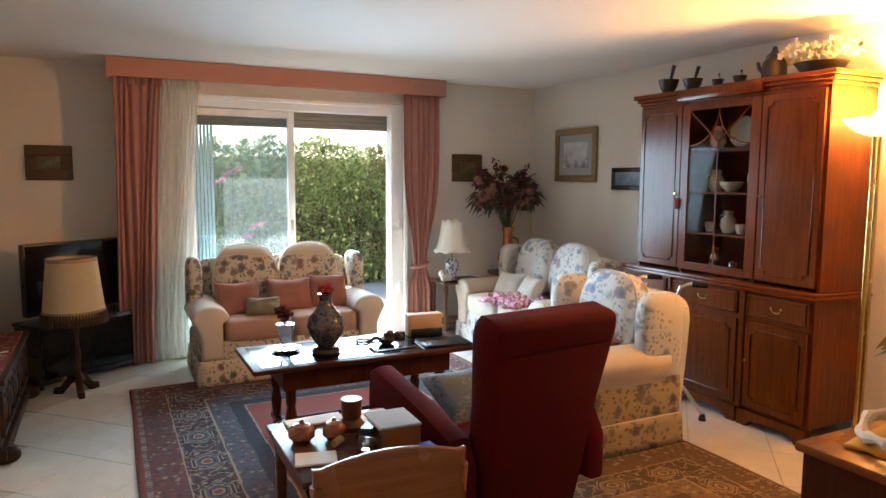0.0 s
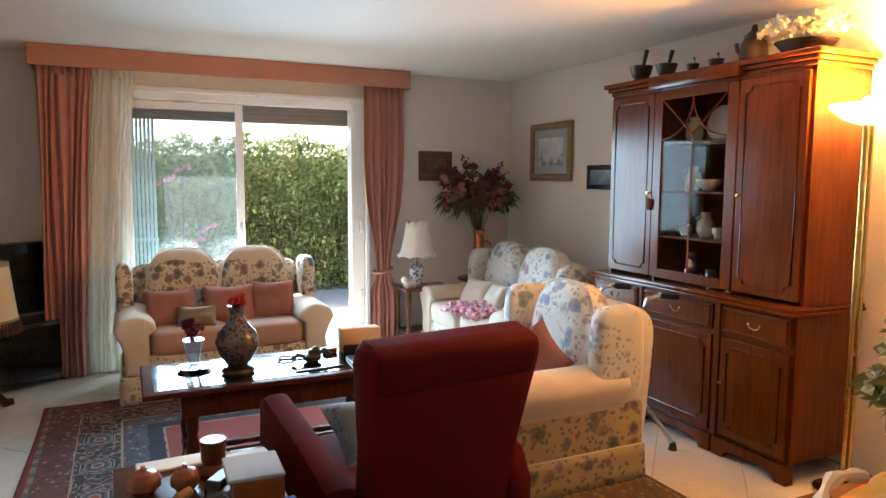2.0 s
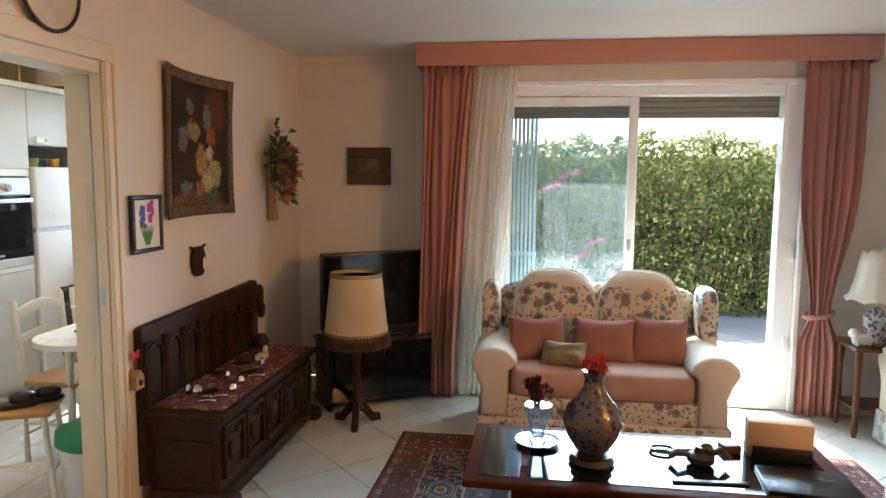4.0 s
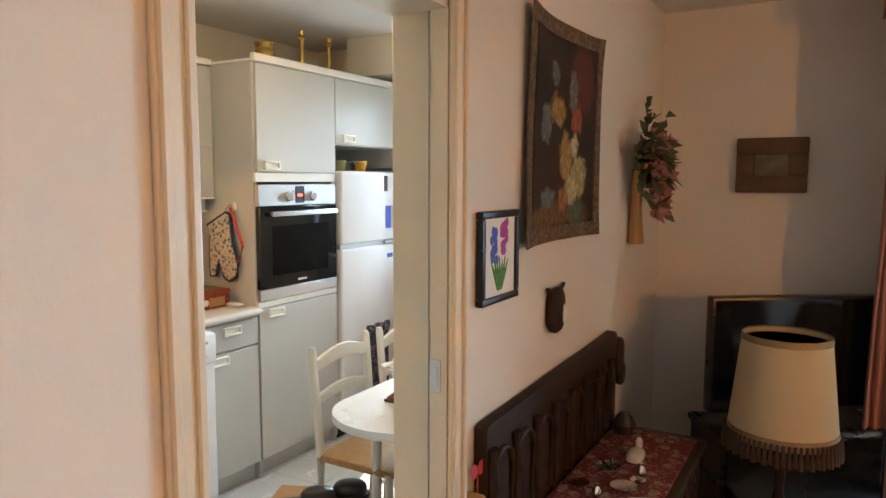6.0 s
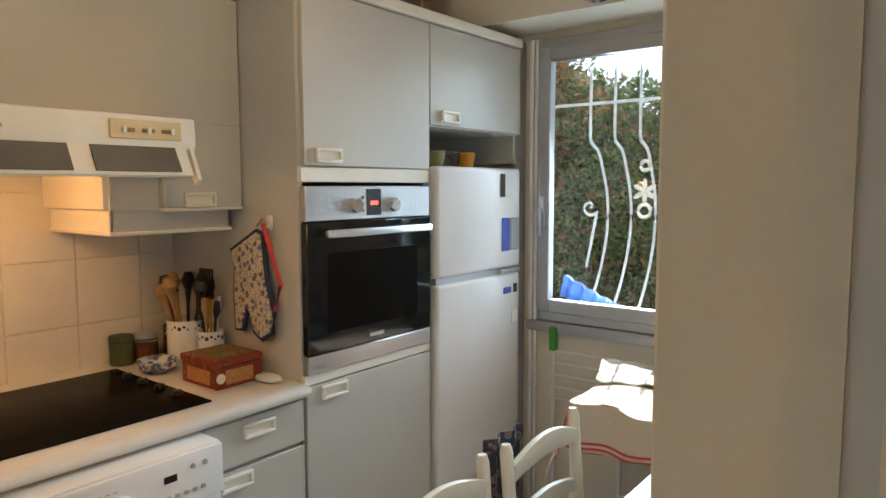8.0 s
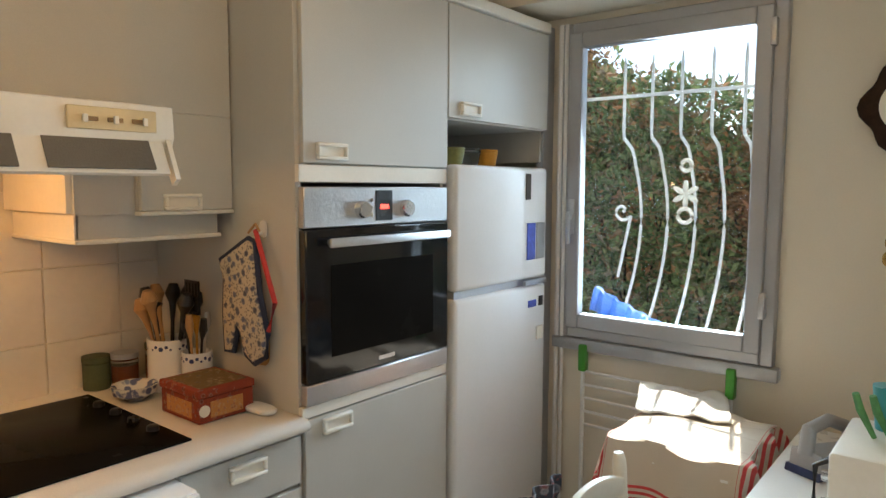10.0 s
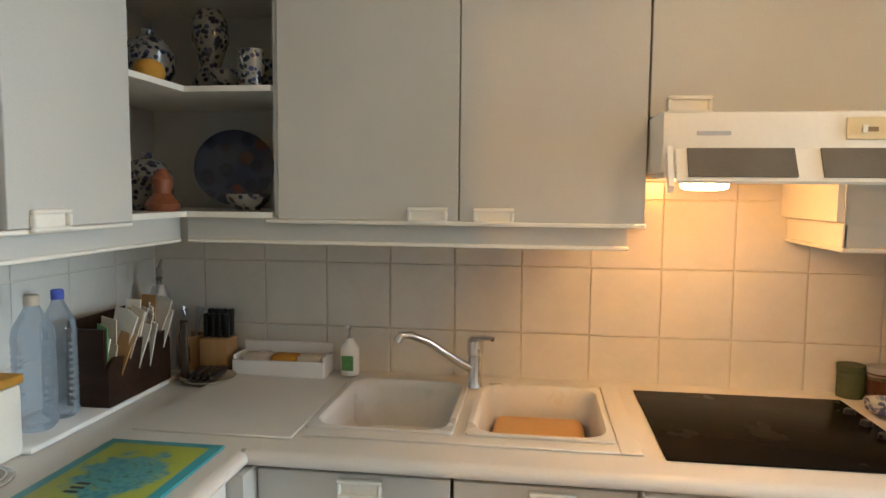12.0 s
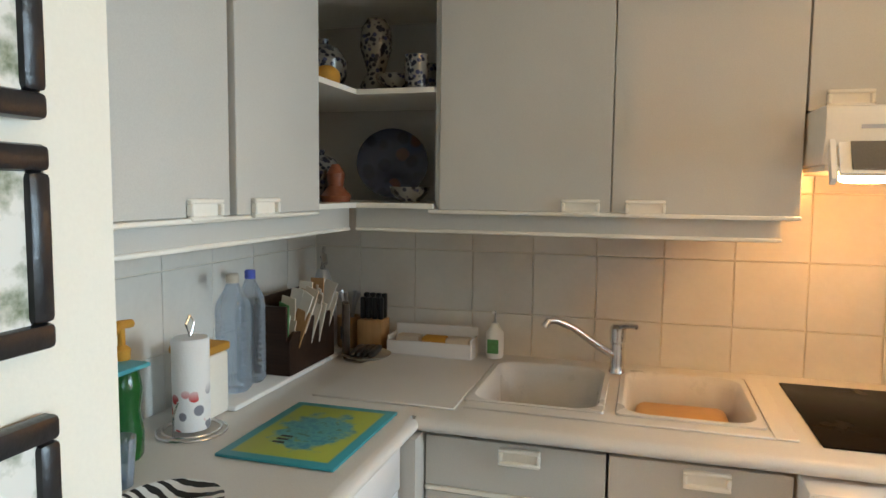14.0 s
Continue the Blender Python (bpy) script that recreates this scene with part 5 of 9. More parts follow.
for k in range(7):
    bm = B()
    tube(bm, [(0.0 + (k - 3) * 0.004, -0.016, -0.10), ((k - 3) * 0.012, -0.016, -0.05), ((k - 3) * 0.019, -0.016, -0.01 + 0.01 * (k % 2))], [0.003, 0.005, 0.001], 5)
    part("stem", bm, M_GREENINK, tp, "painted green stem")
# horseshoe plaque under the tapestry
hs = thing("wall_plaque", "small dark oval hook plaque with a white emblem", "plaque", pose(WX1 + 0.001, 5.125, 1.11, 0, 0, 90))
bm = B()
puff(bm, (0, -0.02, 0), (0.125, 0.05, 0.165), 0.7, 0.8, None, 12, 20)
part("plate", bm, M_OAK, hs)
bm = B()
puff(bm, (0.018, -0.044, -0.012), (0.03, 0.012, 0.07), 0.9, 0.9, None, 8, 12)
part("emblem", bm, M_WHITE, hs)
bm = B()
tube(bm, [(-0.075, -0.015, 0.082), (-0.05, -0.02, 0.074), (0.05, -0.02, 0.074), (0.085, -0.015, 0.084)], 0.008)
part("bar", bm, M_BRONZE, hs)


def wall_bunch(name, label, m, seed):
    ob = thing(name, label, "dried flowers", m @ Matrix.Scale(1.3, 4))
    rnd = random.Random(seed)
    parts = {k: B() for k in ("leaves", "petals", "husk")}
    for i in range(220):
        a, r = rnd.uniform(0, 6.3), min(0.16, abs(rnd.gauss(0, 0.085)))
        p = Vector((r * math.cos(a), -0.05 - rnd.uniform(0, 0.07), 0.02 + 1.05 * r * math.sin(a)))
        leaf(parts["leaves"], p, (rnd.uniform(-1, 1), rnd.uniform(-1, 0.2), rnd.uniform(-0.6, 1)), rnd.uniform(0.04, 0.09), 0.035, rnd)
    for i in range(34):
        p = Vector((rnd.gauss(0.03, 0.06), -0.11, rnd.gauss(-0.02, 0.065)))
        bloom(parts["petals"], p, 0.05, rnd, 7, (0, -1, 0))
    for k in range(3):
        tube(parts["husk"], [(0.02 * (k - 1), -0.04, 0.0), (0.012 + 0.006 * (k - 1), -0.03, -0.14), (0.03 + 0.014 * (k - 1), -0.03, -0.27)], [0.02, 0.018, 0.026], 8)
    for i in range(12):
        leaf(parts["leaves"], (0.03, -0.05, 0.12 + 0.012 * i), (rnd.uniform(-1, 1), -0.3, 0.6), 0.045, 0.025, rnd)
    part("leaves", parts["leaves"], M_LEAF, ob, "dusty green dried leaves")
    part("petals", parts["petals"], M_PINKPETAL, ob, "faded pink paper petals")
    part("ribbon", parts["husk"], M_TAN, ob, "tan ribbon-wrapped stems")


wall_bunch("dried_bouquet", "hanging bunch of dried leaves and pink flowers on the wall", pose(WX1, 6.10, 1.625, 0, 0, 90), 8)
# small birdhouse charm by the doorway
bh = thing("birdhouse_charm", "little birdhouse hanging charm with a red butterfly", "ornament", pose(WX1 + 0.002, 4.50, 0.62, 0, 0, 90))
bm = B()
prism(bm, [(-0.03, -0.03), (0.03, -0.03), (0.03, 0.03), (0, 0.06), (-0.03, 0.03)], -0.05, 0)
part("house", bm, M_TAN, bh)
bm = B()
cyl(bm, 0, 0, 0, 0.006, 0.014, None, 12, pose(0, -0.05, 0.0, 90, 0, 0))
part("hole", bm, M_BLACK, bh)
bm = B()
for s in (-1, 1):
    puff(bm, (s * 0.022, -0.03, 0.13), (0.04, 0.006, 0.045), 0.9, 0.9, None, 6, 10)
tube(bm, [(0, -0.03, 0.06), (0, -0.03, 0.14)], 0.002, 4)
part("butterfly", bm, M_REDPETAL, bh)
# round plate above the doorway
bm = B()
lathe(bm, [(0.03, 0), (0.14, 0.012), (0.16, 0.03), (0.15, 0.03), (0.12, 0.016), (0.03, 0.006)], 36)
solo("wall_plate", bm, M_CHINA, "round plate with a dark rim above the doorway", "plate", pose(WX1 + 0.001, 4.06, 2.28, 0, 90, 0))
bm = B()
tube(bm, [(0.158 * math.cos(a), 0.158 * math.sin(a), 0.03) for a in [6.2832 * i / 40 for i in range(40)]], 0.008, 6, True)
solo("plate_ring", bm, M_BRONZE, "dark iron ring holding the wall plate", "plate hanger", pose(WX1 + 0.003, 4.06, 2.28, 0, 90, 0))

# ---- corner: television, stand, lamp ----
tv = thing("television", "switched-off black flat television on a low stand", "television", pose(-0.135, 6.29, 0.47, 0, 0, 34.7))
part("screen_bezel", box(B(), -0.40, -0.02, 0.05, 0.40, 0.04, 0.585, 0.008), M_BLACK, tv)
part("screen", box(B(), -0.385, -0.024, 0.07, 0.385, -0.0195, 0.57), M_SCREEN, tv, "dark glossy screen")
part("foot", box(box(B(), -0.2, -0.08, 0, 0.2, 0.10, 0.015, 0.005), -0.05, 0.0, 0.015, 0.05, 0.03, 0.06), M_BLACK, tv)
ts = thing("tv_stand", "black low corner television stand with shelves", "stand", pose(-0.14, 6.30, 0, 0, 0, 34.7))
for z in (0.03, 0.23, 0.44):
    part("shelf", box(B(), -0.42, -0.17, z, 0.42, 0.14, z + 0.03, 0.006), M_BLACK, ts)
for s in (-0.40, 0.38):
    part("side", box(B(), s, -0.16, 0.0, s + 0.02, 0.14, 0.47), M_BLACK, ts)
part("back", box(B(), -0.40, 0.12, 0.03, 0.40, 0.138, 0.45), M_BLACK, ts)
for s in (-1, 1):
    part("door", box(B(), min(0, s * 0.378) + 0.002, -0.172, 0.065, max(0, s * 0.378) - 0.002, -0.164, 0.435, 0.002, 1), M_SCREEN, ts, "smoked glass door")
solo("video_player", box(B(), -0.2, -0.13, 0, 0.2, 0.1, 0.06, 0.004), M_BLACK, "black video player on the stand's shelf", "player", pose(-0.14, 6.30, 0.261, 0, 0, 34.7))
lp = thing("standing_lamp", "low floor lamp with a cream drum shade and fringed braid", "lamp", pose(-0.135, 5.77, 0))
n = Nodes("parchment_shade")
tl = n.add("BsdfTranslucent", ((0.85, 0.70, 0.42, 1),))
n.done((0.80, 0.66, 0.42), 0.8, 0, n.noise(120), 0.1)
mx = n.add("MixShader", (0.4, n.b.outputs[0], tl.outputs[0]))
n.t.links.new(mx.outputs[0], n.t.nodes["Material Output"].inputs[0])
M_SHADE = n.m
bm = B()
lathe(bm, [(0.202, 0.585), (0.160, 0.975), (0.156, 0.975), (0.198, 0.585)], 40)
part("shade", bm, M_SHADE, lp, "cream parchment shade")
part("braid", lathe(B(), [(0.206, 0.575), (0.202, 0.615), (0.198, 0.615), (0.202, 0.575)], 40), M_GOLDF, lp)
part("braid", lathe(B(), [(0.165, 0.955), (0.162, 0.98), (0.157, 0.98), (0.160, 0.955)], 40), M_GOLDF, lp)
M_FRINGE = plain("brown_fringe", (0.06, 0.028, 0.014), 0.9, var=0.3, scale=40)
bm = B()
for i in range(64):
    a = 6.2832 * i / 64
    tube(bm, [(0.208 * math.cos(a), 0.208 * math.sin(a), 0.60), (0.211 * math.cos(a), 0.211 * math.sin(a), 0.55), (0.212 * math.cos(a), 0.212 * math.sin(a), 0.515 + 0.008 * (i % 2))], [0.006, 0.008, 0.011], 6)
tagged(part("fringe", bm, M_FRINGE, lp, "brown tasselled fringe"), kind="stuff")
part("stem", lathe(B(), [(0.05, 0.10), (0.03, 0.14), (0.02, 0.2), (0.03, 0.28), (0.018, 0.36), (0.028, 0.46), (0.016, 0.52), (0.012, 0.75)], 16), M_OAK, lp)
for k in range(3):
    bm = B()
    prism(bm, [(0.0, 0.16), (0.05, 0.14), (0.12, 0.05), (0.16, 0.045), (0.165, 0.0), (0.10, 0.0), (0.04, 0.07), (0.0, 0.09)], -0.022, 0.022, pose(0, 0, 0, 0, 0, 40 + 120 * k), 0.008)
    part("foot", bm, M_OAK, lp)

# ---- far right corner: side table, lamp, plant ----
sd = thing("side_table", "small dark wooden side table with a lower shelf", "side table", pose(3.15, 6.18, 0))
part("tabletop", box(B(), -0.24, -0.17, 0.545, 0.24, 0.17, 0.57, 0.008), M_WALNUT, sd)
part("shelf", box(B(), -0.21, -0.14, 0.16, 0.21, 0.14, 0.18, 0.005), M_WALNUT, sd)
for s in (-1, 1):
    for t in (-1, 1):
        part("leg", lathe(B(), [(0.014, 0), (0.02, 0.05), (0.014, 0.12), (0.02, 0.18), (0.016, 0.36), (0.022, 0.5), (0.02, 0.545)], 12, (s * 0.20, t * 0.13, 0)), M_WALNUT, sd)
M_BLUEWARE = painted_ware("blue_white_china", (0.6, 0.6, 0.6), (0.10, 0.12, 0.24), (0.2, 0.24, 0.4), 40)
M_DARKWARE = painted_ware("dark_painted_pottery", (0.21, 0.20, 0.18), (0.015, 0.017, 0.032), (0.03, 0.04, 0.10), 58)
tl = thing("table_lamp", "blue and white china table lamp with a scalloped cream shade", "lamp", pose(3.09, 6.20, 0.571))
part("base", lathe(B(), [(0.055, 0), (0.06, 0.012), (0.045, 0.03), (0.065, 0.11), (0.068, 0.16), (0.04, 0.20), (0.025, 0.22)], 22), M_BLUEWARE, tl)
part("stem", lathe(B(), [(0.01, 0.22), (0.01, 0.30)], 10), M_BRASS, tl)
bm = B()
seg, rings = 48, []
for t in range(9):
    v = t / 8
    z, r = 0.26 + 0.30 * v, 0.175 - 0.09 * v ** 0.6 + 0.012 * v
    rings.append([bm.verts.new(((r * (1 + 0.03 * abs(math.sin(4 * a)))) * math.cos(a), (r * (1 + 0.03 * abs(math.sin(4 * a)))) * math.sin(a), z + (0.02 * abs(math.sin(4 * a)) if t == 0 else 0) + (0.02 * abs(math.cos(4 * a)) if t == 8 else 0))) for a in [6.28318 * i / seg for i in range(seg)]])
for a, b in zip(rings, rings[1:]):
    for i in range(seg):
        bm.faces.new((a[i], a[(i + 1) % seg], b[(i + 1) % seg], b[i])).smooth = True
part("shade", bm, M_IVORY, tl, "scalloped cream fabric shade").modifiers.new("thickness", "SOLIDIFY").thickness = 0.003
bm = B()
puff(bm, (0, 0, 0.035), (0.13, 0.06, 0.07), 0.8, 0.8, None, 10, 14)
puff(bm, (-0.06, 0, 0.075), (0.06, 0.05, 0.06), 0.9, 0.9, None, 8, 12)
for k in range(4):
    cyl(bm, -0.04 + 0.08 * (k % 2), -0.015 + 0.03 * (k // 2), 0, 0.03, 0.01)
solo("china_cow", bm, M_WHITE, "small white china animal figure on the side table", "ornament", pose(2.985, 6.11, 0.571, 0, 0, 15))
pl = thing("flower_stand", "dark round plant stand in the corner", "stand", pose(3.72, 6.20, 0))
part("top", lathe(B(), [(0.19, 0.59), (0.2, 0.60), (0.2, 0.615), (0.19, 0.62)], 28), M_WALNUT, pl)
part("stem", lathe(B(), [(0.14, 0), (0.12, 0.03), (0.03, 0.07), (0.025, 0.57), (0.06, 0.59)], 18), M_WALNUT, pl)
vz = thing("copper_jug", "copper jug holding a tall arrangement of dried flowers", "vase", pose(3.72, 6.20, 0.621))
part("body", lathe(B(), [(0.075, 0), (0.08, 0.01), (0.065, 0.04), (0.10, 0.11), (0.095, 0.17), (0.055, 0.23), (0.048, 0.30), (0.048, 0.38), (0.068, 0.44), (0.058, 0.438)], 28), M_COPPER, vz)
part("handle", tube(B(), [(0.055, -0.01, 0.34), (0.11, -0.02, 0.31), (0.12, -0.02, 0.24), (0.09, -0.01, 0.18)], 0.009), M_COPPER, vz)
rnd = random.Random(17)
lv, pt, wn_, stm = B(), B(), B(), B()
for i in range(190):
    a, e = rnd.uniform(0, 6.283), rnd.uniform(-0.5, 1.0)
    r = rnd.uniform(0.08, 0.36)
    d = Vector((math.cos(a) * math.cos(e) * 1.05, math.sin(a) * math.cos(e) * 0.62, math.sin(e) * 0.85))
    p = Vector((-0.06, 0, 0.74)) + d * r
    if i < 60:
        tube(stm, [(0, 0, 0.35), (p.x * 0.4, p.y * 0.4, 0.60), p], 0.0025, 4)
    if i % 2 == 0:
        bloom(pt if i % 4 else wn_, p + d * 0.03, rnd.uniform(0.055, 0.095), rnd, 14)
    for k in range(2):
        leaf(lv, p, d + Vector((rnd.uniform(-1, 1), rnd.uniform(-1, 1), rnd.uniform(-1, 0.6))), rnd.uniform(0.06, 0.15), rnd.uniform(0.02, 0.045), rnd, 0.8)
for k in range(6):
    tx, tz = rnd.uniform(-0.25, 0.3), rnd.uniform(0.95, 1.12)
    for j in range(16):
        bloom(wn_, Vector((tx * (0.6 + 0.4 * j / 15), rnd.uniform(-0.05, 0.05), tz - 0.2 + 0.2 * j / 15)), 0.022, rnd, 5)
part("leaves", lv, M_LEAF, vz, "dark drooping dried leaves")
tagged(part("petals", pt, M_PINKPETAL, vz, "dusty pink dried petals"), kind="stuff")
tagged(part("petals", wn_, M_DARKPETAL, vz, "wine-red dried petals"), kind="stuff")
tagged(part("stems", stm, M_LEAF, vz), kind="stuff")

# ---- foreground: cluttered table, chair back, side cabinet ----
ck = thing("clutter_table", "small dark wooden table crowded with odds and ends", "table", pose(0.90, 2.80, 0))
part("tabletop", box(B(), -0.25, -0.30, 0.515, 0.25, 0.30, 0.54, 0.006), M_WALNUT, ck)
part("apron", box(B(), -0.22, -0.27, 0.44, 0.22, 0.27, 0.515), M_WALNUT, ck)
for s in (-1, 1):
    for t in (-1, 1):
        part("leg", box(B(), s * 0.20 - 0.02, t * 0.25 - 0.02, 0.012, s * 0.20 + 0.02, t * 0.25 + 0.02, 0.5, 0.006), M_WALNUT, ck)
Z = 0.541
M_TERRA = plain("terracotta_glaze", (0.24, 0.075, 0.035), 0.25, var=0.2)
for x, y, r in ((0.74, 2.86, 0.052), (0.86, 2.83, 0.045)):
    bx = thing("round_pot", "small lidded brown lacquer pot on the cluttered table", "pot", pose(x, y, Z), "little pots")
    part("body", lathe(B(), [(r * 0.6, 0), (r, 0.02), (r, 0.04), (r * 0.92, 0.048)], 20), M_TERRA, bx)
    part("lid", lathe(B(), [(r * 0.95, 0.049), (r * 0.7, 0.065), (r * 0.2, 0.072), (r * 0.15, 0.085)], 20), M_TERRA, bx)
tk = thing("wood_mortar", "turned brown wooden mortar on the cluttered table", "mortar", pose(0.955, 2.90, Z))
part("body", lathe(B(), [(0.05, 0), (0.055, 0.02), (0.035, 0.045), (0.04, 0.06), (0.042, 0.125), (0.035, 0.125)], 20), M_WALNUT, tk)
for k, (x, y, z, w, d, h, rz, mt, nm, lb) in enumerate((
        (0.84, 3.04, Z, 0.24, 0.09, 0.012, 3, M_PAPER, "magazine", "white magazine lying on the cluttered table"),
        (0.74, 2.66, Z, 0.15, 0.11, 0.010, -14, M_PAPER, "notebook", "white notebook lying on the cluttered table"),
        (1.08, 2.98, Z, 0.16, 0.12, 0.012, 10, M_PAPER, "paper_pad", "loose white papers on the cluttered table"),
        (1.06, 2.70, Z, 0.15, 0.18, 0.085, -4, M_HONEY, "card_box", "pale card box on the cluttered table"),
        (1.05, 2.70, Z + 0.086, 0.17, 0.19, 0.012, -2, M_MOUNT, "booklet", "booklet resting on a card box"),
        (0.98, 2.72, Z + 0.06, 0.05, 0.18, 0.03, -38, M_BLACK, "remote_control", "black remote control propped on a glass jar"),
        (1.13, 2.54, Z, 0.05, 0.07, 0.035, 5, M_BLUEINK, "blue_tin", "small blue tin at the table's edge"))):
    solo(nm, box(B(), -w / 2, -d / 2, 0, w / 2, d / 2, h, min(0.004, h * 0.3), 1), mt, lb, nm.split("_")[-1], pose(x, y, z, 0, 0, rz))
bm = B()
lathe(bm, [(0.042, 0), (0.048, 0.01), (0.05, 0.05), (0.046, 0.058), (0.046, 0.05), (0.044, 0.008)], 20)
solo("glass_jar", bm, M_GLASS, "clear glass jar with odds and ends", "jar", pose(0.95, 2.68, Z))
solo("cork", lathe(B(), [(0.014, 0), (0.016, 0.05)], 10, m=pose(0, 0, 0.016, 0, 90, 0)), M_TAN, "cork lying on the cluttered table", "cork", pose(0.83, 2.74, Z, 0, 0, 40))
solo("book", box(B(), -0.11, -0.08, 0, 0.11, 0.08, 0.02, 0.003, 1), M_PAPER, "pale blue book on the coffee table stretcher side", "book", pose(1.22, 3.16, 0.012, 0, 0, 10))

ch = thing("wooden_chair", "honey-coloured wooden dining chair with a curved top rail", "chair", pose(0.775, 2.17, -0.0, 0, 0, 176))
bm = B()
poly = [(-0.215, 0.805)] + arc(0, 0.17, 0.66, 107, 73, 14) + [(0.215, 0.805), (0.205, 0.56)] + [(-0.205, 0.56)]
prism(bm, poly, 0.17, 0.195, None, 0.006)
part("back_panel", bm, M_HONEY, ch, "polished curved back panel")
for s in (-1, 1):
    part("post", tube(B(), [(s * 0.19, 0.19, 0.012), (s * 0.20, 0.17, 0.45), (s * 0.205, 0.185, 0.76)], 0.018, 10), M_HONEY, ch)
    part("leg", tube(B(), [(s * 0.19, -0.19, 0.012), (s * 0.19, -0.18, 0.44)], 0.018, 10), M_HONEY, ch)
part("seat", box(B(), -0.21, -0.21, 0.43, 0.21, 0.19, 0.46, 0.012), M_HONEY, ch)
for k in range(3):
    part("spindle", tube(B(), [((k - 1) * 0.09, 0.18, 0.46), ((k - 1) * 0.09, 0.183, 0.57)], 0.009, 8), M_HONEY, ch)

sc = thing("side_cabinet", "low polished wooden cabinet with an overhanging top", "cabinet", pose(0, 0, 0))
SX, SY = 1.98, 1.69
part("top", box(B(), SX, SY - 0.50, 0.72, SX + 1.10, SY, 0.75, 0.008), M_HONEY, sc)
part("body", box(B(), SX + 0.02, SY - 0.48, 0.06, SX + 1.08, SY - 0.02, 0.72), M_MAHOG_D, sc)
for x in (SX + 0.03, SX + 1.02):
    for y in (SY - 0.46, SY - 0.07):
        part("foot", box(B(), x, y, 0, x + 0.05, y + 0.05, 0.06, 0.006), M_MAHOG_D, sc)
M_YELLOW = plain("mustard_cloth", (0.55, 0.27, 0.035), 0.9, var=0.15, scale=8, fine=200, bd=0.2)
bm = B()
grid(bm, 30, 30, lambda u, v: Vector(((u - 0.5) * 0.46, (v - 0.5) * 0.34, 0.012 + 0.075 * (1 - (2 * u - 1) ** 2) * (1 - (2 * v - 1) ** 2) + 0.018 * noise.noise(Vector((u * 5, v * 5, 3))))))
ob = solo("yellow_cloth", bm, M_YELLOW, "folded mustard cloth lying on the low cabinet", "cloth", pose(2.32, 1.46, 0.752, 0, 0, 10))
ob.modifiers.new("thickness", "SOLIDIFY").thickness = 0.01
bm = B()
tube(bm, [(0.24 * math.cos(t) - 0.0, 0.17 * math.sin(t), 0.03 + 0.012 * math.sin(5 * t)) for t in [math.pi * (0.35 + 0.9 * i / 20) for i in range(21)]], [0.016 + 0.006 * math.sin(i * 2) for i in range(21)], 8)
solo("lace_border", bm, M_CREAM, "cream lace edging round the mustard cloth", "cloth", pose(2.32, 1.48, 0.758, 0, 0, 10))
pv = thing("flower_vase", "pink vase with pale green and cream fabric flowers", "vase", pose(2.56, 1.63, 0.751))
part("body", lathe(B(), [(0.035, 0), (0.04, 0.01), (0.045, 0.06), (0.025, 0.11), (0.03, 0.14), (0.024, 0.138)], 22), M_PINKPETAL, pv)
M_LIGHTLEAF = plain("pale_green_leaf", (0.22, 0.22, 0.07), 0.7, var=0.35, scale=20)
lv, wp, bk = B(), B(), B()
rnd = random.Random(33)
for i in range(110):
    a, r = rnd.uniform(0, 6.283), rnd.uniform(0.02, 0.12)
    p = Vector((r * math.cos(a), r * math.sin(a) * 0.8, 0.26 + rnd.uniform(-0.08, 0.16)))
    if i < 40:
        tube(bk, [(0, 0, 0.11), p], 0.0025, 4)
    for k in range(3):
        leaf(lv, p, (rnd.uniform(-1, 1), rnd.uniform(-1, 1), rnd.uniform(-0.7, 1)), rnd.uniform(0.04, 0.08), 0.035, rnd, 0.6)
    if i % 4 == 0:
        bloom(wp, p, 0.035, rnd, 8)
part("leaves", lv, M_LIGHTLEAF, pv)
part("petals", wp, M_WHITEPETAL, pv)
tagged(part("stems", bk, M_LEAF, pv), kind="stuff")

# ---- garden ----
M_GROUND = plain("pale_paving", (0.42, 0.41, 0.38), 0.85, var=0.15, scale=2, fine=40)
setting("ground", box(B(), -60, 7.06, -0.25, 60, 120, -0.12), M_GROUND, "pale sunlit terrace paving", "ground")
n = Nodes("hedge_leaf")
rndv = n.add("NewGeometry").outputs["Random Per Island"]
col = n.ramp(rndv, [(0.0, (0.13, 0.17, 0.06)), (0.45, (0.24, 0.29, 0.11)), (0.85, (0.36, 0.40, 0.17)), (1.0, (0.42, 0.32, 0.15))])
sere = n.ramp(n.noise(1.3, 3), [(0.50, (0, 0, 0)), (0.62, (0.7, 0.7, 0.7))])
col = n.mix(sere, col, n.ramp(rndv, [(0.0, (0.10, 0.075, 0.04)), (1.0, (0.26, 0.20, 0.10))]))
trn = n.add("BsdfTranslucent", (col,))
n.done(col, 0.6)
mx = n.add("MixShader", (0.55, n.b.outputs[0], trn.outputs[0]))
n.t.links.new(mx.outputs[0], n.t.nodes["Material Output"].inputs[0])
M_HEDGE = n.m
n = Nodes("dry_hedge_leaf")
rndv = n.add("NewGeometry").outputs["Random Per Island"]
col = n.ramp(rndv, [(0.0, (0.09, 0.14, 0.06)), (0.5, (0.20, 0.27, 0.11)), (0.72, (0.23, 0.21, 0.13)), (0.90, (0.32, 0.21, 0.12)), (1.0, (0.46, 0.22, 0.10))])
patch = n.ramp(n.noise(1.6, 3), [(0.50, (0, 0, 0)), (0.60, (1, 1, 1))])
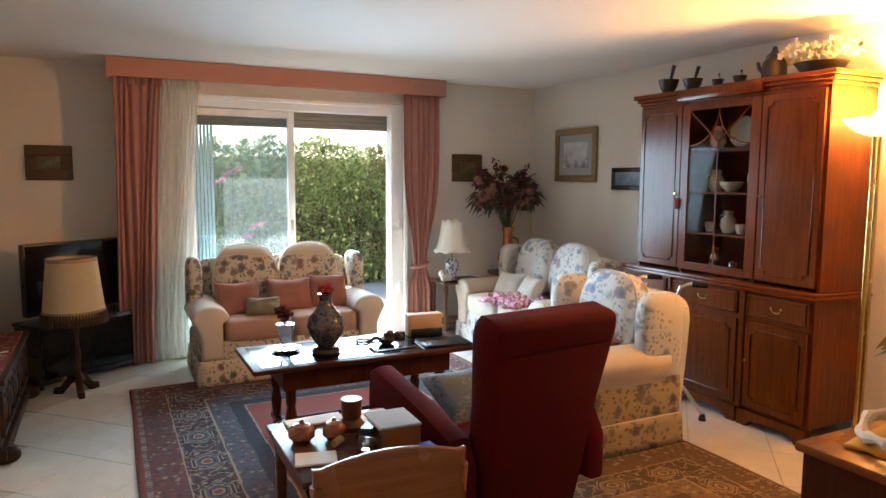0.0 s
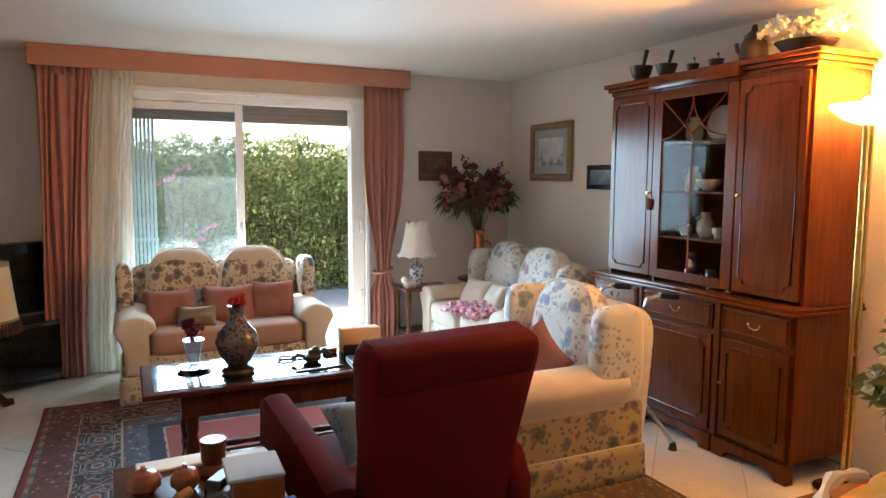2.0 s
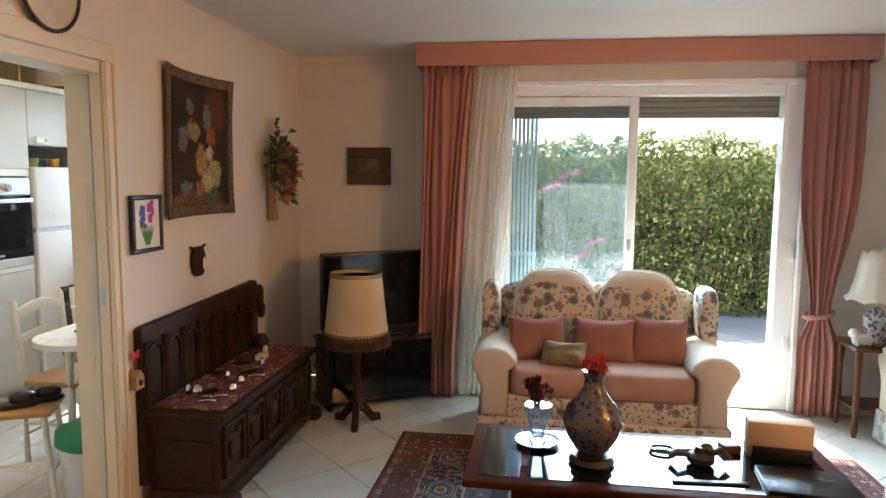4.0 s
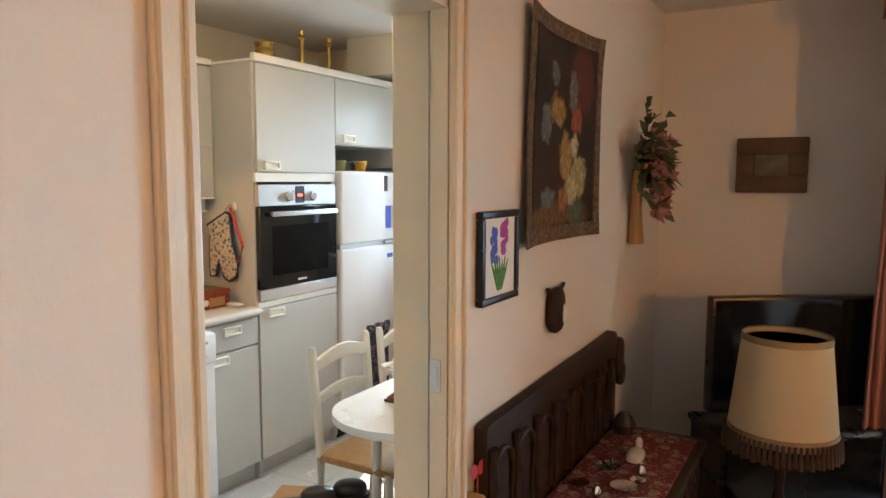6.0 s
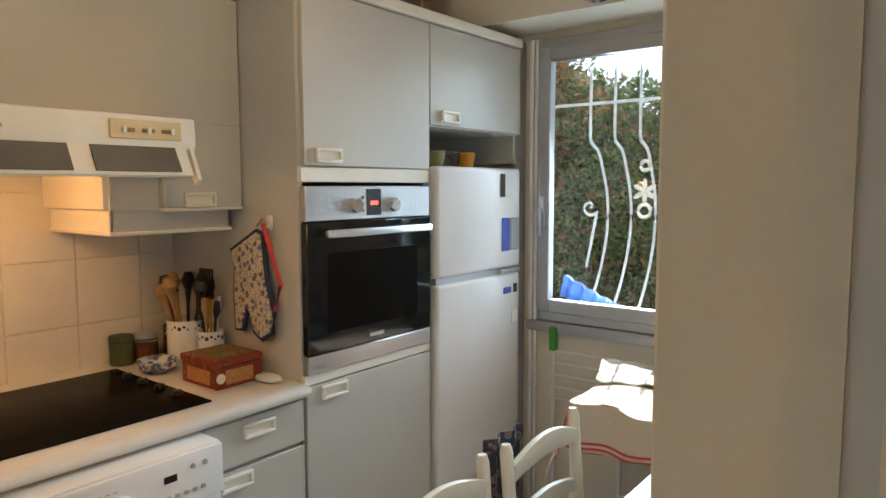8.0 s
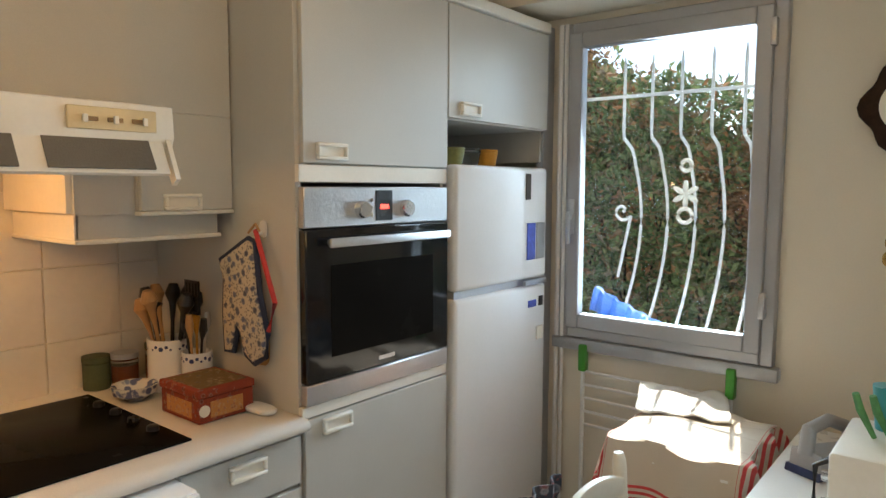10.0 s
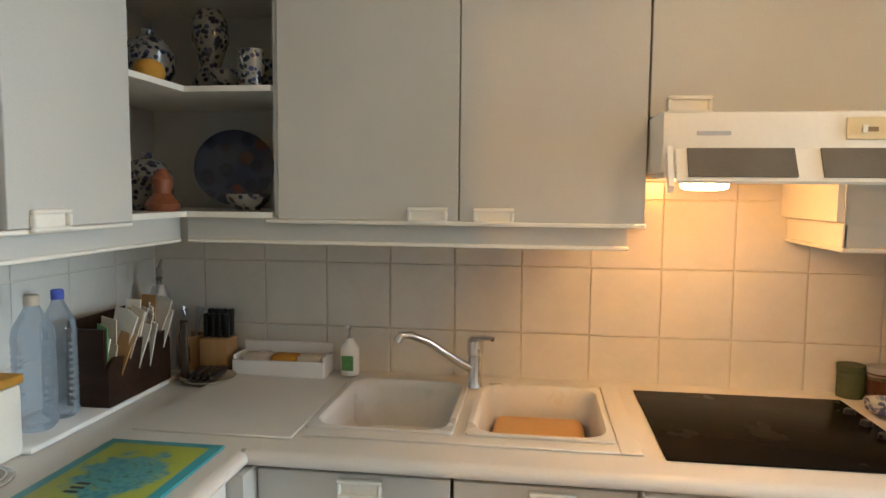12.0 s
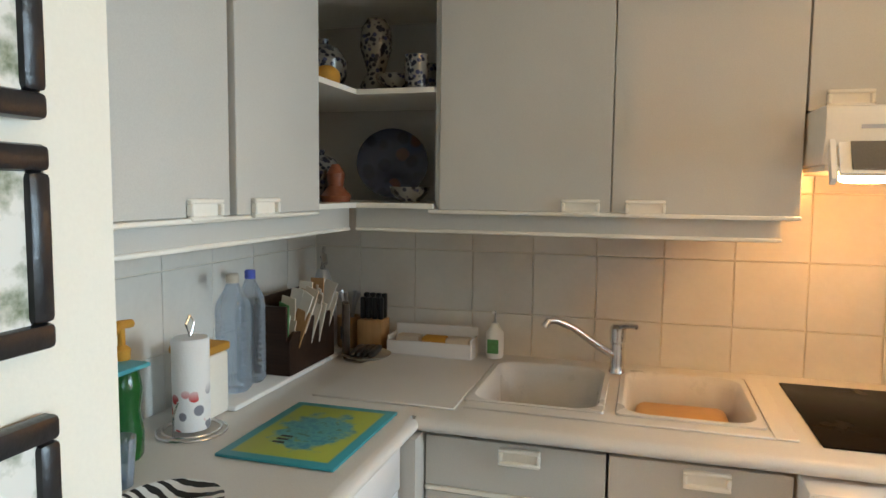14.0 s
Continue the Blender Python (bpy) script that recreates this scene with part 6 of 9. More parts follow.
rust = n.ramp(rndv, [(0.0, (0.12, 0.07, 0.04)), (0.6, (0.30, 0.13, 0.06)), (1.0, (0.42, 0.19, 0.09))])
leafc = n.mix(n.math("MULTIPLY", patch, 0.85), col, rust)
trn = n.add("BsdfTranslucent", (leafc,))
n.done(leafc, 0.6)
mx = n.add("MixShader", (0.4, n.b.outputs[0], trn.outputs[0]))
n.t.links.new(mx.outputs[0], n.t.nodes["Material Output"].inputs[0])
M_DRY = n.m
M_TWIG = plain("twig_bark", (0.05, 0.04, 0.03), 0.9, var=0.3)


def hedge(name, label, xa, xb, y, depth, h, count, size, mat, seed, z0=-0.12, edge=0.12, fall=0.0):
    """Leaf clumps and twigs filling an uneven slab."""
    rnd = random.Random(seed)
    ob = thing(name, label, "hedge", pose(0, 0, 0))
    verts, faces = [], []
    tv, tf = B(), None
    for i in range(count):
        x = rnd.uniform(xa, xb)
        top = h - fall * (x - xa) / (xb - xa) + edge * noise.noise(Vector((x * 1.5, seed, 0))) + edge * 0.6 * noise.noise(Vector((x * 5, seed, 3)))
        z = z0 + (top - z0) * rnd.random() ** 0.9
        dep = depth * rnd.random() ** 1.8
        bulge = 0.16 * noise.noise(Vector((x * 2, z * 2, seed)))
        c = Vector((x, y + dep - bulge, z))
        d = Vector((rnd.uniform(-1, 1), rnd.uniform(-1.2, 0.3), rnd.uniform(-0.4, 1))).normalized()
        s = d.cross(Vector((rnd.uniform(-1, 1), rnd.uniform(-1, 1), rnd.uniform(-1, 1)))).normalized()
        ln = size * rnd.uniform(0.6, 1.5)
        k = len(verts)
        u = s.cross(d) * ln * 0.12
        verts += [c, c + d * ln * 0.5 + s * ln * 0.22 + u, c + d * ln, c + d * ln * 0.5 - s * ln * 0.22 + u]
        faces.append((k, k + 1, k + 2, k + 3))
    me = bpy.data.meshes.new("leaves")
    me.from_pydata([tuple(v) for v in verts], [], faces)
    me.materials.append(mat)
    lv = new("leaves", me)
    lv.parent = ob
    tagged(lv, kind="stuff")
    for i in range(int(14 * (xb - xa))):
        x = rnd.uniform(xa, xb)
        pts = [(x, y + depth * 0.5, z0)]
        for k in range(4):
            pts.append((pts[-1][0] + rnd.uniform(-0.18, 0.18), y + depth * rnd.uniform(0.2, 0.6), z0 + (h - fall * (x - xa) / (xb - xa) - z0) * (k + 1) / 4.6))
        tube(tv, pts, [0.016, 0.012, 0.009, 0.006, 0.003], 5)
    tagged(part("undergrowth", tv, M_TWIG, ob), kind="stuff")
    bk = B()
    grid(bk, 40, 14, lambda u, v: Vector((xa + (xb - xa) * u, y + depth * 0.75 + 0.12 * noise.noise(Vector((u * 30, v * 9, seed))), z0 + (h - 0.2 - fall * u - z0) * v)))
    part("inner_growth", bk, mat, ob)
    return ob


hedge("hedge", "dense clipped green garden hedge", -3.6, 6.0, 10.4, 0.7, 2.05, 52000, 0.080, M_HEDGE, 3, edge=0.18)
hedge("window_hedge", "overgrown hedge with dry brown patches close to the window", -4.0, -0.6, 8.25, 0.6, 3.0, 38000, 0.060, M_DRY, 7, edge=0.2, fall=1.95)

# screen panel and flowering plant outside the door
sp_ = thing("screen_panel", "pale blue-green slatted screen beside the garden door", "screen", pose(0, 0, 0))
M_SCREENP = plain("pale_teal_paint", (0.55, 0.68, 0.68), 0.5, var=0.08)
for k in range(7):
    part("slat", box(B(), 0.765 + 0.030 * k, 6.70, -0.10, 0.787 + 0.030 * k, 6.715, 2.13, 0.003, 1), M_SCREENP, sp_)
for z in (0.0, 1.0, 2.1):
    part("rail", box(B(), 0.76, 6.716, z, 0.975, 6.73, z + 0.03), M_SCREENP, sp_)
fp = thing("flowering_plant", "potted plant with tall pink flower stems on the terrace", "plant", pose(1.20, 7.25, -0.12))
part("pot", lathe(B(), [(0.11, 0), (0.16, 0.26), (0.17, 0.28), (0.15, 0.28)], 24), M_TERRA, fp)
lv, fl_, sm_ = B(), B(), B()
rnd = random.Random(41)
M_PINKBRIGHT = plain("bright_pink_petal", (0.62, 0.20, 0.26), 0.7, var=0.3, scale=18)
for tx, ty, tz in ((-0.13, 0, 1.62), (0.02, 0.02, 1.72), (0.25, 0.05, 1.18), (0.12, 0.1, 1.05), (-0.05, -0.05, 0.95)):
    tube(sm_, [(0, 0, 0.26), (tx * 0.4, ty, tz * 0.6), (tx, ty, tz)], 0.005, 5)
    for k in range(7):
        bloom(fl_, Vector((tx + 0.022 * (k - 3), ty, tz + 0.010 * (k - 3))), 0.035, rnd, 7)
for i in range(170):
    z = rnd.uniform(0.28, 1.0)
    leaf(lv, (rnd.gauss(0, 0.1), rnd.gauss(0, 0.08), z), (rnd.uniform(-1, 1), rnd.uniform(-1, 1), rnd.uniform(-0.3, 1)), rnd.uniform(0.08, 0.16), 0.045, rnd, 0.5)
part("leaves", lv, M_LEAF, fp)
part("blossoms", fl_, M_PINKBRIGHT, fp, "pink blossoms")
part("stems", sm_, M_LEAF, fp)


# ---- the kitchen's things ----
n = Nodes("grey_laminate")
w1 = n.noise(2.0, 3)
f1 = n.noise(320, 2)
M_UNIT = n.done(n.ramp(n.math("ADD", n.math("MULTIPLY", w1, 0.5), n.math("MULTIPLY", f1, 0.5)), [(0.35, (0.52, 0.51, 0.475)), (0.65, (0.58, 0.57, 0.53))]), 0.42, 0, f1, 0.04)
n = Nodes("worktop")
w1 = n.noise(2.5, 3)
f1 = n.noise(420, 2)
M_TOP = n.done(n.ramp(n.math("ADD", n.math("MULTIPLY", w1, 0.4), n.math("MULTIPLY", f1, 0.6)), [(0.35, (0.62, 0.60, 0.56)), (0.6, (0.70, 0.68, 0.64))]), 0.3, 0, f1, 0.03)
M_TILE = plain("cream_wall_tile", (0.70, 0.67, 0.61), 0.16, var=0.05, scale=7, fine=60, bd=0.03)
M_KFLOOR = plain("white_floor_tile", (0.70, 0.70, 0.69), 0.25, var=0.06, scale=6)
M_SINK = plain("white_resin", (0.66, 0.65, 0.62), 0.3, var=0.05, scale=8)
M_CERAMIC_HOB = plain("black_ceramic", (0.008, 0.007, 0.006), 0.25, var=0.2, bd=0.0, Specular_IOR_Level=0.02)
M_ENAMEL = plain("white_enamel", (0.78, 0.78, 0.78), 0.22, var=0.03, scale=3, bd=0.01)
M_MESH = plain("grease_filter", (0.16, 0.145, 0.12), 0.5, 0.5, var=0.2, fine=300, bd=0.3)

XF, XUP, XT = -2.54, -2.835, -2.535   # fronts of base units, wall units and tall units


def grip(parent, c, m, w=0.11, h=0.046):
    """Moulded ivory shell handle: a rim round a shallow hollow, face towards -y of m."""
    bm = B()
    mm = m @ Matrix.Translation(c)
    t = 0.010
    for a, b, e, f in ((-w / 2, -h / 2, w / 2, -h / 2 + t), (-w / 2, h / 2 - t, w / 2, h / 2), (-w / 2, -h / 2 + t, -w / 2 + t, h / 2 - t), (w / 2 - t, -h / 2 + t, w / 2, h / 2 - t)):
        box(bm, a, -0.016, b, e, 0.0, f, 0.003, 1, mm)
    box(bm, -w / 2 + t, -0.004, -h / 2 + t, w / 2 - t, -0.001, h / 2 - t, 0, 1, mm)
    return part("handle", bm, M_IVORY, parent, "ivory moulded handle")


EAST = pose(0, 0, 0, 0, 0, 90)    # faces +x: local x runs along +y


def front(parent, y0, y1, z0, z1, x, handle=None, name="door", mat=None):
    """A unit front facing +x between y0 and y1."""
    d = part(name, box(B(), x - 0.018, y0 + 0.0015, z0, x, y1 - 0.0015, z1, 0.002, 1), mat or M_UNIT, parent)
    if handle:
        grip(d, (handle[0], -x, handle[1]), EAST)
    return d


def unit(name, label, y0, y1, z0, z1, xb, xf):
    ob = thing(name, label, "cabinet", pose(0, 0, 0), "kitchen units")
    part("body", box(B(), xb, y0 + 0.001, z0, xf - 0.0185, y1 - 0.001, z1), M_UNIT, ob)
    return ob


# tall oven housing and fridge housing
OY0, OY1, FY1 = 5.335, 5.965, 6.615
tu = thing("oven_housing", "tall pale grey oven housing unit", "cabinet", pose(0, 0, 0), "kitchen units")
part("side_panel", box(B(), KX0 + 0.002, OY0, 0.0, XT - 0.019, OY0 + 0.018, 2.16), M_UNIT, tu)
part("side_panel", box(B(), KX0 + 0.002, OY1 - 0.018, 0.0, XT - 0.019, OY1, 2.16), M_UNIT, tu)
part("upper_body", box(B(), KX0 + 0.002, OY0 + 0.018, 1.56, XT - 0.019, OY1 - 0.018, 2.16), M_UNIT, tu)
part("lower_body", box(B(), KX0 + 0.002, OY0 + 0.018, 0.10, XT - 0.019, OY1 - 0.018, 0.93), M_UNIT, tu)
front(tu, OY0 + 0.012, OY1, 1.612, 2.155, XT, (OY0 + 0.11, 1.645))
front(tu, OY0 + 0.005, OY1, 0.10, 0.905, XT, (OY0 + 0.12, 0.875))
part("rail", box(B(), XT - 0.022, OY0, 1.56, XT - 0.004, OY1, 1.608, 0.002, 1), M_IVORY, tu)
part("rail", box(B(), XT - 0.022, OY0, 0.91, XT - 0.002, OY1, 0.942, 0.002, 1), M_IVORY, tu)
ov = thing("built_in_oven", "built-in black glass and steel electric oven", "oven", pose(0, 0, 0))
a, b = OY0 + 0.008, OY1 - 0.010
part("body", box(B(), KX0 + 0.1, a + 0.02, 0.95, XT - 0.02, b - 0.02, 1.54), M_BLACK, ov)
part("control_panel", box(B(), XT - 0.02, a, 1.435, XT + 0.006, b, 1.548, 0.003, 1), M_STEEL, ov, "brushed steel control panel")
part("display", box(B(), XT + 0.006, 5.615, 1.448, XT + 0.008, 5.685, 1.538), M_BLACK, ov)
M_LED = glow_mat("red_digits", (1.0, 0.05, 0.03), 2.0)
part("digits", box(B(), XT + 0.008, 5.632, 1.483, XT + 0.009, 5.668, 1.496), M_LED, ov)
for y in (5.555, 5.745):
    part("knob", lathe(B(), [(0.026, 0), (0.026, 0.014), (0.022, 0.022)], 20, m=pose(XT + 0.006, y, 1.482, 0, 90, 0)), M_CHROME, ov)
for k in range(3):
    part("button", lathe(B(), [(0.006, 0), (0.006, 0.003)], 10, m=pose(XT + 0.006, 5.595, 1.465 + 0.022 * k, 0, 90, 0)), M_CHROME, ov)
od = part("door", box(B(), XT - 0.02, a, 1.005, XT + 0.010, b, 1.432, 0.004, 1), M_SCREEN, ov, "black glass oven door")
part("window", box(B(), XT + 0.010, a + 0.09, 1.07, XT + 0.0115, b - 0.08, 1.33), M_CERAMIC_HOB, od)
bm = B()
box(bm, XT + 0.032, a + 0.06, 1.382, XT + 0.048, b - 0.03, 1.408, 0.006)
for y in (a + 0.09, b - 0.06):
    box(bm, XT + 0.008, y - 0.012, 1.388, XT + 0.036, y + 0.012, 1.402)
part("handle", bm, M_STEEL, od, "steel bar handle")
part("trim_strip", box(B(), XT - 0.02, a, 0.945, XT + 0.009, b, 1.003, 0.003, 1), M_STEEL, ov, "steel strip below the door")
part("badge", box(B(), XT + 0.010, 5.62, 1.025, XT + 0.0112, 5.69, 1.037), M_STEEL, ov)

fu = thing("fridge_bridge_unit", "pale grey wall unit bridging the fridge", "cabinet", pose(0, 0, 0), "kitchen units")
bm = B()
box(bm, KX0 + 0.002, OY1 + 0.001, 1.775, XT - 0.019, FY1, 2.16)
box(bm, KX0 + 0.002, FY1 - 0.014, 1.65, XT - 0.03, FY1, 1.775)
box(bm, KX0 + 0.002, OY1 + 0.001, 1.65, KX0 + 0.02, FY1 - 0.014, 1.775)
part("body", bm, M_UNIT, fu)
front(fu, OY1 + 0.003, FY1, 1.78, 2.155, XT, (OY1 + 0.12, 1.815))
fg = thing("fridge_freezer", "white two-door fridge freezer with magnets", "fridge", pose(0, 0, 0))
part("body", box(B(), KX0 + 0.06, OY1 + 0.025, 0.02, XT - 0.035, FY1 - 0.03, 1.62), M_ENAMEL, fg)
part("door", box(B(), XT - 0.033, OY1 + 0.02, 1.185, XT + 0.02, FY1 - 0.025, 1.625, 0.016, 3), M_ENAMEL, fg)
part("door", box(B(), XT - 0.033, OY1 + 0.02, 0.07, XT + 0.02, FY1 - 0.025, 1.16, 0.016, 3), M_ENAMEL, fg)
part("grip_strip", box(B(), XT - 0.03, OY1 + 0.03, 1.16, XT + 0.004, FY1 - 0.035, 1.185), M_ALU, fg)
part("grip_strip", box(B(), XT + 0.018, FY1 - 0.20, 1.163, XT + 0.032, FY1 - 0.04, 1.182, 0.004), M_STEEL, fg)
part("foot_grille", box(B(), XT - 0.05, OY1 + 0.03, 0.0, XT - 0.03, FY1 - 0.03, 0.07), M_BLACK, fg)
for y, z, w, h, mt, lb in ((6.44, 1.55, 0.035, 0.10, M_BRONZE, "small dark figure magnet on the fridge"), (6.465, 1.335, 0.06, 0.145, M_BLUEINK, "blue card stuck on the fridge"), (6.535, 1.335, 0.06, 0.145, M_STEEL, "grey card stuck on the fridge"), (6.48, 1.085, 0.06, 0.028, M_BLUEINK, "blue magnet on the fridge"), (6.545, 1.09, 0.03, 0.04, M_BLACK, "dark magnet on the fridge"), (6.54, 0.96, 0.05, 0.055, M_IVORY, "pale magnet on the fridge")):
    solo("fridge_magnet", box(B(), 0, -w / 2, -h / 2, 0.004, w / 2, h / 2, 0.0015, 1), mt, lb, "magnet", pose(XT + 0.0205, y, z), "magnets on the fridge")
for y, mt, lb in ((6.10, M_LIGHTLEAF, "green plastic tub on top of the fridge"), (6.20, M_GLASS, "clear glass bowl on top of the fridge"), (6.31, M_YELLOW, "yellow plastic tub on top of the fridge")):
    tb = thing("tub", lb, "tub", pose(XT - 0.09, y, 1.621), "tubs on the fridge")
    part("body", lathe(B(), [(0.035, 0), (0.045, 0.05), (0.047, 0.06), (0.04, 0.058)], 18), mt, tb)
    part("lid", lathe(B(), [(0.047, 0.061), (0.045, 0.068)], 18), mt, tb)
part("cornice", box(B(), XT - 0.02, OY0 - 0.004, 2.16, XT + 0.012, FY1, 2.20, 0.004, 1), M_IVORY, tu)
part("cornice", box(B(), KX0, OY0 - 0.004, 2.162, XT - 0.02, FY1, 2.175), M_IVORY, tu)
solo("filler_strip", box(B(), XT - 0.05, FY1 + 0.002, 0.0, XT - 0.02, KY1 - 0.004, 2.20), M_ALU, "grey filler strip beside the fridge", "trim")
bm = B()
cyl(bm, XT + 0.03, FY1 + 0.05, 0.0, 2.20, 0.010, None, 10)
cyl(bm, XT + 0.055, FY1 + 0.05, 0.0, 2.20, 0.008, None, 10)
solo("heating_pipe", bm, M_WHITE, "white painted heating pipes beside the fridge", "pipe")

# wall units over sink and hob
WY = ((3.394, 3.908), (3.908, 4.40))
wu = unit("wall_unit", "pale grey wall unit above the sink with ivory handles", 3.394, 4.40, 1.475, 2.155, KX0 + 0.002, XUP)
for k, (a, b) in enumerate(WY):
    front(wu, a, b, 1.468, 2.15, XUP, ((b - 0.085, 1.483) if k == 0 else (a + 0.095, 1.483)))
part("light_rail", box(B(), XUP - 0.10, 3.10, 1.405, XUP - 0.045, 4.36, 1.474), M_UNIT, wu)
part("edge_strip", box(B(), XUP - 0.10, 3.10, 1.394, XUP - 0.036, 4.365, 1.405, 0.003, 1), M_IVORY, wu, "ivory edge strip")
part("edge_strip", box(B(), XUP - 0.03, 3.36, 1.456, XUP + 0.006, 4.402, 1.468, 0.003, 1), M_IVORY, wu, "ivory edge strip")
hu = unit("hood_unit", "pale grey wall unit above the cooker hood", 4.402, 5.333, 1.76, 2.155, KX0 + 0.002, XUP)
part("body", box(B(), KX0 + 0.002, 5.055, 1.475, XUP - 0.0185, 5.332, 1.76), M_UNIT, hu)
front(hu, 4.402, 5.332, 1.745, 2.15, XUP)
front(hu, 5.055, 5.332, 1.482, 1.745, XUP, (5.17, 1.505))
grip(hu, (4.50, -XUP + 0.0, 1.775), EAST)
part("side_panel", box(B(), KX0 + 0.002, 4.885, 1.48, XUP - 0.04, 4.90, 1.60), M_IVORY, hu)
part("filler", box(B(), KX0 + 0.002, 4.90, 1.475, XUP - 0.03, 5.054, 1.60), M_UNIT, hu)
part("light_rail", box(B(), XUP - 0.07, 4.91, 1.412, XUP - 0.05, 5.31, 1.474), M_UNIT, hu)
part("light_rail", box(B(), KX0 + 0.002, 4.905, 1.412, XUP - 0.05, 4.915, 1.474), M_IVORY, hu)
part("edge_strip", box(B(), KX0 + 0.002, 4.90, 1.400, XUP - 0.036, 5.315, 1.412, 0.003, 1), M_IVORY, hu, "ivory edge strip")
part("edge_strip", box(B(), XUP - 0.03, 5.05, 1.470, XUP + 0.006, 5.332, 1.481, 0.003, 1), M_IVORY, hu, "ivory edge strip")
solo("unit_cornice", box(B(), KX0 + 0.002, 2.755, 2.156, XUP + 0.012, OY0 - 0.006, 2.19, 0.004, 1), M_IVORY, "ivory cornice board along the wall units", "cornice")

# corner shelf unit and the short leg's wall units (facing +y)
YU = 3.12
cs = thing("corner_shelf", "open ivory corner shelf unit with pottery", "shelf", pose(0, 0, 0), "kitchen units")
XE = -2.555
part("back", box(B(), KX0 + 0.002, KY0 + 0.002, 1.475, KX0 + 0.014, 3.392, 2.155), M_UNIT, cs)
part("back", box(B(), KX0 + 0.014, KY0 + 0.002, 1.475, XE, KY0 + 0.014, 2.155), M_UNIT, cs)
part("side_panel", box(B(), KX0 + 0.014, 3.376, 1.475, XUP - 0.02, 3.392, 2.155), M_UNIT, cs)
part("side_panel", box(B(), XE - 0.014, KY0 + 0.014, 1.475, XE, YU - 0.02, 2.155), M_UNIT, cs)
for z in (1.47, 1.825, 2.14):
    bm = B()
    box(bm, KX0 + 0.014, KY0 + 0.014, z, XUP, 3.376, z + 0.016)
    box(bm, XUP, KY0 + 0.014, z, XE - 0.014, YU, z + 0.016)
    part("shelf", bm, M_IVORY, cs)
NORTH = pose(0, 0, 0, 0, 0, 180)
ku = thing("wall_unit", "pale grey wall unit above the short worktop with ivory handles", "cabinet", pose(0, 0, 0), "kitchen units")
part("body", box(B(), XE + 0.001, KY0 + 0.002, 1.475, -1.435, YU - 0.0185, 2.155), M_UNIT, ku)
for a, b, hx in ((XE, -2.15, -2.26), (-2.145, -1.72, -2.045), (-1.715, -1.435, -1.6)):
    d = part("door", box(B(), a + 0.002, YU - 0.018, 1.468, b - 0.002, YU + (0.012 if a == XE else 0), 2.15, 0.002, 1), M_UNIT, ku)
    grip(d, (-hx, -YU - (0.012 if a == XE else 0), 1.483), NORTH)
part("edge_strip", box(B(), XE, YU - 0.03, 1.456, -1.435, YU + 0.012, 1.467, 0.003, 1), M_IVORY, ku)
part("light_rail", box(B(), XUP - 0.045, 3.02, 1.405, -1.435, 3.075, 1.474), M_UNIT, ku)
part("edge_strip", box(B(), XUP - 0.036, 3.02, 1.394, -1.435, 3.084, 1.405, 0.003, 1), M_IVORY, ku, "ivory edge strip")
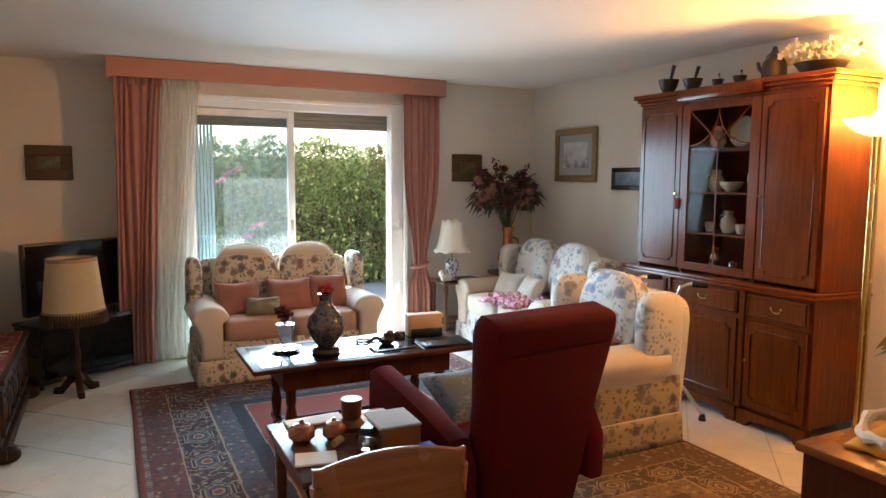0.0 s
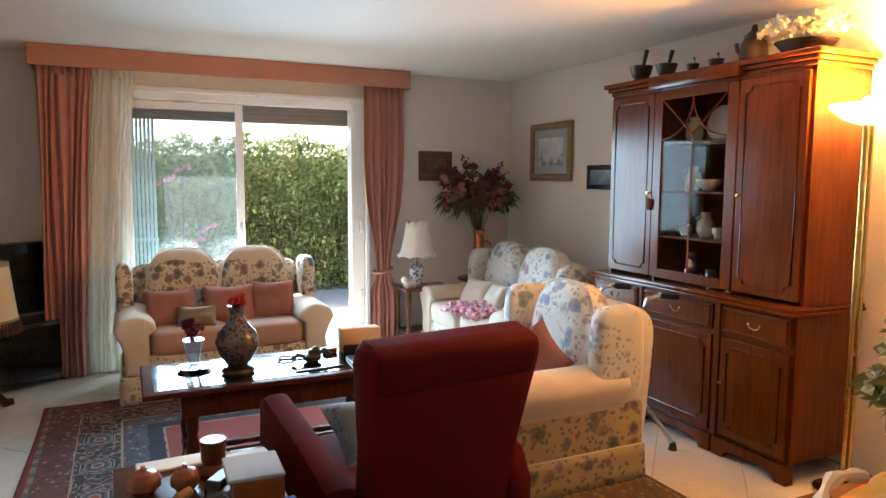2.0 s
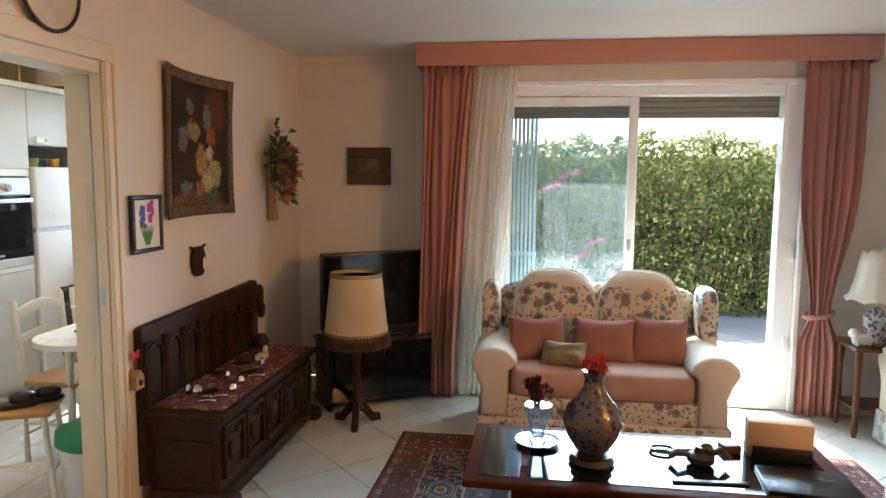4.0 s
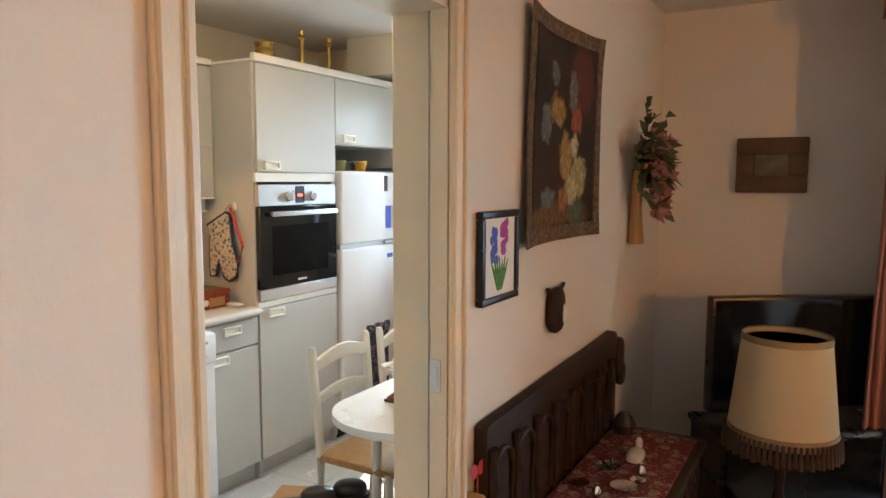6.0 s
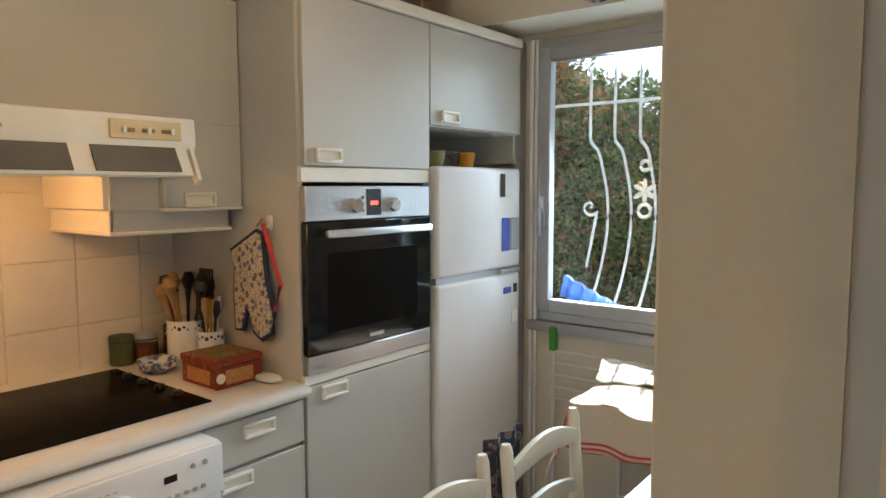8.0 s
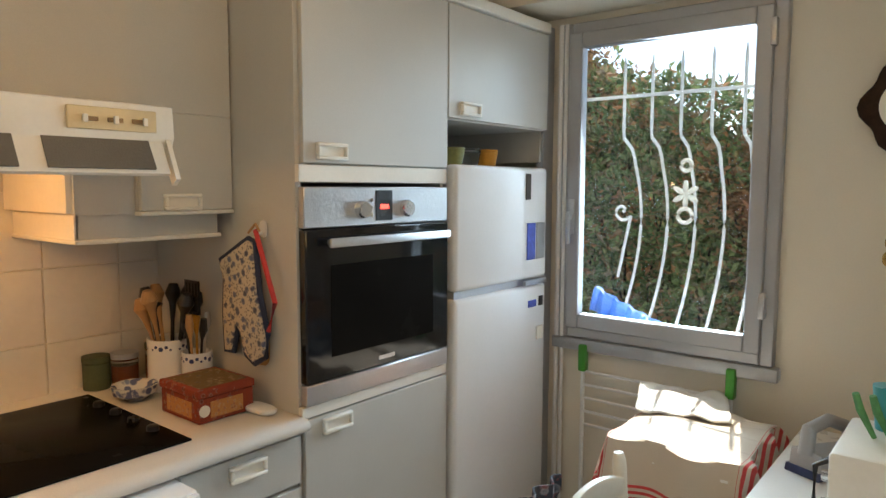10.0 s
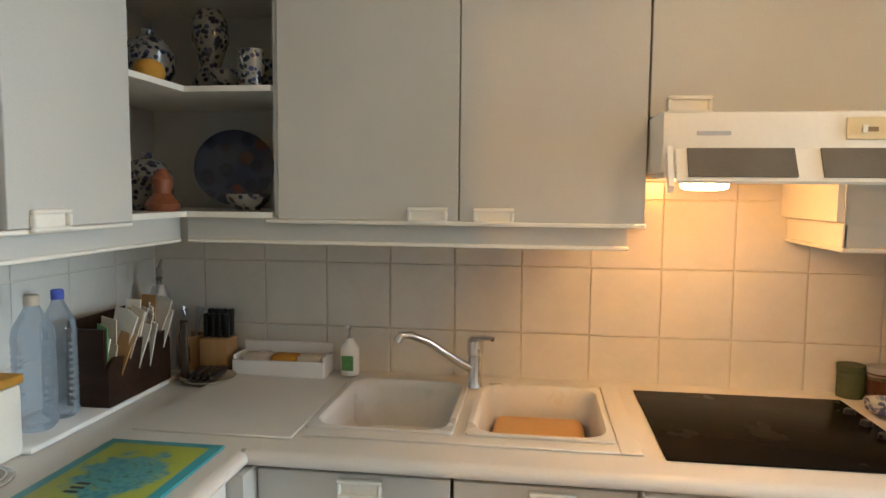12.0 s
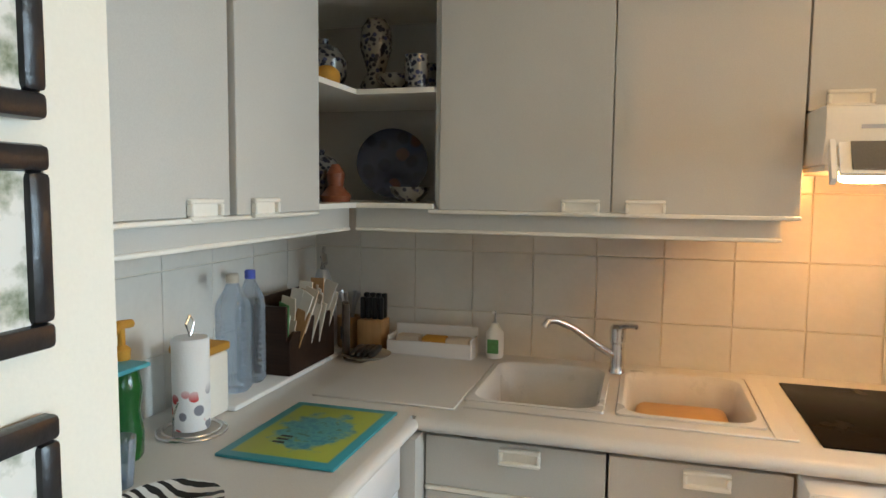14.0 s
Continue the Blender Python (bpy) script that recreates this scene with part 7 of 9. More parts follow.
# pottery on the corner shelf
for x, y, z, kind in ((-2.89, 2.98, 1.842, "tureen"), (-2.805, 3.035, 1.842, "lemon"), (-3.0, 3.12, 1.842, "tall"), (-2.92, 3.22, 1.842, "bowl"), (-3.02, 3.30, 1.842, "mug"), (-2.86, 3.31, 1.842, "mug"), (-2.90, 2.96, 1.487, "tureen"), (-2.82, 3.055, 1.487, "orange"), (-2.62, 2.99, 1.487, "mug"), (-3.16, 3.12, 1.487, "plate"), (-2.92, 3.27, 1.487, "bowl")):
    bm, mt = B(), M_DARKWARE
    if kind == "tureen":
        lathe(bm, [(0.05, 0), (0.075, 0.05), (0.078, 0.10), (0.07, 0.11), (0.05, 0.14), (0.015, 0.155), (0.018, 0.17)], 22)
        lb, ct_ = "lidded dark blue and white pottery jar on the corner shelf", "jar"
    elif kind == "lemon":
        puff(bm, (0, 0, 0.035), (0.10, 0.075, 0.07), 0.9, 0.9, None, 10, 16)
        mt, lb, ct_ = M_YELLOW, "yellow china lemon on the corner shelf", "ornament"
    elif kind == "tall":
        lathe(bm, [(0.05, 0), (0.055, 0.03), (0.03, 0.08), (0.055, 0.16), (0.05, 0.22), (0.03, 0.25)], 20)
        lb, ct_ = "tall dark blue painted pottery figure jug", "jug"
    elif kind == "bowl":
        lathe(bm, [(0.03, 0), (0.06, 0.03), (0.065, 0.05), (0.055, 0.048)], 20)
        lb, ct_ = "small dark blue painted pottery bowl", "bowl"
    elif kind == "mug":
        lathe(bm, [(0.035, 0), (0.038, 0.05), (0.036, 0.10), (0.03, 0.098)], 18)
        tube(bm, [(0.036, 0, 0.08), (0.06, 0, 0.07), (0.058, 0, 0.035), (0.036, 0, 0.025)], 0.005)
        lb, ct_ = "dark blue and white painted pottery mug", "mug"
    elif kind == "orange":
        lathe(bm, [(0.045, 0), (0.05, 0.02), (0.025, 0.05), (0.03, 0.09), (0.012, 0.12)], 20)
        mt, lb, ct_ = M_TERRA, "orange-brown pottery flask on the corner shelf", "flask"
    else:
        lathe(bm, [(0.05, 0), (0.11, 0.012), (0.128, 0.024), (0.12, 0.024), (0.05, 0.01)], 36, m=pose(0, 0, 0.132, 0, 76, 18))
        mt, lb, ct_ = painted_ware("dark_blue_plate", (0.03, 0.04, 0.09), (0.012, 0.016, 0.045), (0.10, 0.03, 0.02), 18), "large dark blue painted plate standing on the corner shelf", "plate"
    solo({"tureen": "pottery_jar", "tall": "pottery_jug", "bowl": "pottery_bowl", "mug": "pottery_mug", "orange": "pottery_flask", "lemon": "china_lemon", "plate": "pottery_plate"}[kind], bm, mt, lb, ct_, pose(x, y, z), "pottery on the corner shelf")

# worktop, an L with the sink's bowls cut out
SB = ((-3.17, 3.53, -2.70, 3.90), (-3.17, 3.955, -2.71, 4.315))   # bowls x0, y0, x1, y1
ZW = 0.92
wt = thing("worktop", "pale speckled L-shaped kitchen worktop with a rounded edge", "worktop", pose(0, 0, 0))
bm = B()
xs = [KX0 + 0.008, SB[0][0], SB[0][2], -2.53]
for a, b, c, d in ((KX0 + 0.008, KY0 + 0.008, -2.53, SB[0][1]), (KX0 + 0.008, SB[0][1], SB[0][0], SB[1][3]), (SB[0][2], SB[0][1], -2.53, SB[1][3]), (SB[0][0], SB[0][3], SB[0][2], SB[1][1]), (KX0 + 0.008, SB[1][3], -2.53, OY0 - 0.001), (-2.53, KY0 + 0.008, -1.435, 3.415)):
    part("slab", box(B(), a, b, ZW - 0.038, c, d, ZW), M_TOP, wt)
bm.free()
bm = B()
prof_e = arc(0, 0, 0.019, -90, 90, 8)
n_ = 1
prism(bm, [(-2.53 + 0.028 * math.cos(radians(a)), ZW - 0.019 + 0.019 * math.sin(radians(a))) for a in range(-90, 91, 15)], 3.43, OY0 - 0.001)
part("front_edge", bm, M_TOP, wt, smooth=False)
bm = B()
prism(bm, [(3.415 + 0.028 * math.cos(radians(a)), ZW - 0.019 + 0.019 * math.sin(radians(a))) for a in range(-90, 91, 15)], 1.435, 2.51, pose(0, 0, 0, 0, 0, 90))
part("front_edge", bm, M_TOP, wt, smooth=False)
sk = thing("sink", "white resin double-bowl sink with a drainer", "sink", pose(0, 0, 0))


def rrect(x0, y0, x1, y1, r, n=6):
    pts = []
    for cx, cy, a0 in ((x1 - r, y1 - r, 0), (x0 + r, y1 - r, 90), (x0 + r, y0 + r, 180), (x1 - r, y0 + r, 270)):
        for i in range(n + 1):
            a = radians(a0 + 90 * i / n)
            pts.append((cx + r * math.cos(a), cy + r * math.sin(a)))
    return pts


def bowl_shell(o, depth):
    bm = B()
    x0, y0, x1, y1 = o
    rings = []
    for inset, z, r in ((-0.012, ZW + 0.0015, 0.012), (-0.010, ZW + 0.007, 0.014), (0.004, ZW + 0.008, 0.07), (0.010, ZW + 0.002, 0.07), (0.016, ZW - 0.02, 0.075), (0.03, ZW - depth + 0.03, 0.08), (0.06, ZW - depth, 0.07), (0.14, ZW - depth - 0.003, 0.03)):
        rings.append([bm.verts.new((p, q, z)) for p, q in rrect(x0 + inset, y0 + inset, x1 - inset, y1 - inset, r)])
    for a, b in zip(rings, rings[1:]):
        for i in range(len(a)):
            bm.faces.new((a[i], a[(i + 1) % len(a)], b[(i + 1) % len(a)], b[i])).smooth = True
    bm.faces.new(rings[-1])
    bmesh.ops.recalc_face_normals(bm, faces=bm.faces)
    return bm


for o, dpt in ((SB[0], 0.17), (SB[1], 0.17)):
    b_ = part("bowl", bowl_shell(o, dpt), M_SINK, sk, "white sink bowl")
    b_.modifiers.new("thickness", "SOLIDIFY").thickness = 0.004
    part("drain", lathe(B(), [(0.04, 0), (0.04, 0.004), (0.02, 0.002)], 20, ((o[0] + o[2]) / 2, (o[1] + o[3]) / 2, ZW - dpt + 0.001)), M_STEEL, sk)
bm = B()
box(bm, -3.14, 3.08, ZW + 0.0005, -2.60, 3.515, ZW + 0.007, 0.0025, 1)
part("drainer", bm, M_TOP, sk)
bm = B()
box(bm, -3.20, 4.33, ZW + 0.0005, -2.63, 4.385, ZW + 0.006, 0.002, 1)
box(bm, -2.685, 3.53, ZW + 0.0005, -2.63, 4.33, ZW + 0.006, 0.002, 1)
box(bm, -3.23, 3.53, ZW + 0.0005, -3.185, 4.33, ZW + 0.006, 0.002, 1)
part("rim", bm, M_TOP, sk)
tp = thing("mixer_tap", "chrome single-lever kitchen mixer tap", "tap", pose(-3.14, 3.93, ZW + 0.006))
part("body", lathe(B(), [(0.028, 0), (0.026, 0.008), (0.022, 0.02), (0.022, 0.10), (0.026, 0.105), (0.026, 0.15), (0.016, 0.162)], 22), M_CHROME, tp)
part("spout", tube(B(), [(0, 0, 0.05), (0.03, -0.05, 0.085), (0.09, -0.14, 0.16), (0.12, -0.19, 0.185), (0.135, -0.215, 0.185), (0.142, -0.225, 0.165)], [0.013, 0.013, 0.012, 0.012, 0.012, 0.013], 12), M_CHROME, tp)
part("lever", tube(B(), [(0, 0, 0.15), (0.03, 0.03, 0.165), (0.06, 0.06, 0.168)], [0.014, 0.009, 0.008], 10), M_CHROME, tp)
bm = B()
box(bm, SB[1][0] + 0.04, SB[1][1] + 0.04, ZW - 0.166, SB[1][2] - 0.045, SB[1][3] - 0.04, ZW - 0.075, 0.03, 3)
solo("washing_basin", bm, plain("amber_plastic", (0.60, 0.34, 0.12), 0.4, var=0.1), "amber plastic washing-up basin in the sink bowl", "basin")
# hob
hb = thing("ceramic_hob", "black ceramic glass hob set into the worktop", "hob", pose(0, 0, 0))
part("glass", box(B(), -3.18, 4.432, ZW + 0.0005, -2.61, 5.048, ZW + 0.006, 0.003, 2), M_CERAMIC_HOB, hb)
for k in range(4):
    part("knob", lathe(B(), [(0.016, 0), (0.015, 0.012), (0.012, 0.014)], 14, (-3.04 + 0.1 * k, 5.015, ZW + 0.006)), M_BLACK, hb)

# base units and washing machine
wm = thing("washing_machine", "white front-loading washing machine under the worktop", "washing machine", pose(0, 0, 0))
WA, WB, WX = 4.368, 4.960, -2.44
part("body", box(B(), KX0 + 0.1, WA, 0.02, WX, WB, 0.875, 0.008), M_ENAMEL, wm)
part("control_panel", box(B(), WX - 0.002, WA + 0.002, 0.735, WX + 0.015, WB - 0.002, 0.872, 0.008), M_ENAMEL, wm)
part("drawer", box(B(), WX + 0.014, WA + 0.02, 0.748, WX + 0.020, WA + 0.20, 0.855, 0.004), M_ENAMEL, wm)
bm = B()
puff(bm, (WX + 0.021, WA + 0.11, 0.80), (0.006, 0.075, 0.028), 0.8, 0.8, None, 8, 16)
part("badge", bm, M_STEEL, wm, "oval grey badge")
part("dial", lathe(B(), [(0.034, 0), (0.032, 0.012), (0.022, 0.014), (0.02, 0.03), (0.016, 0.032)], 24, m=pose(WX + 0.015, WA + 0.31, 0.79, 0, 90, 0)), M_ENAMEL, wm)
part("display", box(B(), WX + 0.015, WA + 0.42, 0.812, WX + 0.0165, WA + 0.455, 0.83), M_BLACK, wm)
for k in range(6):
    bm = B()
    box(bm, WX + 0.015, WA + 0.40 + 0.024 * k, 0.768, WX + 0.018, WA + 0.413 + 0.024 * k, 0.779, 0.001, 1)
    part("button", bm, M_ALU, wm)
for k in range(2):
    bm = B()
    lathe(bm, [(0.007, 0), (0.006, 0.004)], 10, m=pose(WX + 0.015, WA + 0.50 + 0.035 * k, 0.835, 0, 90, 0))
    part("indicator", bm, M_ALU, wm)
for k in range(8):
    bm = B()
    box(bm, WX + 0.015, WA + 0.24 + 0.018 * (k % 4), 0.835 - 0.09 * (k // 4), WX + 0.0155, WA + 0.252 + 0.018 * (k % 4), 0.838 - 0.09 * (k // 4))
    part("print_mark", bm, M_ALU, wm)
mD = pose(WX, WA + 0.30, 0.44, 0, 90, 0)
part("door_ring", lathe(B(), [(0.215, 0), (0.215, 0.012), (0.20, 0.03), (0.17, 0.04), (0.15, 0.03), (0.148, 0.004)], 44, m=mD), M_ENAMEL, wm)
part("door_glass", lathe(B(), [(0.15, 0.012), (0.14, 0.026), (0.10, 0.036), (0.03, 0.04)], 36, m=mD), M_SCREEN, wm, "dark bulging door glass")
part("door_grip", box(B(), WX + 0.02, WA + 0.44, 0.40, WX + 0.045, WA + 0.49, 0.52, 0.012), M_ENAMEL, wm)
for y in (WA + 0.05, WB - 0.05):
    part("foot", cyl(B(), WX - 0.06, y, 0, 0.02, 0.02), M_BLACK, wm)
bu = unit("base_unit", "pale blue-grey base unit with a drawer and a door", 4.972, OY0 - 0.002, 0.10, 0.88, KX0 + 0.05, XF)
front(bu, 4.974, OY0 - 0.002, 0.735, 0.868, XF, (5.155, 0.83), "drawer")
front(bu, 4.974, OY0 - 0.002, 0.10, 0.722, XF, (5.07, 0.692))
su = unit("sink_unit", "pale grey sink base unit with drawers", 3.45, 4.36, 0.10, 0.70, KX0 + 0.05, XF)
for a, b in ((3.45, 3.93), (3.935, 4.36)):
    front(su, a, b, 0.73, 0.868, XF, ((a + b) / 2 + 0.02, 0.835), "drawer")
    front(su, a, b, 0.10, 0.715, XF, (b - 0.08, 0.685))
part("edge_strip", box(B(), XF - 0.018, 3.45, 0.716, XF + 0.004, 4.36, 0.729, 0.002, 1), M_IVORY, su)
dw = thing("dishwasher", "white appliance under the short worktop", "dishwasher", pose(0, 0, 0))
part("body", box(B(), -2.46, KY0 + 0.05, 0.02, -1.86, 3.38, 0.878), M_ENAMEL, dw)
part("door", box(B(), -2.458, 3.382, 0.09, -1.862, 3.405, 0.74, 0.006), M_ENAMEL, dw)
part("control_panel", box(B(), -2.458, 3.382, 0.745, -1.862, 3.41, 0.872, 0.006), M_ENAMEL, dw)
su2 = thing("base_unit", "pale grey base unit at the end of the short worktop", "cabinet", pose(0, 0, 0), "kitchen units")
part("body", box(B(), -1.855, KY0 + 0.05, 0.10, -1.437, 3.37, 0.88), M_UNIT, su2)
part("door", box(B(), -1.853, 3.372, 0.10, -1.439, 3.39, 0.87, 0.002, 1), M_UNIT, su2)
solo("corner_filler", box(B(), XF - 0.30, 3.36, 0.10, -2.465, 3.447, 0.878), M_UNIT, "pale grey filler panel in the corner of the units", "panel")
bm = B()
box(bm, KX0 + 0.05, 3.45, 0, XF - 0.05, 4.36, 0.098)
box(bm, KX0 + 0.05, 4.975, 0, XF - 0.05, FY1, 0.098)
box(bm, -1.855, KY0 + 0.05, 0, -1.437, 3.33, 0.098)
setting("plinth", bm, M_UNIT, "pale grey kitchen plinth", "plinth")

# flush ceiling lamp
cl = thing("ceiling_lamp", "flush opal ceiling lamp giving warm light in the kitchen", "lamp", pose(-1.78, 4.85, 0))
part("base", lathe(B(), [(0.15, ZC - 0.03), (0.155, ZC - 0.003)], 28), M_WHITE, cl)
part("diffuser", lathe(B(), [(0.03, ZC - 0.095), (0.10, ZC - 0.075), (0.135, ZC - 0.035)], 28), glow_mat("opal_glow", (1.0, 0.72, 0.38), 3), cl, "glowing opal glass").visible_shadow = False

# cooker hood
hd = thing("cooker_hood", "ivory cooker hood with its visor pulled open and lamp on", "cooker hood", pose(0, 0, 0))
H0, H1 = 4.405, 5.047
bm = B()
prism(bm, [(KX0 + 0.05, 1.60), (-2.67, 1.60), (-2.645, 1.665), (-2.65, 1.735), (-2.69, 1.742), (KX0 + 0.05, 1.742)], H0, H1, None, 0.004)
part("body", bm, M_IVORY, hd)
vis = part("visor", prism(B(), [(-2.665, 1.66), (-2.655, 1.662), (-2.615, 1.578), (-2.625, 1.572)], H0 + 0.03, H1 - 0.03), M_IVORY, hd)
for a, b in ((H0 + 0.055, H0 + 0.29), (H0 + 0.345, H1 - 0.065)):
    part("filter", prism(B(), [(-2.656, 1.652), (-2.648, 1.654), (-2.612, 1.588), (-2.620, 1.586)], a, b), M_MESH, vis, "greasy metal mesh filter")
for y in (H0 + 0.01, H1 - 0.022):
    part("bracket", prism(B(), [(-2.68, 1.655), (-2.65, 1.665), (-2.605, 1.565), (-2.625, 1.55)], y, y + 0.012), M_IVORY, hd)
part("switch_plate", box(B(), -2.646, 4.80, 1.672, -2.640, 5.00, 1.722, 0.002, 1), plain("aged_ivory", (0.72, 0.60, 0.36), 0.4, var=0.06), hd, "yellowed switch plate")
for k, y in enumerate((4.83, 4.885, 4.94)):
    part("slot", box(B(), -2.640, y, 1.690, -2.6365, y + 0.035, 1.700, 0.001, 1), M_GOLDF, hd)
    part("slider", box(B(), -2.6365, y + 0.012 * k, 1.686, -2.630, y + 0.010 + 0.012 * k, 1.704, 0.001, 1), M_IVORY, hd)
part("badge", box(B(), -2.6465, H0 + 0.075, 1.683, -2.6435, H0 + 0.15, 1.692), M_ALU, hd)
part("underside", box(B(), KX0 + 0.06, H0 + 0.01, 1.585, -2.68, H1 - 0.01, 1.598), M_IVORY, hd)
M_HBULB = glow_mat("hood_lamp_glow", (1.0, 0.62, 0.25), 14)
bm = B()
puff(bm, (-2.86, 4.55, 1.572), (0.08, 0.12, 0.03), 0.6, 0.6, None, 8, 16)
part("lamp_cover", bm, M_HBULB, hd, "glowing lamp cover").visible_shadow = False

# things on the worktop
box_t = thing("tin_box", "orange patterned tea tin on the worktop", "tin", pose(-2.785, 5.20, ZW + 0.001, 0, 0, 0))
M_ORANGE = floral("red_lacquer_tin", (0.27, 0.045, 0.022), [(0.20, 0.05, 0.02), (0.33, 0.10, 0.03), (0.14, 0.03, 0.02)], 40, 0.5)
M_TINLABEL = floral("tin_label", (0.50, 0.22, 0.07), [(0.35, 0.12, 0.04), (0.55, 0.32, 0.12)], 60, 0.8)
M_TINTOP = floral("tin_lid_picture", (0.16, 0.10, 0.035), [(0.30, 0.20, 0.06), (0.05, 0.035, 0.02), (0.24, 0.12, 0.04)], 36, 0.9)
part("body", box(B(), -0.095, -0.085, 0, 0.095, 0.085, 0.068, 0.004), M_ORANGE, box_t)
lid_ = part("lid", box(B(), -0.099, -0.089, 0.069, 0.099, 0.089, 0.092, 0.005), M_ORANGE, box_t)
part("lid_picture", box(B(), -0.082, -0.072, 0.092, 0.082, 0.072, 0.0935), M_TINTOP, lid_, "dark gold picture on the lid")
part("label", box(B(), -0.062, -0.0865, 0.012, 0.062, -0.085, 0.056), M_TINLABEL, box_t, "orange paper label")
part("label", box(B(), 0.095, -0.05, 0.012, 0.0965, 0.05, 0.056), M_TINLABEL, box_t, "orange paper label")
part("seal", lathe(B(), [(0.016, 0), (0.016, 0.0015)], 18, m=pose(0.095, -0.068, 0.034, 0, 90, 0)), M_PAPER, box_t, "round pale seal")
M_COBALT = plain("cobalt_glaze", (0.03, 0.05, 0.16), 0.3, var=0.3, scale=40)


def flower_band(parent, r, z):
    """Blue flower sprigs painted round a pot below its rim."""
    for k in range(5):
        a = 6.2832 * k / 5 - 0.9
        bm = B()
        for dx, dz, w in ((0, 0, 0.014), (0.016, 0.006, 0.010), (-0.016, 0.006, 0.010), (0.028, -0.002, 0.007), (-0.028, -0.002, 0.007)):
            t = a + dx / r
            puff(bm, (0, 0, 0), (w, 0.0015, w), 0.9, 0.9, pose(r * math.cos(t), r * math.sin(t), z + dz, 0, 0, math.degrees(t) - 90), 6, 8)
        part("flower_sprig", bm, M_COBALT, parent, "painted blue flower sprig")


u2 = thing("utensil_pot", "smaller white pot with blue flowers and whisks", "pot", pose(-2.953, 5.272, ZW + 0.001))
part("pot", lathe(B(), [(0.042, 0), (0.045, 0.015), (0.045, 0.13), (0.040, 0.13), (0.038, 0.03)], 22), M_ENAMEL, u2)
flower_band(u2, 0.045, 0.108)
for k in range(5):
    a = 1.256 * k
    part("utensil", tube(B(), [(0.012 * math.cos(a), 0.012 * math.sin(a), 0.03), (0.03 * math.cos(a), 0.026 * math.sin(a), 0.17), (0.038 * math.cos(a), 0.030 * math.sin(a), 0.20 + 0.012 * (k % 3)), (0.042 * math.cos(a), 0.032 * math.sin(a), 0.235 + 0.012 * (k % 3))], [0.004, 0.004, 0.013, 0.009], 8), (M_BLACK, M_STEEL, M_YELLOW, M_BLACK, M_TAN)[k], u2)
up = thing("utensil_pot", "white pot with blue flowers full of wooden and black utensils", "pot", pose(-3.07, 5.25, ZW + 0.001))
part("pot", lathe(B(), [(0.062, 0), (0.066, 0.02), (0.066, 0.16), (0.06, 0.16), (0.058, 0.03)], 24), M_ENAMEL, up)
flower_band(up, 0.066, 0.135)
rnd = random.Random(6)
for k in range(9):
    a = rnd.uniform(0, 6.28)
    dx, dy = 0.09 * math.cos(a), 0.07 * math.sin(a)
    h = rnd.uniform(0.20, 0.27)
    bm = B()
    tube(bm, [(dx * 0.3, dy * 0.3, 0.04), (dx * 0.8, dy * 0.8, h * 0.8), (dx, dy, h), (dx * 1.1, dy * 1.1, h + 0.03), (dx * 1.2, dy * 1.2, h + 0.06)], [0.006, 0.006, 0.012, 0.026, 0.014], 10)
    part("utensil", bm, M_BLACK if k % 3 else M_TAN, up, "black nylon ladle" if k % 3 else "wooden spoon")
bm = B()
tube(bm, [(0.04, 0.02, 0.05), (0.075, 0.03, 0.24)], 0.006, 8)
for k in range(5):
    box(bm, 0.055 + 0.017 * k, 0.024, 0.24, 0.062 + 0.017 * k, 0.030, 0.34)
for z in (0.24, 0.285, 0.335):
    box(bm, 0.055, 0.024, z, 0.13, 0.030, z + 0.008)
part("utensil", bm, M_BLACK, up, "black slotted spatula")
for k, (x, y, r, h, mt, lb) in enumerate(((-3.20, 5.17, 0.04, 0.085, M_GLASS, "glass spice jar beside the hob"), (-3.19, 5.27, 0.035, 0.10, M_GLASS, "glass spice jar beside the hob"), (-3.04, 5.12, 0.0, 0, None, ""), (-3.24, 5.10, 0.04, 0.08, M_LEAF, "green herb jar beside the hob"))):
    if mt is None:
        bm = B()
        lathe(bm, [(0.03, 0), (0.06, 0.02), (0.065, 0.045), (0.055, 0.043), (0.03, 0.01)], 22)
        solo("small_bowl", bm, M_BLUEWARE, "small white bowl beside the hob", "bowl", pose(x, y, ZW + 0.001))
        continue
    j = thing("spice_jar", lb, "jar", pose(x, y, ZW + 0.001), "spice jars")
    part("jar", lathe(B(), [(r, 0), (r, h), (r * 0.9, h + 0.004)], 18), mt, j)
    part("contents", lathe(B(), [(r * 0.88, 0.004), (r * 0.88, h * 0.8)], 14), M_TERRA if k != 3 else M_LEAF, j)
    part("lid", lathe(B(), [(r * 1.04, h + 0.005), (r * 1.04, h + 0.022)], 18), M_LEAF if k % 2 else M_ALU, j)
sp = thing("spoon_rest", "white spoon rest with a cloth on the worktop", "dish", pose(-2.66, 5.285, ZW + 0.001))
bm = B()
puff(bm, (0, 0, 0.010), (0.12, 0.06, 0.02), 0.6, 0.8, None, 8, 18)
part("dish", bm, M_WHITE, sp)
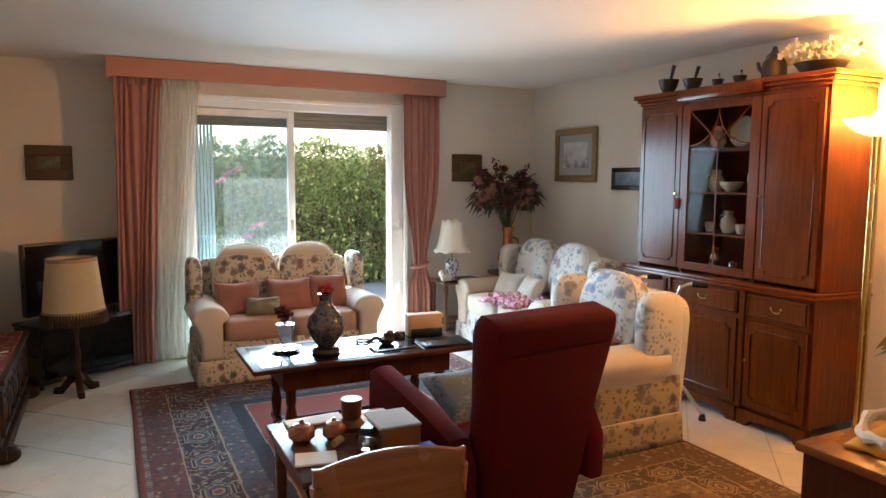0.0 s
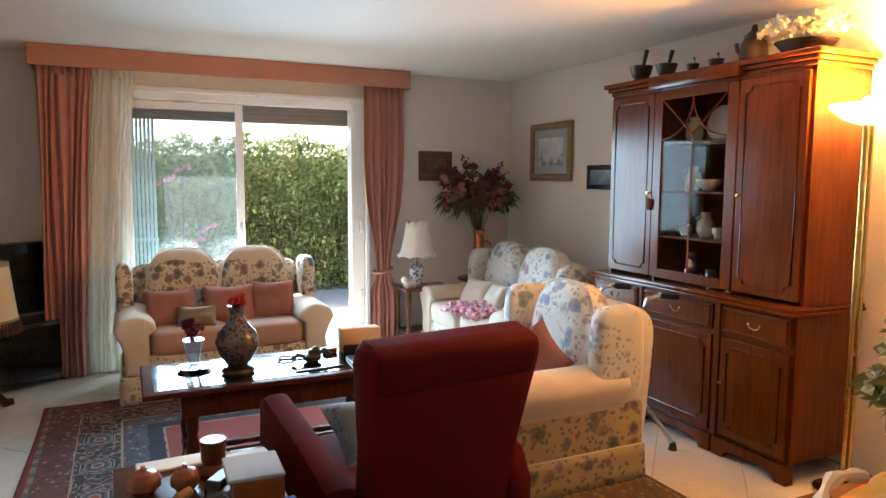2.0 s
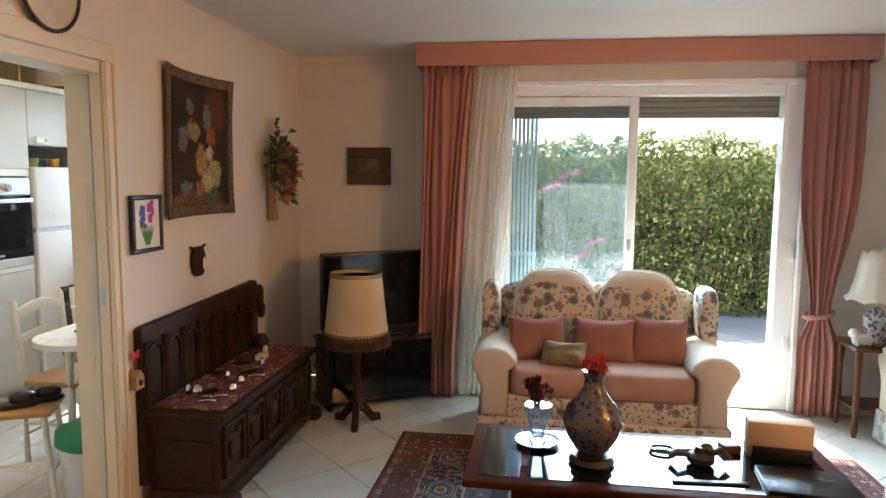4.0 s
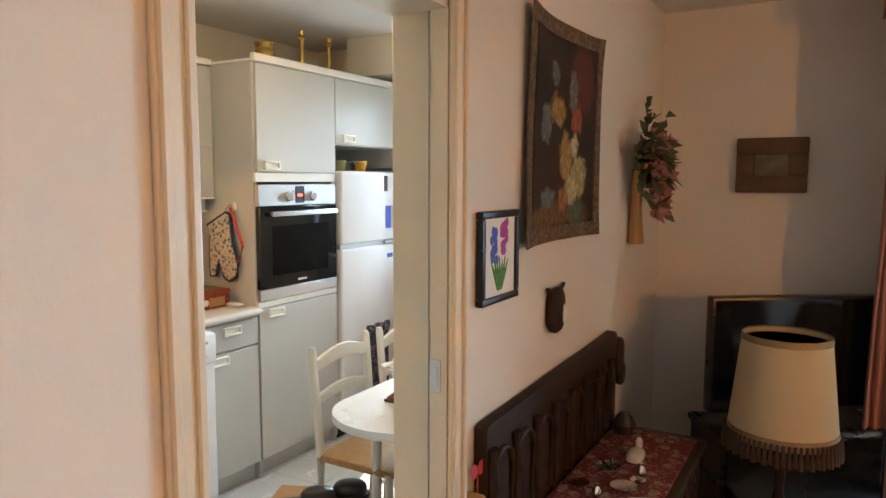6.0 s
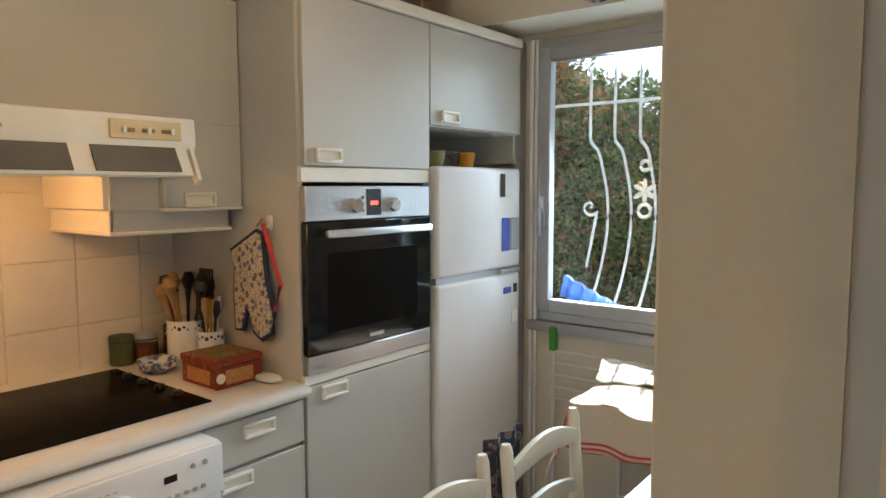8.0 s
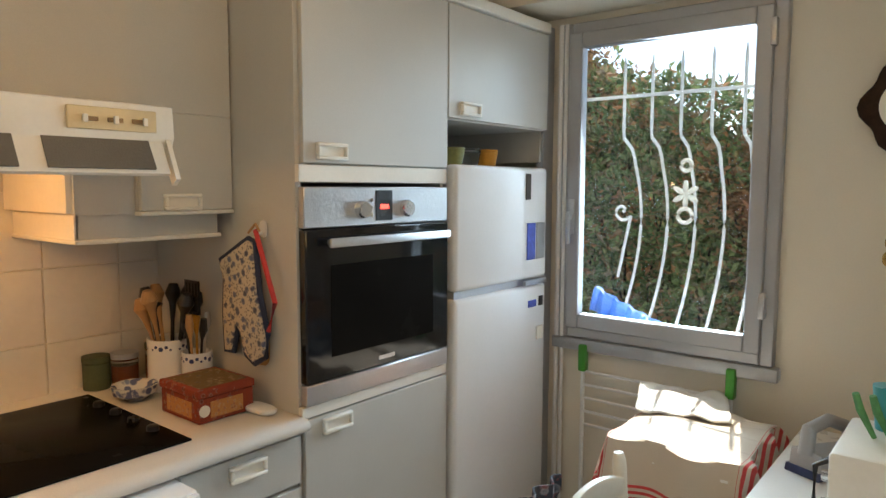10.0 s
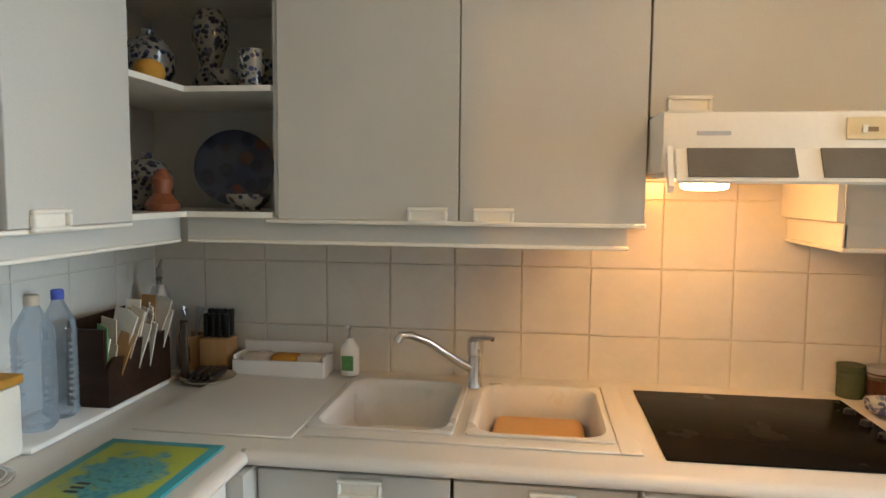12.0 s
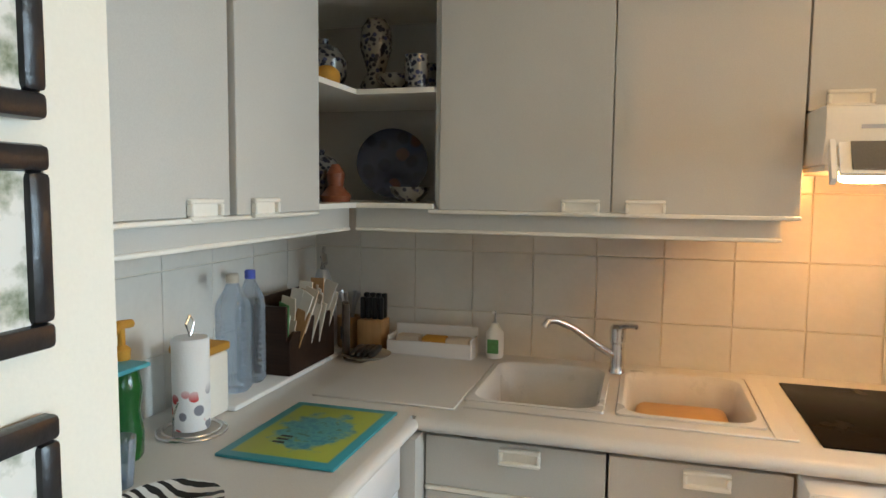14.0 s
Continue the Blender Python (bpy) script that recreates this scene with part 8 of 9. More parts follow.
# oven gloves on a hook
hk = thing("wall_hook", "white stick-on hook on the tall unit", "hook", pose(-2.69, OY0 - 0.001, 1.43))
bm = B()
puff(bm, (0, -0.004, 0), (0.035, 0.008, 0.05), 0.8, 0.8, None, 8, 14)
tube(bm, [(0, -0.006, -0.01), (0, -0.022, -0.016), (0, -0.026, -0.002)], 0.004)
part("plate", bm, M_WHITE, hk)
M_MITT = floral("blue_print_cotton", (0.58, 0.50, 0.38), [(0.03, 0.045, 0.12), (0.07, 0.10, 0.22), (0.025, 0.035, 0.09)], 34, 2.2)
gl = thing("oven_mitt", "blue and white printed oven mitt with red edging", "oven mitt", pose(-2.745, OY0 - 0.002, 1.22, 0, 4, 0) @ Matrix.Scale(1.2, 4), "oven mitts")
poly = [(-0.105, 0.085), (0.005, 0.15), (0.03, 0.145), (0.05, 0.03), (0.085, -0.06), (0.08, -0.115), (0.04, -0.14), (0.005, -0.125), (-0.015, -0.075), (-0.03, -0.065), (-0.045, -0.13), (-0.075, -0.135), (-0.085, -0.05), (-0.085, 0.03)]
part("glove", prism(B(), poly, -0.033, -0.010, None, 0.010), M_MITT, gl)
part("binding", tube(B(), [(px * 1.02, -0.0215, pz * 1.02) for px, pz in poly], 0.007, 8, True), plain("navy_binding", (0.03, 0.04, 0.08), 0.9), gl, "navy blue bound edge")
bm = B()
tube(bm, [(0.03, -0.022, 0.175), (0.08, -0.03, 0.10), (0.12, -0.03, 0.02), (0.10, -0.03, -0.05)], 0.006)
part("trim_tape", bm, M_REDPETAL, gl, "red binding tape")
part("loop", tube(B(), [(0.0, -0.02, 0.165), (0.03, -0.022, 0.19), (0.045, -0.022, 0.175)], 0.003), M_TAN, gl)
g2 = thing("oven_mitt", "tan quilted pot holder hanging behind the mitt", "pot holder", pose(-2.73, OY0 - 0.001, 1.10), "oven mitts")
bm = B()
puff(bm, (0, -0.004, 0), (0.12, 0.007, 0.13), 0.5, 0.8, None, 8, 24)
part("pad", bm, M_TAN, g2)

# copper and brass on top of the units
jg = thing("copper_pitcher", "tall copper pitcher on top of the wall units", "pitcher", pose(-2.97, 5.16, 2.191))
part("body", lathe(B(), [(0.06, 0), (0.075, 0.02), (0.07, 0.10), (0.05, 0.16), (0.055, 0.24), (0.05, 0.238)], 22), M_COPPER, jg)
part("handle", tube(B(), [(-0.01, -0.05, 0.20), (-0.01, -0.11, 0.19), (-0.01, -0.12, 0.12), (-0.01, -0.065, 0.08)], 0.008), M_COPPER, jg)
solo("wooden_board", box(B(), -0.10, -0.16, 0, 0.10, 0.16, 0.018, 0.005), M_WALNUT, "dark wooden board lying on top of the wall units", "board", pose(-2.95, 4.55, 2.191))
bk2 = thing("wicker_basket", "dark wicker basket on top of the wall units", "basket", pose(-3.0, 4.42, 2.21))
part("body", lathe(B(), [(0.10, 0), (0.13, 0.06), (0.14, 0.10), (0.125, 0.098)], 22), M_BRONZE, bk2)
bp = thing("brass_pot", "small round brass pot on top of the tall units", "pot", pose(-2.72, 5.60, 2.176))
part("body", lathe(B(), [(0.035, 0), (0.055, 0.03), (0.06, 0.07), (0.045, 0.10), (0.055, 0.13), (0.048, 0.128)], 22), M_BRASS, bp)
for y in (5.90, 6.14):
    cd = thing("brass_candlestick", "slender brass candlestick on top of the tall units", "candlestick", pose(-2.72, y, 2.176), "candlesticks")
    part("stick", lathe(B(), [(0.045, 0), (0.04, 0.012), (0.012, 0.03), (0.016, 0.08), (0.011, 0.12), (0.011, 0.20), (0.02, 0.21), (0.012, 0.225), (0.016, 0.25)], 18), M_BRASS, cd)

# south end of the worktop
rk = thing("letter_holder", "dark wooden holder stuffed with papers and spatulas", "holder", pose(-2.86, 2.885, ZW + 0.02, 0, 0, 0))
bm = B()
prism(bm, [(-0.16, 0), (0.16, 0), (0.16, 0.11)] + [(0.16 - 0.32 * i / 20, 0.11 + 0.012 * math.sin(i * 0.8) + 0.05 * math.sin(math.pi * i / 26)) for i in range(1, 20)] + [(-0.16, 0.13)], 0.055, 0.067)
part("front_board", bm, M_OAK, rk)
part("base", box(B(), -0.16, -0.06, 0, 0.16, 0.055, 0.012), M_OAK, rk)
for s in (-0.16, 0.15):
    part("side", box(B(), s, -0.06, 0.012, s + 0.01, 0.055, 0.22), M_OAK, rk)
part("back", box(B(), -0.15, -0.06, 0.012, 0.15, -0.05, 0.24), M_OAK, rk)
rnd = random.Random(12)
for k in range(34):
    x = -0.135 + 0.27 * k / 33
    h = rnd.uniform(0.20, 0.27) - 0.05 * (k > 26)
    solo("paper_slip", box(B(), -0.03, -0.002, 0, 0.03, 0.002, h, 0.0005, 1, pose(0, 0, 0, rnd.uniform(-16, 4), rnd.uniform(-4, 16), 0)), (M_PAPER, M_IVORY, M_CREAM, M_PAPER, M_IVORY, M_TAN, M_PAPER, M_CREAM)[k % 8] if k != 30 else M_GREENINK, "envelope standing in the wooden holder" if k % 2 else "folded leaflet standing in the wooden holder", "paper", pose(-2.86 + x, 2.89 + rnd.uniform(-0.02, 0.02), ZW + 0.034, 0, 0, 62 + rnd.uniform(-14, 14)), "papers in the holder")
solo("raised_ledge", box(B(), -3.10, KY0 + 0.012, ZW + 0.001, -2.40, 2.955, ZW + 0.019, 0.008, 2), M_WHITE, "white raised ledge along the tiled wall", "ledge")
M_PET = thin_glass("clear_plastic", (0.86, 0.91, 0.97), 0.30, (0.75, 0.82, 0.9))
for x, y, rr, capm, lb in ((-2.53, 2.865, 0.052, M_CREAM, "large ribbed clear plastic water bottle"), (-2.63, 2.86, 0.045, M_BLUEINK, "ribbed clear plastic water bottle with a blue cap")):
    bt = thing("water_bottle", lb, "bottle", pose(x, y, ZW + 0.0195), "water bottles")
    prf = [(rr * 0.8, 0), (rr, 0.012)]
    for k in range(11):
        prf += [(rr, 0.02 + 0.018 * k), (rr * 0.93, 0.029 + 0.018 * k)]
    prf += [(rr, 0.225), (rr * 0.9, 0.26), (rr * 0.45, 0.30), (rr * 0.33, 0.315)]
    part("body", lathe(B(), prf, 24), M_PET, bt).visible_shadow = False
    part("cap", lathe(B(), [(rr * 0.36, 0.316), (rr * 0.36, 0.338), (rr * 0.3, 0.342)], 14), capm, bt)
so = thing("soda_siphon", "glass soda siphon with a metal head in the corner", "siphon", pose(-3.12, 2.86, ZW + 0.02))
part("body", lathe(B(), [(0.045, 0), (0.05, 0.02), (0.05, 0.2), (0.03, 0.26), (0.02, 0.29)], 20), M_STEEL, so)
part("head", tube(tube(B(), [(0, 0, 0.29), (0, 0, 0.34), (0.05, 0.03, 0.345), (0.075, 0.045, 0.32)], 0.011), [(0, 0, 0.34), (-0.05, -0.02, 0.365)], 0.007), M_CHROME, so)
gr = thing("grater", "dark perforated metal grater leaning in the corner", "grater", pose(-3.06, 2.98, ZW + 0.001, 0, 0, 30))
part("plate", box(B(), -0.03, -0.012, 0, 0.03, 0.012, 0.20, 0.004), M_BRONZE, gr)
pn = thing("utensil_cup", "bamboo cup of cutlery on the worktop", "cup", pose(-3.22, 2.92, ZW + 0.001))
part("cup", lathe(B(), [(0.04, 0), (0.045, 0.01), (0.045, 0.12), (0.038, 0.12), (0.036, 0.02)], 20), M_TAN, pn)
part("label_mark", box(B(), 0.043, -0.014, 0.035, 0.047, 0.014, 0.085), M_BLACK, pn)
for k in range(5):
    part("utensil", tube(B(), [(0, 0, 0.03), (0.02 * math.cos(k * 1.4), 0.03 * math.sin(k * 1.4), 0.17), (0.028 * math.cos(k * 1.4), 0.045 * math.sin(k * 1.4), 0.215)], [0.004, 0.004, 0.009], 8), M_STEEL, pn)
kb = thing("knife_block", "wooden knife block with black handled knives", "knife block", pose(-3.20, 3.03, ZW + 0.001))
part("block", box(B(), -0.045, -0.05, 0, 0.045, 0.05, 0.12, 0.006), M_TAN, kb)
for k in range(4):
    for j in range(2):
        part("knife_handle", box(B(), -0.03 + 0.034 * j, -0.044 + 0.024 * k, 0.121, -0.008 + 0.034 * j, -0.026 + 0.024 * k, 0.215 - 0.012 * j, 0.004), M_BLACK, kb)
bm = B()
lathe(bm, [(0.05, 0), (0.085, 0.016), (0.09, 0.02), (0.05, 0.008)], 28)
solo("side_plate", bm, M_CHINA, "plate with a dark folded cloth in the corner", "plate", pose(-3.06, 2.99 + 0.07, ZW + 0.001))
bm = B()
for k in range(4):
    puff(bm, (0, 0.022 * (k - 1.5), 0.012), (0.16, 0.026, 0.024), 0.7, 0.7, pose(0, 0, 0, 0, 0, 8), 8, 16)
solo("dark_cloth", bm, M_BLACK, "dark ribbed cloth folded on a plate", "cloth", pose(-3.06, 3.06, ZW + 0.018))
dt = thing("sponge_tray", "white plastic dish tray holding sponges", "tray", pose(-3.185, 3.27, ZW + 0.001))
bm = B()
box(bm, -0.055, -0.16, 0, 0.055, 0.16, 0.008, 0.003, 1)
for a, b, c, d, h in ((-0.055, -0.16, -0.047, 0.16, 0.105), (0.047, -0.16, 0.055, 0.16, 0.06), (-0.047, -0.16, 0.047, -0.152, 0.075), (-0.047, 0.152, 0.047, 0.16, 0.075)):
    box(bm, a, b, 0.008, c, d, h, 0.003, 1)
part("tray", bm, M_ENAMEL, dt)
for y, mt, lb in ((3.18, M_CREAM, "cream sponge in the dish tray"), (3.28, M_YELLOW, "yellow and black scouring sponge in the dish tray"), (3.37, M_CREAM, "cream scrubbing brush in the dish tray")):
    solo("sponge", box(B(), -0.03, -0.045, 0, 0.03, 0.045, 0.045, 0.008), mt, lb, "sponge", pose(-3.185, y, ZW + 0.028), "sponges")
dp = thing("soap_dispenser", "clear pump bottle with a green label", "bottle", pose(-3.20, 3.50, ZW + 0.009))
part("bottle", lathe(B(), [(0.03, 0), (0.032, 0.01), (0.032, 0.09), (0.015, 0.115), (0.013, 0.125)], 18), M_WHITE, dp)
part("label", box(B(), 0.031, -0.02, 0.02, 0.0335, 0.02, 0.07), M_GREENINK, dp)
part("pump", tube(B(), [(0, 0, 0.125), (0, 0, 0.165), (0.03, 0, 0.168)], 0.006), M_WHITE, dp)
# paper towel and tub
pt_ = thing("paper_towel", "roll of printed paper towel on a wire stand", "paper towel", pose(-2.24, 2.935, ZW + 0.001))
n = Nodes("printed_towel")
_, _, z = n.xyz()
low = n.ramp(z, [(0.09, (1, 1, 1)), (0.13, (0, 0, 0))])
ink = n.ramp(n.add("SeparateColor", (n.voronoi(34, None, 1),)).outputs[0], [(0, (0.5, 0.05, 0.05)), (0.25, (0.8, 0.78, 0.75)), (0.6, (0.22, 0.22, 0.25)), (0.85, (0.8, 0.78, 0.75))], True)
spot = n.ramp(n.voronoi(34), [(0.42, (1, 1, 1)), (0.5, (0, 0, 0))])
M_TOWEL = n.done(n.mix(n.math("MULTIPLY", low, spot), (0.80, 0.79, 0.77), ink), 0.95, 0, n.noise(200), 0.15)
part("roll", lathe(B(), [(0.042, 0.012), (0.045, 0.02), (0.0455, 0.235), (0.042, 0.24), (0.02, 0.24)], 28), M_TOWEL, pt_)
bm = B()
for r, z in ((0.085, 0.004), (0.07, 0.008)):
    tube(bm, [(r * math.cos(t), r * math.sin(t), z) for t in [6.2832 * i / 32 for i in range(32)]], 0.003, 6, True)
tube(bm, [(0, 0, 0.0), (0, 0, 0.24), (0.016, 0, 0.275), (0, 0, 0.295), (-0.016, 0, 0.275), (0, 0, 0.24)], 0.003, 6)
tube(bm, [(0.07, 0, 0.008), (0.07, 0.0, 0.06), (0.075, 0.02, 0.10)], 0.003, 6)
part("wire_stand", bm, M_CHROME, pt_)
yt = thing("plastic_tub", "cream plastic tub with a yellow lid", "tub", pose(-2.36, 2.875, ZW + 0.001))
part("body", box(B(), -0.05, -0.055, 0, 0.05, 0.055, 0.17, 0.01), M_IVORY, yt)
part("lid", box(B(), -0.054, -0.06, 0.171, 0.054, 0.06, 0.195, 0.008), M_YELLOW, yt)
M_GREENLIQ = plain("green_liquid_plastic", (0.012, 0.09, 0.018), 0.15, var=0.15)
gb = thing("detergent_bottle", "green washing-up liquid bottle with a yellow pump", "bottle", pose(-2.05, 2.90, ZW + 0.001))
part("bottle", lathe(B(), [(0.034, 0), (0.04, 0.01), (0.042, 0.06), (0.034, 0.11), (0.04, 0.16), (0.034, 0.20), (0.016, 0.225)], 22), M_GREENLIQ, gb)
part("label_mark", box(B(), 0.026, 0.026, 0.03, 0.031, 0.031, 0.06), M_PAPER, gb)
part("cap", lathe(B(), [(0.017, 0.226), (0.019, 0.25), (0.010, 0.258)], 14), M_YELLOW, gb, "yellow screw collar")
part("pump", tube(tube(B(), [(0, 0, 0.256), (0, 0, 0.30)], 0.008), [(-0.03, 0, 0.302), (0.02, 0.01, 0.308), (0.045, 0.02, 0.298)], 0.010), M_YELLOW, gb, "yellow pump head")
solo("blue_board", box(B(), -0.10, -0.09, 0, 0.10, 0.09, 0.012, 0.006), plain("turquoise_plastic", (0.08, 0.36, 0.42), 0.4), "turquoise plastic lid on the worktop jar", "lid", pose(-1.96, 2.88, ZW + 0.215))
ja = thing("clear_jar", "clear plastic jar under a turquoise lid", "jar", pose(-1.94, 2.86, ZW + 0.001))
part("body", lathe(B(), [(0.05, 0), (0.055, 0.21), (0.05, 0.213)], 20), M_PET, ja)
gs = thing("beaker", "clear drinking beaker beside the detergent", "beaker", pose(-1.93, 2.99, ZW + 0.001))
part("body", lathe(B(), [(0.028, 0), (0.036, 0.10), (0.034, 0.10), (0.026, 0.004)], 18), M_PET, gs)
zt = thing("striped_plate", "plate with black and white zebra stripes", "plate", pose(-1.84, 3.18, ZW + 0.001))
n = Nodes("zebra_glaze")
st = n.add("TexWave", {"Vector": n.co, "Scale": 14.0, "Distortion": 4.0, "Detail": 2.0}).outputs[1]
part("dish", lathe(B(), [(0.05, 0), (0.09, 0.02), (0.10, 0.035), (0.09, 0.032), (0.05, 0.008)], 30), n.done(n.ramp(st, [(0.45, (0.03, 0.03, 0.03)), (0.55, (0.75, 0.75, 0.72))]), 0.25), zt)
bm = B()
grid(bm, 12, 12, lambda u, v: Vector((0.16 * (u - 0.5), 0.03 + 0.02 * math.sin(7 * u), 0.22 * (v - 0.5))))
ob = solo("tea_towel", bm, M_SCARF, "pink patterned cloth draped at the worktop's end", "cloth", pose(-1.60, 3.05, 1.03, 8, 0, 0))
ob.modifiers.new("thickness", "SOLIDIFY").thickness = 0.006
# cutting mat
mt_ = thing("cutting_mat", "yellow-green plastic board with a turquoise rim and flowers", "chopping board", pose(-2.32, 3.23, ZW + 0.001))
n = Nodes("printed_board")
x, y, z = n.xyz()
ex = n.math("SUBTRACT", 0.20, n.math("ABSOLUTE", x))
ey = n.math("SUBTRACT", 0.148, n.math("ABSOLUTE", y))
rim = n.ramp(n.math("MINIMUM", ex, ey), [(0.026, (1, 1, 1)), (0.028, (0, 0, 0))])
rr = n.math("SQRT", n.math("ADD", n.math("MULTIPLY", n.math("MULTIPLY", x, x), 0.55), n.math("MULTIPLY", y, y)))
blot = n.ramp(n.math("ADD", n.math("DIVIDE", rr, 0.10), n.math("MULTIPLY", n.math("SUBTRACT", n.noise(22, 3), 0.5), 1.4)), [(0.75, (1, 1, 1)), (1.0, (0, 0, 0))])
fl = n.ramp(n.noise(45, 3), [(0.35, (0.04, 0.22, 0.30)), (0.55, (0.10, 0.34, 0.36)), (0.7, (0.05, 0.16, 0.12))])
M_BOARD = n.done(n.mix(rim, n.mix(blot, (0.36, 0.42, 0.06), fl), (0.04, 0.30, 0.36)), 0.4)
part("board", box(B(), -0.20, -0.148, 0, 0.20, 0.148, 0.008, 0.003, 2), M_BOARD, mt_)
bm = B()
for k in range(3):
    box(bm, 0.05 + 0.02 * k, -0.06, 0.0082, 0.058 + 0.02 * k, -0.03, 0.009)
part("print_mark", bm, M_BLACK, mt_)

# framed prints on the stub wall (facing +y)
M_BOTAN = scene_print("botanical_print", [(0.30, (0.10, 0.14, 0.06)), (0.40, (0.5, 0.5, 0.42)), (0.46, (0.74, 0.72, 0.66))], 22, 0.2)
for z, h in ((1.69, 0.20), (1.473, 0.19), (1.245, 0.14)):
    picture("framed_print", "botanical print in a black moulded frame", pose(-1.22, 3.452, z, 0, 0, 180), 0.225, h, M_BLACK, 0.025, M_BOTAN, 0.02)
solo("pot_lid", lathe(B(), [(0.02, 0), (0.03, 0.01), (0.03, 0.02)], 12), M_WHITE, "white wall knob below the framed prints", "hook", pose(-1.30, 3.451, 1.05, -90, 0, 0))

# ---- window end: barred window, table, chairs ----
kw = thing("window_2", "grey aluminium kitchen window with white iron bars outside", "window", pose(0, 0, 0), kind="structure")
a, b, c, d = KW
bm = B()
for x0, z0, x1, z1 in ((a, c, a + 0.045, d), (b - 0.045, c, b, d), (a + 0.045, c, b - 0.045, c + 0.05), (a + 0.045, d - 0.05, b - 0.045, d)):
    box(bm, x0, KY1 - 0.035, z0, x1, KY1 + 0.06, z1, 0.005, 1)
part("window_frame", bm, M_ALU, kw)
bm = B()
e0, e1, f0, f1 = a + 0.042, b - 0.042, c + 0.042, d - 0.042
for x0, z0, x1, z1 in ((e0, f0, e0 + 0.055, f1), (e1 - 0.055, f0, e1, f1), (e0 + 0.055, f0, e1 - 0.055, f0 + 0.06), (e0 + 0.055, f1 - 0.06, e1 - 0.055, f1)):
    box(bm, x0, KY1 - 0.052, z0, x1, KY1 - 0.0, z1, 0.005, 1)
sash = part("sash", bm, M_ALU, kw)
pn_ = part("pane", box(B(), e0 + 0.05, KY1 - 0.03, f0 + 0.055, e1 - 0.05, KY1 - 0.024, f1 - 0.055), M_PANE, sash)
pn_.visible_shadow = False
bm = B()
box(bm, e0 + 0.012, KY1 - 0.066, 1.36, e0 + 0.038, KY1 - 0.052, 1.50, 0.004)
box(bm, e0 + 0.016, KY1 - 0.095, 1.32, e0 + 0.034, KY1 - 0.078, 1.45, 0.005)
box(bm, e0 + 0.018, KY1 - 0.085, 1.42, e0 + 0.032, KY1 - 0.06, 1.44)
part("handle", bm, M_STEEL, sash)
for z in (1.10, 2.02):
    part("hinge", box(B(), b - 0.05, KY1 - 0.066, z, b - 0.03, KY1 - 0.035, z + 0.09, 0.003), M_STEEL, kw)
part("window_sill", box(B(), a - 0.02, KY1 - 0.05, c - 0.05, b + 0.02, KY1, c - 0.002, 0.006), M_ALU, kw)
M_IRON = plain("white_painted_iron", (0.60, 0.60, 0.58), 0.5, var=0.12, scale=30)
bars = thing("window_grille", "white painted wrought-iron window bars bowed at the base", "window bars", pose(0, 0, 0))
for k in range(6):
    x = -2.401 + 0.127 * k
    pts = []
    for i in range(31):
        v = i / 30
        w = max(0.0, (v - 0.30) / 0.70)
        belly = 0.0 if w <= 0 else 0.22 * math.sin(math.pi * w ** 0.85) ** 0.8
        pts.append((x + 0.010 * math.exp(-((v - 0.34) / 0.04) ** 2), 7.05 + belly, 2.12 - 1.19 * v))
    bb = part("bar", tube(B(), pts, [0.002] + [0.0075] * 30, 8), M_IRON, bars)
    bb.data.name = "bar"
part("crossbar", box(B(), -2.70, 7.043, 1.94, -1.48, 7.057, 1.954, 0.003), M_IRON, bars)
part("crossbar", box(B(), -2.70, 7.003, 0.915, -1.48, 7.06, 0.93, 0.003), M_IRON, bars)
bm = B()
tube(bm, [(-2.40 + 0.02 * t ** 0.5 * math.cos(t * 1.3), 7.06, 1.44 + 0.02 * t ** 0.5 * math.sin(t * 1.3)) for t in [0.3 * i for i in range(16)]] + [(-2.39, 7.07, 1.30), (-2.42, 7.07, 1.14)], 0.007, 8)
part("scroll", bm, M_IRON, bars)
bm = B()
for k in range(6):
    puff(bm, (0, 0, 0.03), (0.024, 0.016, 0.062), 0.9, 1.2, pose(-2.11, 7.03, 1.52, 0, 60 * k, 0), 8, 10)
part("star_ornament", bm, M_CHINA, bars, "cream star ornament hung on the bars")
for z, r in ((1.64, 0.022), (1.43, 0.03)):
    bm = B()
    tube(bm, [(-2.11 + r * math.cos(t), 7.03, z + r * math.sin(t)) for t in [6.2832 * i / 20 for i in range(20)]], 0.009, 8, True)
    part("ring_ornament", bm, M_CHINA, bars)
bm = B()
grid(bm, 40, 6, lambda u, v: Vector((-2.42 + 0.42 * u, 6.80 + 0.12 * v + 0.012 * math.sin(40 * u), 0.945 + (0.16 * (1 - u) ** 1.3 + 0.02) * math.sin(math.pi * (0.15 + 0.8 * v)))))
ob = solo("blue_sheet", bm, plain("blue_corrugated_plastic", (0.05, 0.16, 0.55), 0.45), "blue corrugated plastic sheet on the outer sill", "sheet")
ob.modifiers.new("thickness", "SOLIDIFY").thickness = 0.006
setting("outer_sill", box(B(), -2.678, 6.782, 0.931, -1.502, 7.03, 0.942), M_GROUT, "grey stone outer window sill", "sill")

